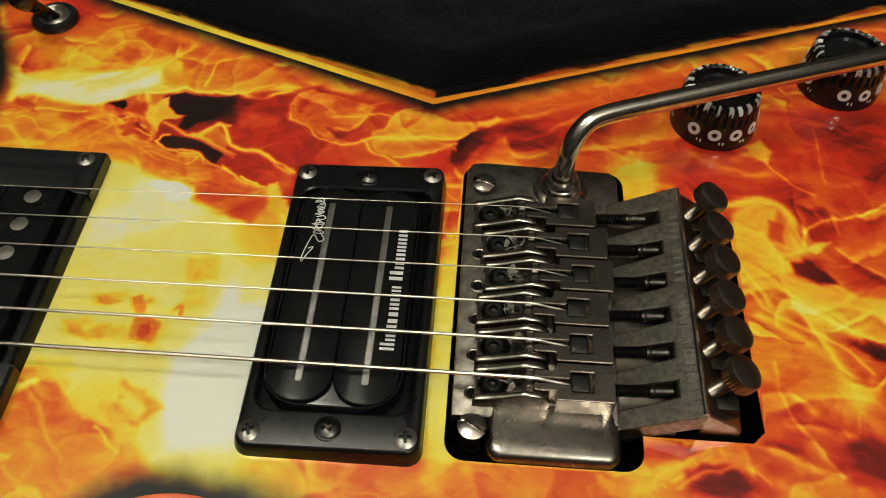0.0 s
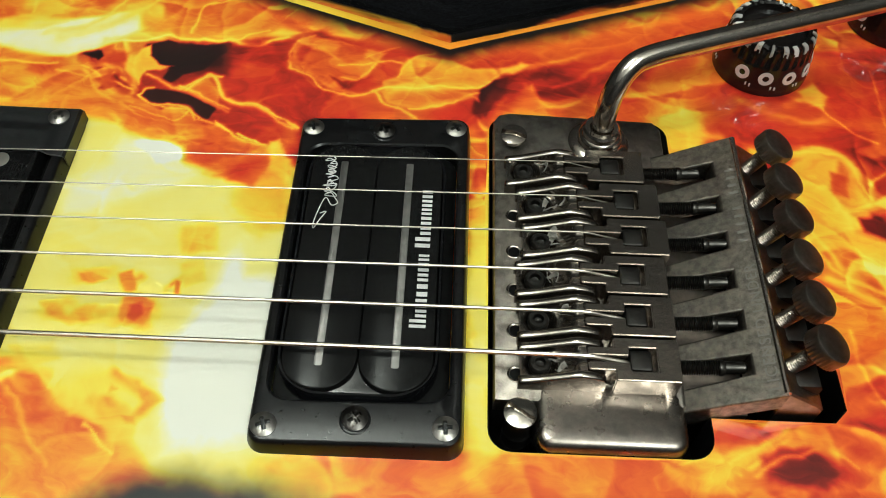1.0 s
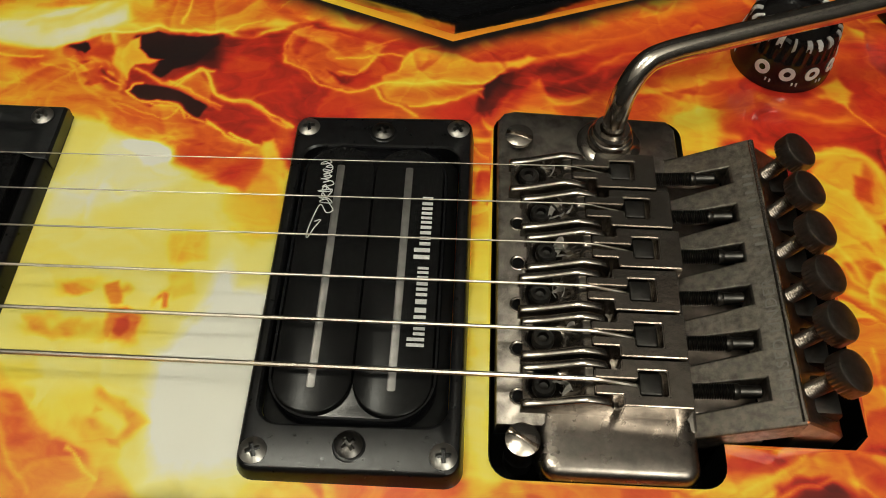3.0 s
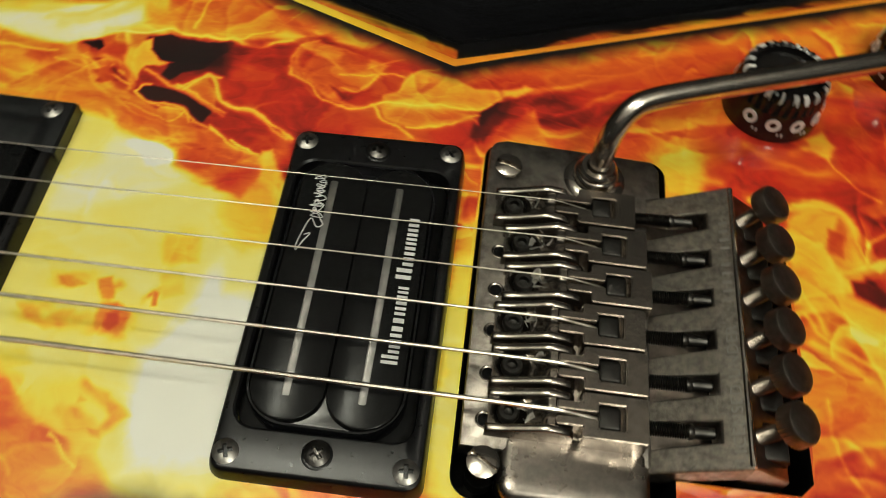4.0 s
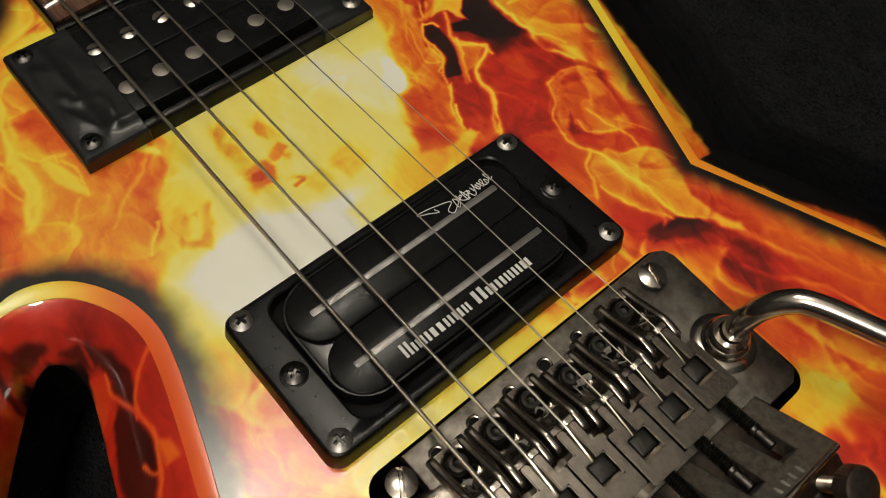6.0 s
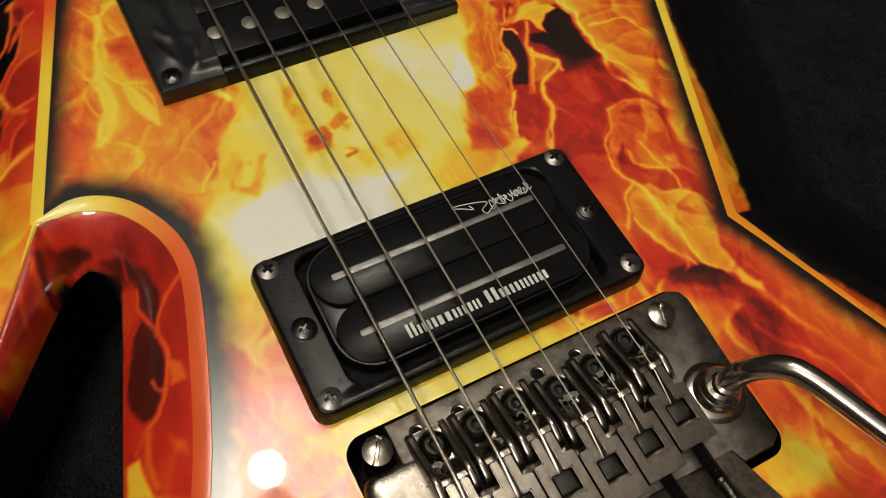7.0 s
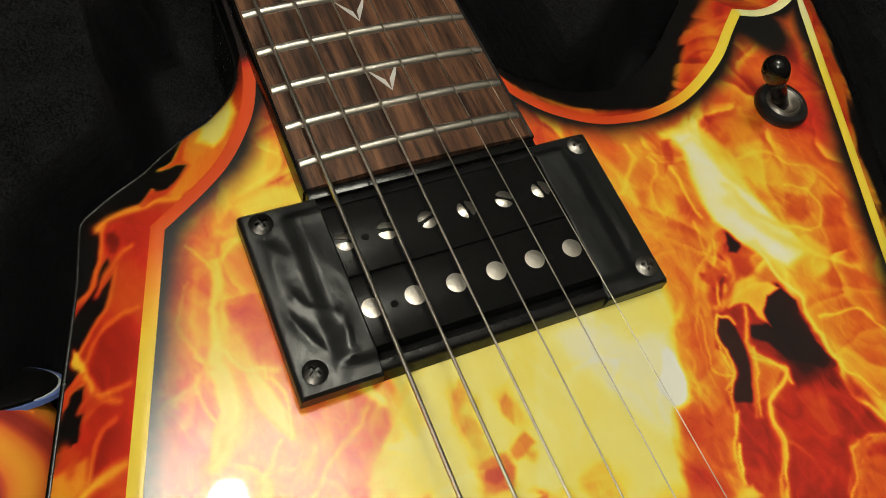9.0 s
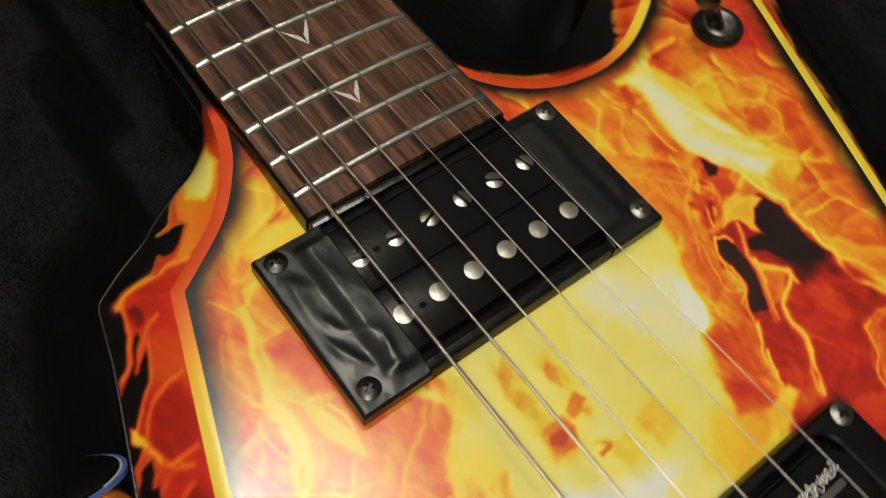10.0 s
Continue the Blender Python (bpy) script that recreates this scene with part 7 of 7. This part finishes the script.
# ---- strings ----
def strings():
    gauges = (0.000125, 0.00016, 0.00021, 0.00032, 0.00044, 0.00056)
    for i, r in enumerate(gauges):
        xs, yb = SADDLE_X[i], SADDLE_Y[i]
        # from the far end over the frets to the crest of the saddle
        a, mid, b = Vector((-0.60, 0.0184 - 0.00740 * i, 0.0082)), Vector((-0.175, 0.0239 - 0.00968 * i, 0.0076)), Vector((xs, yb, 0.0094))
        bm = bmesh.new()
        tail = [b + Vector((0.0025, 0, -0.0003)), b + Vector((0.0055, 0, -0.0012)), b + Vector((0.0085, 0, -0.0020)), b + Vector((0.0105, 0, -0.0028))]
        if i < 3:
            tube(bm, [a, mid] + [mid.lerp(b, t) for t in np.linspace(0.1, 1, 10)] + tail, r, 8)
            part("string", bm, STEEL, guitar, "plain steel string")
            continue
        # wound strings: the wrap as a row of fine ridges
        pitch = 0.00034 + 0.00016 * (i - 3)
        start = a.lerp(mid, 0.80)
        n, m = int((mid - start).length / pitch * 3), int((b - mid).length / pitch * 3)
        wrap = [start.lerp(mid, k / n) for k in range(n)] + [mid.lerp(b, k / m) for k in range(m)]
        extra = smooth_path([wrap[-1] + (wrap[-1] - wrap[-2])] + tail, 10)
        radii = [r * (1.0, 0.90, 0.97)[k % 3] for k in range(len(wrap))] + [0.95 * r] * len(extra)
        tube(bm, wrap + extra, r, 8, radii)
        tube(bm, [a, start], r, 8)
        part("string", bm, NICKEL_WRAP, guitar, "wound nickel string")


SADDLE_Y = [0.0278 - 0.01058 * i for i in range(6)]
SADDLE_X = [0.0432, 0.0458, 0.0468, 0.0452, 0.0456, 0.0456]
strings()


# ---- tremolo bridge ----
def place(ob, x, y, z=0.0):
    ob.location = (x, y, z)
    return ob


def saddle_meshes():
    """The pieces of one saddle round its crest, as meshes to be shared."""
    bm = bmesh.new()
    crest = smooth_path([(-0.0128, 0, 0.0046), (-0.0124, 0, 0.0055), (-0.0090, 0, 0.0063), (-0.0040, 0, 0.0079), (-0.0008, 0, 0.0089), (0.0010, 0, 0.0089), (0.0040, 0, 0.0081), (0.0052, 0, 0.0066)], 5)
    for s in (-1, 1):
        # round-topped rails that rise to the crest and fall behind it
        y, w = s * 0.0039, 0.00092
        loft(bm, [[(p[0], y - w, 0.0020)] + [(p[0], y - w * math.cos(math.pi * k / 10), p[2] - 0.00045 + 0.00045 * math.sin(math.pi * k / 10)) for k in range(11)] + [(p[0], y + w, 0.0020)] for p in crest])

    def bowl(x, y):
        # a ramp up to the crest with a round bowl for the bolt
        ramp = 0.0052 + 0.0030 * float(smoothstep(-0.0040, 0.0002, np.float64(x)))
        r = math.hypot(x + 0.0078, 0.95 * y)
        if x < -0.0118:
            return 0.0054
        return min(ramp, 0.0030 + 0.0030 * (r / 0.0040) ** 3) - 0.00025 * math.exp(-((y / 0.0007) ** 2)) * (x > -0.003)
    relief(bm, -0.0124, 0.0012, -0.0031, 0.0031, 34, 18, bowl, 0.0020)
    front = bm
    bm = bmesh.new()
    low, top = 0.0040, 0.0087
    stepped(bm, (0.0014, 0.0068, 0.0100, 0.0157, 0.0204), (-0.0050, -0.0027, -0.00075, 0.00075, 0.0027, 0.0050),
            ((None, top, low, top, None), (top, top, low, top, top), (top, low, low, low, top), (top, top, top, top, top)), 0.0022, 0.00028)
    block = bm
    bm = bmesh.new()
    prism(bm, rounded(0.0101, 0.0147, -0.0024, 0.0024, 0.0005, 2), 0.0040, 0.0084, 0.0005)
    insert = bm
    bm = bmesh.new()
    lathe(bm, [(0.0023, 0.0030), (0.0024, 0.0052), (0.0020, 0.0057), (0.0012, 0.0057), (0.0010, 0.0045), (0.0003, 0.0043)], 18, Matrix.Translation((-0.0082, 0, 0)))
    bolt = bm
    bm = bmesh.new()
    profile, z = [], 0.0
    while z < 0.0085:
        profile += [(0.00165, z), (0.00135, z + 0.00025)]
        z += 0.0005
    profile += [(0.00170, z), (0.00165, z + 0.0008), (0.00135, z + 0.0012), (0.0013, z + 0.0052), (0.0009, z + 0.0056)]
    lathe(bm, profile, 18, Matrix.Translation((0.0204, 0, 0.0058)) @ Matrix.Rotation(radians(90 - 5), 4, "Y"))
    rod = bm
    out = []
    for name, bm, mat, label in (("saddle", front, SMOKE, "smoked nickel string saddle fork"), ("clamp_block", block, SMOKE, "smoked nickel clamp block"),
                                 ("string_insert", insert, OXIDE, "black steel string insert"), ("saddle_bolt", bolt, OXIDE, "black hex bolt"),
                                 ("clamp_screw", rod, BLACK_STEEL, "long black threaded clamp screw")):
        bmesh.ops.recalc_face_normals(bm, faces=bm.faces)
        data = bpy.data.meshes.new(name)
        bm.to_mesh(data)
        bm.free()
        data.materials.append(mat)
        data.shade_smooth()
        data.set_sharp_from_angle(angle=radians(35))
        out.append((name, data, label))
    return out


def bridge():
    plate = [(28.0, -32.6), (67.4, -32.6), (68.0, -32.0), (68.0, 36.5), (71.4, 37.6), (71.4, 46.5), (69.6, 49.2), (32.0, 50.5), (29.2, 49.6), (27.8, 47.2)]
    plate = [(x * MM, y * MM) for x, y in plate]
    bm = bmesh.new()
    prism(bm, plate, -0.0022, 0.0025, 0.0007)
    base = part("tremolo_bridge", bm, PLATE, guitar, "smoked nickel locking tremolo bridge, worn and dusty")
    # the wing is rolled down towards its outer edge, with rounded corners
    bm = bmesh.new()
    loft(bm, [lift(rounded(0.0362 + d, 0.0680 - d, -0.0426 + d, -0.0286, 0.0034 - 0.6 * d, 8), z) for d, z in
              ((0.0, -0.0022), (0.0, 0.0003), (0.0002, 0.0012), (0.0006, 0.0019), (0.0012, 0.0024), (0.0022, 0.0027), (0.0040, 0.0028))])
    part("side_wing", bm, WING, base, "polished wing of the bridge, specked with dust")
    for name, data, label in saddle_meshes():
        for x, y in zip(SADDLE_X, SADDLE_Y):
            ob = new(name, data)
            ob.parent = base
            ob.location = (x, y, 0)
            tagged(ob, label=label)
    hole = bore = None
    for y in SADDLE_Y:
        m = pose(0.0326, y - 0.0014, 0.0025)
        if hole is None:
            bm = bmesh.new()
            lathe(bm, [(0.0019, -0.001), (0.0019, 0.0001), (0.0017, 0.0002), (0.0014, 0.00005), (0.0013, -0.0006)], 24)
            hole = part("bolt_hole", bm, SMOKE, base, "empty bolt hole with a bright rim")
            # a black disc flush with the plate stands for the hole's shade
            bm = bmesh.new()
            lathe(bm, [(0.00135, -0.0004), (0.00135, 0.00003), (0.0002, 0.00003)], 20)
            bore = part("hole_shade", bm, CAVITY, base, "black disc for the shade in the bolt hole")
            hole.matrix_basis = bore.matrix_basis = m
        else:
            again(hole, m)
            again(bore, m)
    # curls of metal and fluff that gathered among the saddles
    rng = random.Random(12)
    for k in (0, 1, 1, 2, 2, 3, 3, 4, 5, 5):
        bm = bmesh.new()
        cx, cy = SADDLE_X[k] + rng.uniform(-0.0052, -0.0020), SADDLE_Y[k] + rng.uniform(-0.0020, 0.0022)
        turn, wide = rng.uniform(0, 6.3), rng.uniform(0.0005, 0.0011)
        loops = []
        for i in range(13):
            a = turn + 0.42 * i
            r = 0.0004 + 0.00011 * i
            x, y, z = cx + r * math.cos(a), cy + r * math.sin(a), 0.0060 + 0.0012 * math.sin(0.8 * i + turn)
            loops.append([(x, y, z - 0.0004), (x + 0.00012, y, z - 0.0004), (x + wide * math.cos(a + 1), y + wide * math.sin(a + 1), z + 0.0005), (x + wide * math.cos(a + 1) - 0.0001, y + wide * math.sin(a + 1), z + 0.0005)])
        loft(bm, loops)
        part("metal_shaving", bm, SHAVING, base, "crumpled grey shaving", smooth=False)
    # rising tail plate with six slots
    ya, yb = -0.0333, 0.0368
    bm = bmesh.new()
    comb = [(0.0665, ya), (0.0860, ya), (0.0860, yb), (0.0665, yb)]
    for y in SADDLE_Y:
        comb += [(0.0665, y + 0.0031), (0.0806, y + 0.0023), (0.0806, y - 0.0021), (0.0665, y - 0.0031)]
    prism(bm, comb, -0.0060, 0.0, 0.0005)
    for v in bm.verts:
        v.co.z += 0.0015 + 0.522 * (v.co.x - 0.0668)
    part("tail_plate", bm, DUSTY, base, "dusty grey slotted tail plate", smooth=False)
    # brighter metal on the worn edge, also standing for the light its rounding catches
    bm = bmesh.new()
    tube(bm, [(0.0858, y, 0.01085 + 0.00005 * math.sin(900 * y)) for y in np.linspace(ya + 0.0006, yb - 0.0006, 24)], 0.00075, 14)
    part("worn_edge", bm, CHROME, base, "worn rear edge in brighter metal, for the highlight along it")
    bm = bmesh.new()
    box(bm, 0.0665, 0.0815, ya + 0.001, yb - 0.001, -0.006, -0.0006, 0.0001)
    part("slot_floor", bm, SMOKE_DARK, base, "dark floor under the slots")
    bm = bmesh.new()
    extrude_profile(bm, [(0.0862, -0.0075), (0.0960, -0.0075), (0.0960, 0.0030), (0.0945, 0.0048), (0.0868, 0.0100), (0.0862, 0.0096)], ya + 0.001, yb - 0.001, 0.0004)
    part("tuner_block", bm, SMOKE_DARK, base, "dark tuner block")
    # fine tuners
    tooth = lambda k, i: (0.00016 if i % 2 else -0.00010) if 1 <= k <= 2 else 0.0
    axis = Matrix.Rotation(radians(27), 4, "Y")
    head = shaft = finger = None
    for k in range(6):
        m = pose(0.0918, 0.0284 - 0.01070 * k, 0.0146) @ axis
        if head is None:
            bm = bmesh.new()
            lathe(bm, [(0.0030, 0.0), (0.0044, 0.0005), (0.0044, 0.0034), (0.0042, 0.0039), (0.0036, 0.0041), (0.0010, 0.0041)], 64, None, tooth)
            head = part("fine_tuner", bm, SMOKE_DARK, base, "knurled dark nickel fine tuner")
            head.matrix_basis = m
            bm = bmesh.new()
            prof, z = [], -0.0065
            while z < 0.0:
                prof += [(0.00175, z), (0.00145, z + 0.00028)]
                z += 0.00056
            lathe(bm, prof, 16)
            shaft = part("tuner_thread", bm, SMOKE_DARK, base, "threaded tuner stem")
            shaft.matrix_basis = m
            bm = bmesh.new()
            box(bm, 0.0, 0.0075, -0.0042, 0.0042, -0.006, 0.0, 0.0008)
            finger = part("tuner_finger", bm, BLACK_STEEL, base, "dark tuner finger")
            finger.matrix_basis = pose(0.0872, 0.0281 - 0.01070 * k, 0.0082)
        else:
            again(head, m @ pose(0, 0, 0.0002 * (k % 3), 0, 0, 13 * k))
            again(shaft, m)
            again(finger, pose(0.0872, 0.0281 - 0.01070 * k, 0.0082))
    # pivot studs
    for x, y, z, turn in ((0.0331, -0.0366, 0.0056, -32), (0.0328, 0.0405, 0.0048, -16)):
        bm = head_disc(0.0034, slot_height(0.0034, 0.00055 if y > 0 else 0.00042, 0.0006, 0.0010), 12, 48, 0.0012)
        ob = part("pivot_stud", bm, CHROME, base, "slotted steel pivot stud")
        ob.matrix_basis = pose(x, y, z, 0, 0, turn)
        bm = bmesh.new()
        lathe(bm, [(0.0031, -0.012), (0.0031, -0.0076), (0.0026, -0.0070), (0.0024, -0.0012)], 28)
        again_ob = part("stud_stem", bm, OXIDE, base, "dark stud stem")
        again_ob.matrix_basis = pose(x, y, z)
    # engraving: readable words, then plain bars
    text = bpy.data.curves.new("engraving", "FONT")
    text.body, text.size, text.extrude, text.space_character = "LICENSED UNDER", 0.0034, 0.00003, 1.15
    tmp = new("engraving", text)
    data = bpy.data.meshes.new_from_object(tmp.evaluated_get(bpy.context.evaluated_depsgraph_get()))
    bpy.data.objects.remove(tmp)
    ob = hang("engraving", data, ENGRAVED, base, "faint engraved lettering", smooth=False)
    slope = math.atan2(0.0110 - 0.0089, 0.0850 - 0.0808)
    ob.matrix_basis = Matrix.Translation((0.0847, -0.0318, 0.01092)) @ Matrix.Rotation(-slope, 4, "Y") @ Matrix.Rotation(radians(90), 4, "Z")
    y, bar = 0.0052, None
    for k in range(10):
        if k != 5:
            m = Matrix.Translation((0.0843, y, 0.01073)) @ Matrix.Rotation(-slope, 4, "Y")
            if bar is None:
                bm = bmesh.new()
                box(bm, -0.0017, 0.0003, 0, 0.0007, 0, 0.00005, 0.00001)
                bar = part("engraved_bar", bm, ENGRAVED, base, "faint engraved bar", smooth=False)
                bar.matrix_basis = m
            else:
                again(bar, m)
        y += 0.0023


bridge()


def tremolo_arm():
    bm = bmesh.new()
    tube(bm, smooth_path([(0.0550, 0.0415, 0.004), (0.0551, 0.0418, 0.0125), (0.0562, 0.0437, 0.0182), (0.0592, 0.0470, 0.0222), (0.0640, 0.0500, 0.0237), (0.0780, 0.0555, 0.0241), (0.1040, 0.0652, 0.0243), (0.1300, 0.0750, 0.0245), (0.1700, 0.0905, 0.0245)], 8), 0.00280, 28)
    arm = part("tremolo_arm", bm, CHROME, guitar, "bent polished steel tremolo arm")
    bm = bmesh.new()
    lathe(bm, [(0.0078, 0.0016), (0.0078, 0.0026), (0.0068, 0.0034), (0.0056, 0.0036), (0.0056, 0.0050), (0.0053, 0.0056), (0.0047, 0.0060), (0.0047, 0.0074), (0.0042, 0.0080), (0.0030, 0.0080), (0.0026, 0.0068)], 40, Matrix.Translation((0.0548, 0.0412, 0)))
    part("arm_collar", bm, CHROME, arm, "stepped steel collar")


tremolo_arm()


def control_knob(x, y, turn):
    bm = bmesh.new()
    prof = [(0.0131, 0.0), (0.0131, 0.0022), (0.0128, 0.0030), (0.0121, 0.0080), (0.0119, 0.0088), (0.0117, 0.0091), (0.0113, 0.0128), (0.0108, 0.0140), (0.0098, 0.0144), (0.0090, 0.0140), (0.0086, 0.0122), (0.0040, 0.0118)]
    tooth = lambda k, i: (0.00022 if i % 4 < 2 else -0.00022) if 5 <= k <= 8 else 0.0
    lathe(bm, prof, 120, None, tooth)
    knob = part("control_knob", bm, KNOB, guitar, "black knurled control knob with white marks")
    knob.matrix_basis = pose(x, y, 0.0002, 0, 0, turn)
    mark = None
    for k in range(11):
        a = radians(-150 + 30 * k)
        m = Matrix.Rotation(a, 4, "Z") @ Matrix.Translation((0.01250, 0, 0.0056)) @ Matrix.Rotation(radians(84), 4, "Y")
        if mark is None:
            bm = bmesh.new()
            ring = [[(r * math.cos(math.tau * i / 20), r * math.sin(math.tau * i / 20), h) for i in range(20)] for r, h in ((0.0009, -0.0001), (0.0009, 0.0001), (0.0020, 0.0001), (0.0020, -0.0001))]
            loft(bm, ring, False, False)
            mark = part("number_mark", bm, WHITE_INK, knob, "white round mark")
            mark.matrix_basis = m
        else:
            again(mark, m)
        m2 = Matrix.Rotation(a + 0.16, 4, "Z") @ Matrix.Translation((0.01292, 0, 0.0024))
        bm = bmesh.new()
        box(bm, -0.0001, 0.0001, -0.0002, 0.0002, -0.0009, 0.0009, 0.00003)
        box(bm, -0.0001, 0.0001, 0.0009, 0.0013, -0.0006, 0.0009, 0.00003)
        ob = part("tick_mark", bm, WHITE_INK, knob, "white tick", smooth=False)
        ob.matrix_basis = m2
    rng = random.Random(int(1000 * x))
    for k in range(20):
        a = math.tau * (k + rng.uniform(-0.2, 0.2)) / 20
        bm = bmesh.new()
        w, inner = rng.uniform(0.0003, 0.0010), rng.uniform(0.0086, 0.0100)
        loft(bm, [[(r, s * w * r / 0.011, z) for r, z in ((inner, 0.01455), (0.0106, 0.01440), (0.0112, 0.0138), (0.0115, rng.uniform(0.0118, 0.0132)), (0.0110, 0.0120), (0.0098, 0.0135))] for s in (-1, 1)])
        ob = part("paint_streak", bm, GREY_INK if k % 3 else WHITE_INK, knob, "worn white paint streak")
        ob.matrix_basis = Matrix.Rotation(a, 4, "Z")


control_knob(0.1032, 0.0760, 20)
control_knob(0.1462, 0.0972, 50)


def toggle_switch():
    base = Vector((-0.1180, 0.1085, 0.0))
    bm = bmesh.new()
    lathe(bm, [(0.0074, 0.0), (0.0078, 0.0008), (0.0078, 0.0018), (0.0071, 0.0028), (0.0058, 0.0030), (0.0052, 0.0026), (0.0052, 0.0010)], 40, Matrix.Translation(base))
    washer = part("toggle_switch", bm, RUBBER, guitar, "three-way toggle switch with black tip and washer")
    bm = bmesh.new()
    lathe(bm, [(0.0053, 0.0010), (0.0053, 0.0026), (0.0048, 0.0032), (0.0044, 0.0027), (0.0040, 0.0034), (0.0036, 0.0028), (0.0030, 0.0020), (0.0012, 0.0016)], 40, Matrix.Translation(base))
    part("switch_nut", bm, POLE, washer, "grooved steel nut")
    tip = Vector((-0.1200, 0.0978, 0.0166))
    d = (tip - base - Vector((0, 0, 0.001))).normalized()
    m = Matrix.Translation(base + Vector((0, 0, 0.001))) @ d.to_track_quat("Z", "Y").to_matrix().to_4x4()
    length = (tip - base).length
    bm = bmesh.new()
    lathe(bm, [(0.0023, 0.001), (0.0022, length * 0.6), (0.0024, length * 0.68), (0.0031, length * 0.77), (0.0036, length * 0.9), (0.0037, length), (0.0033, length * 1.09), (0.0022, length * 1.16), (0.0007, length * 1.19)], 28, m)
    part("switch_tip", bm, KNOB, washer, "glossy black lever tip")


toggle_switch()
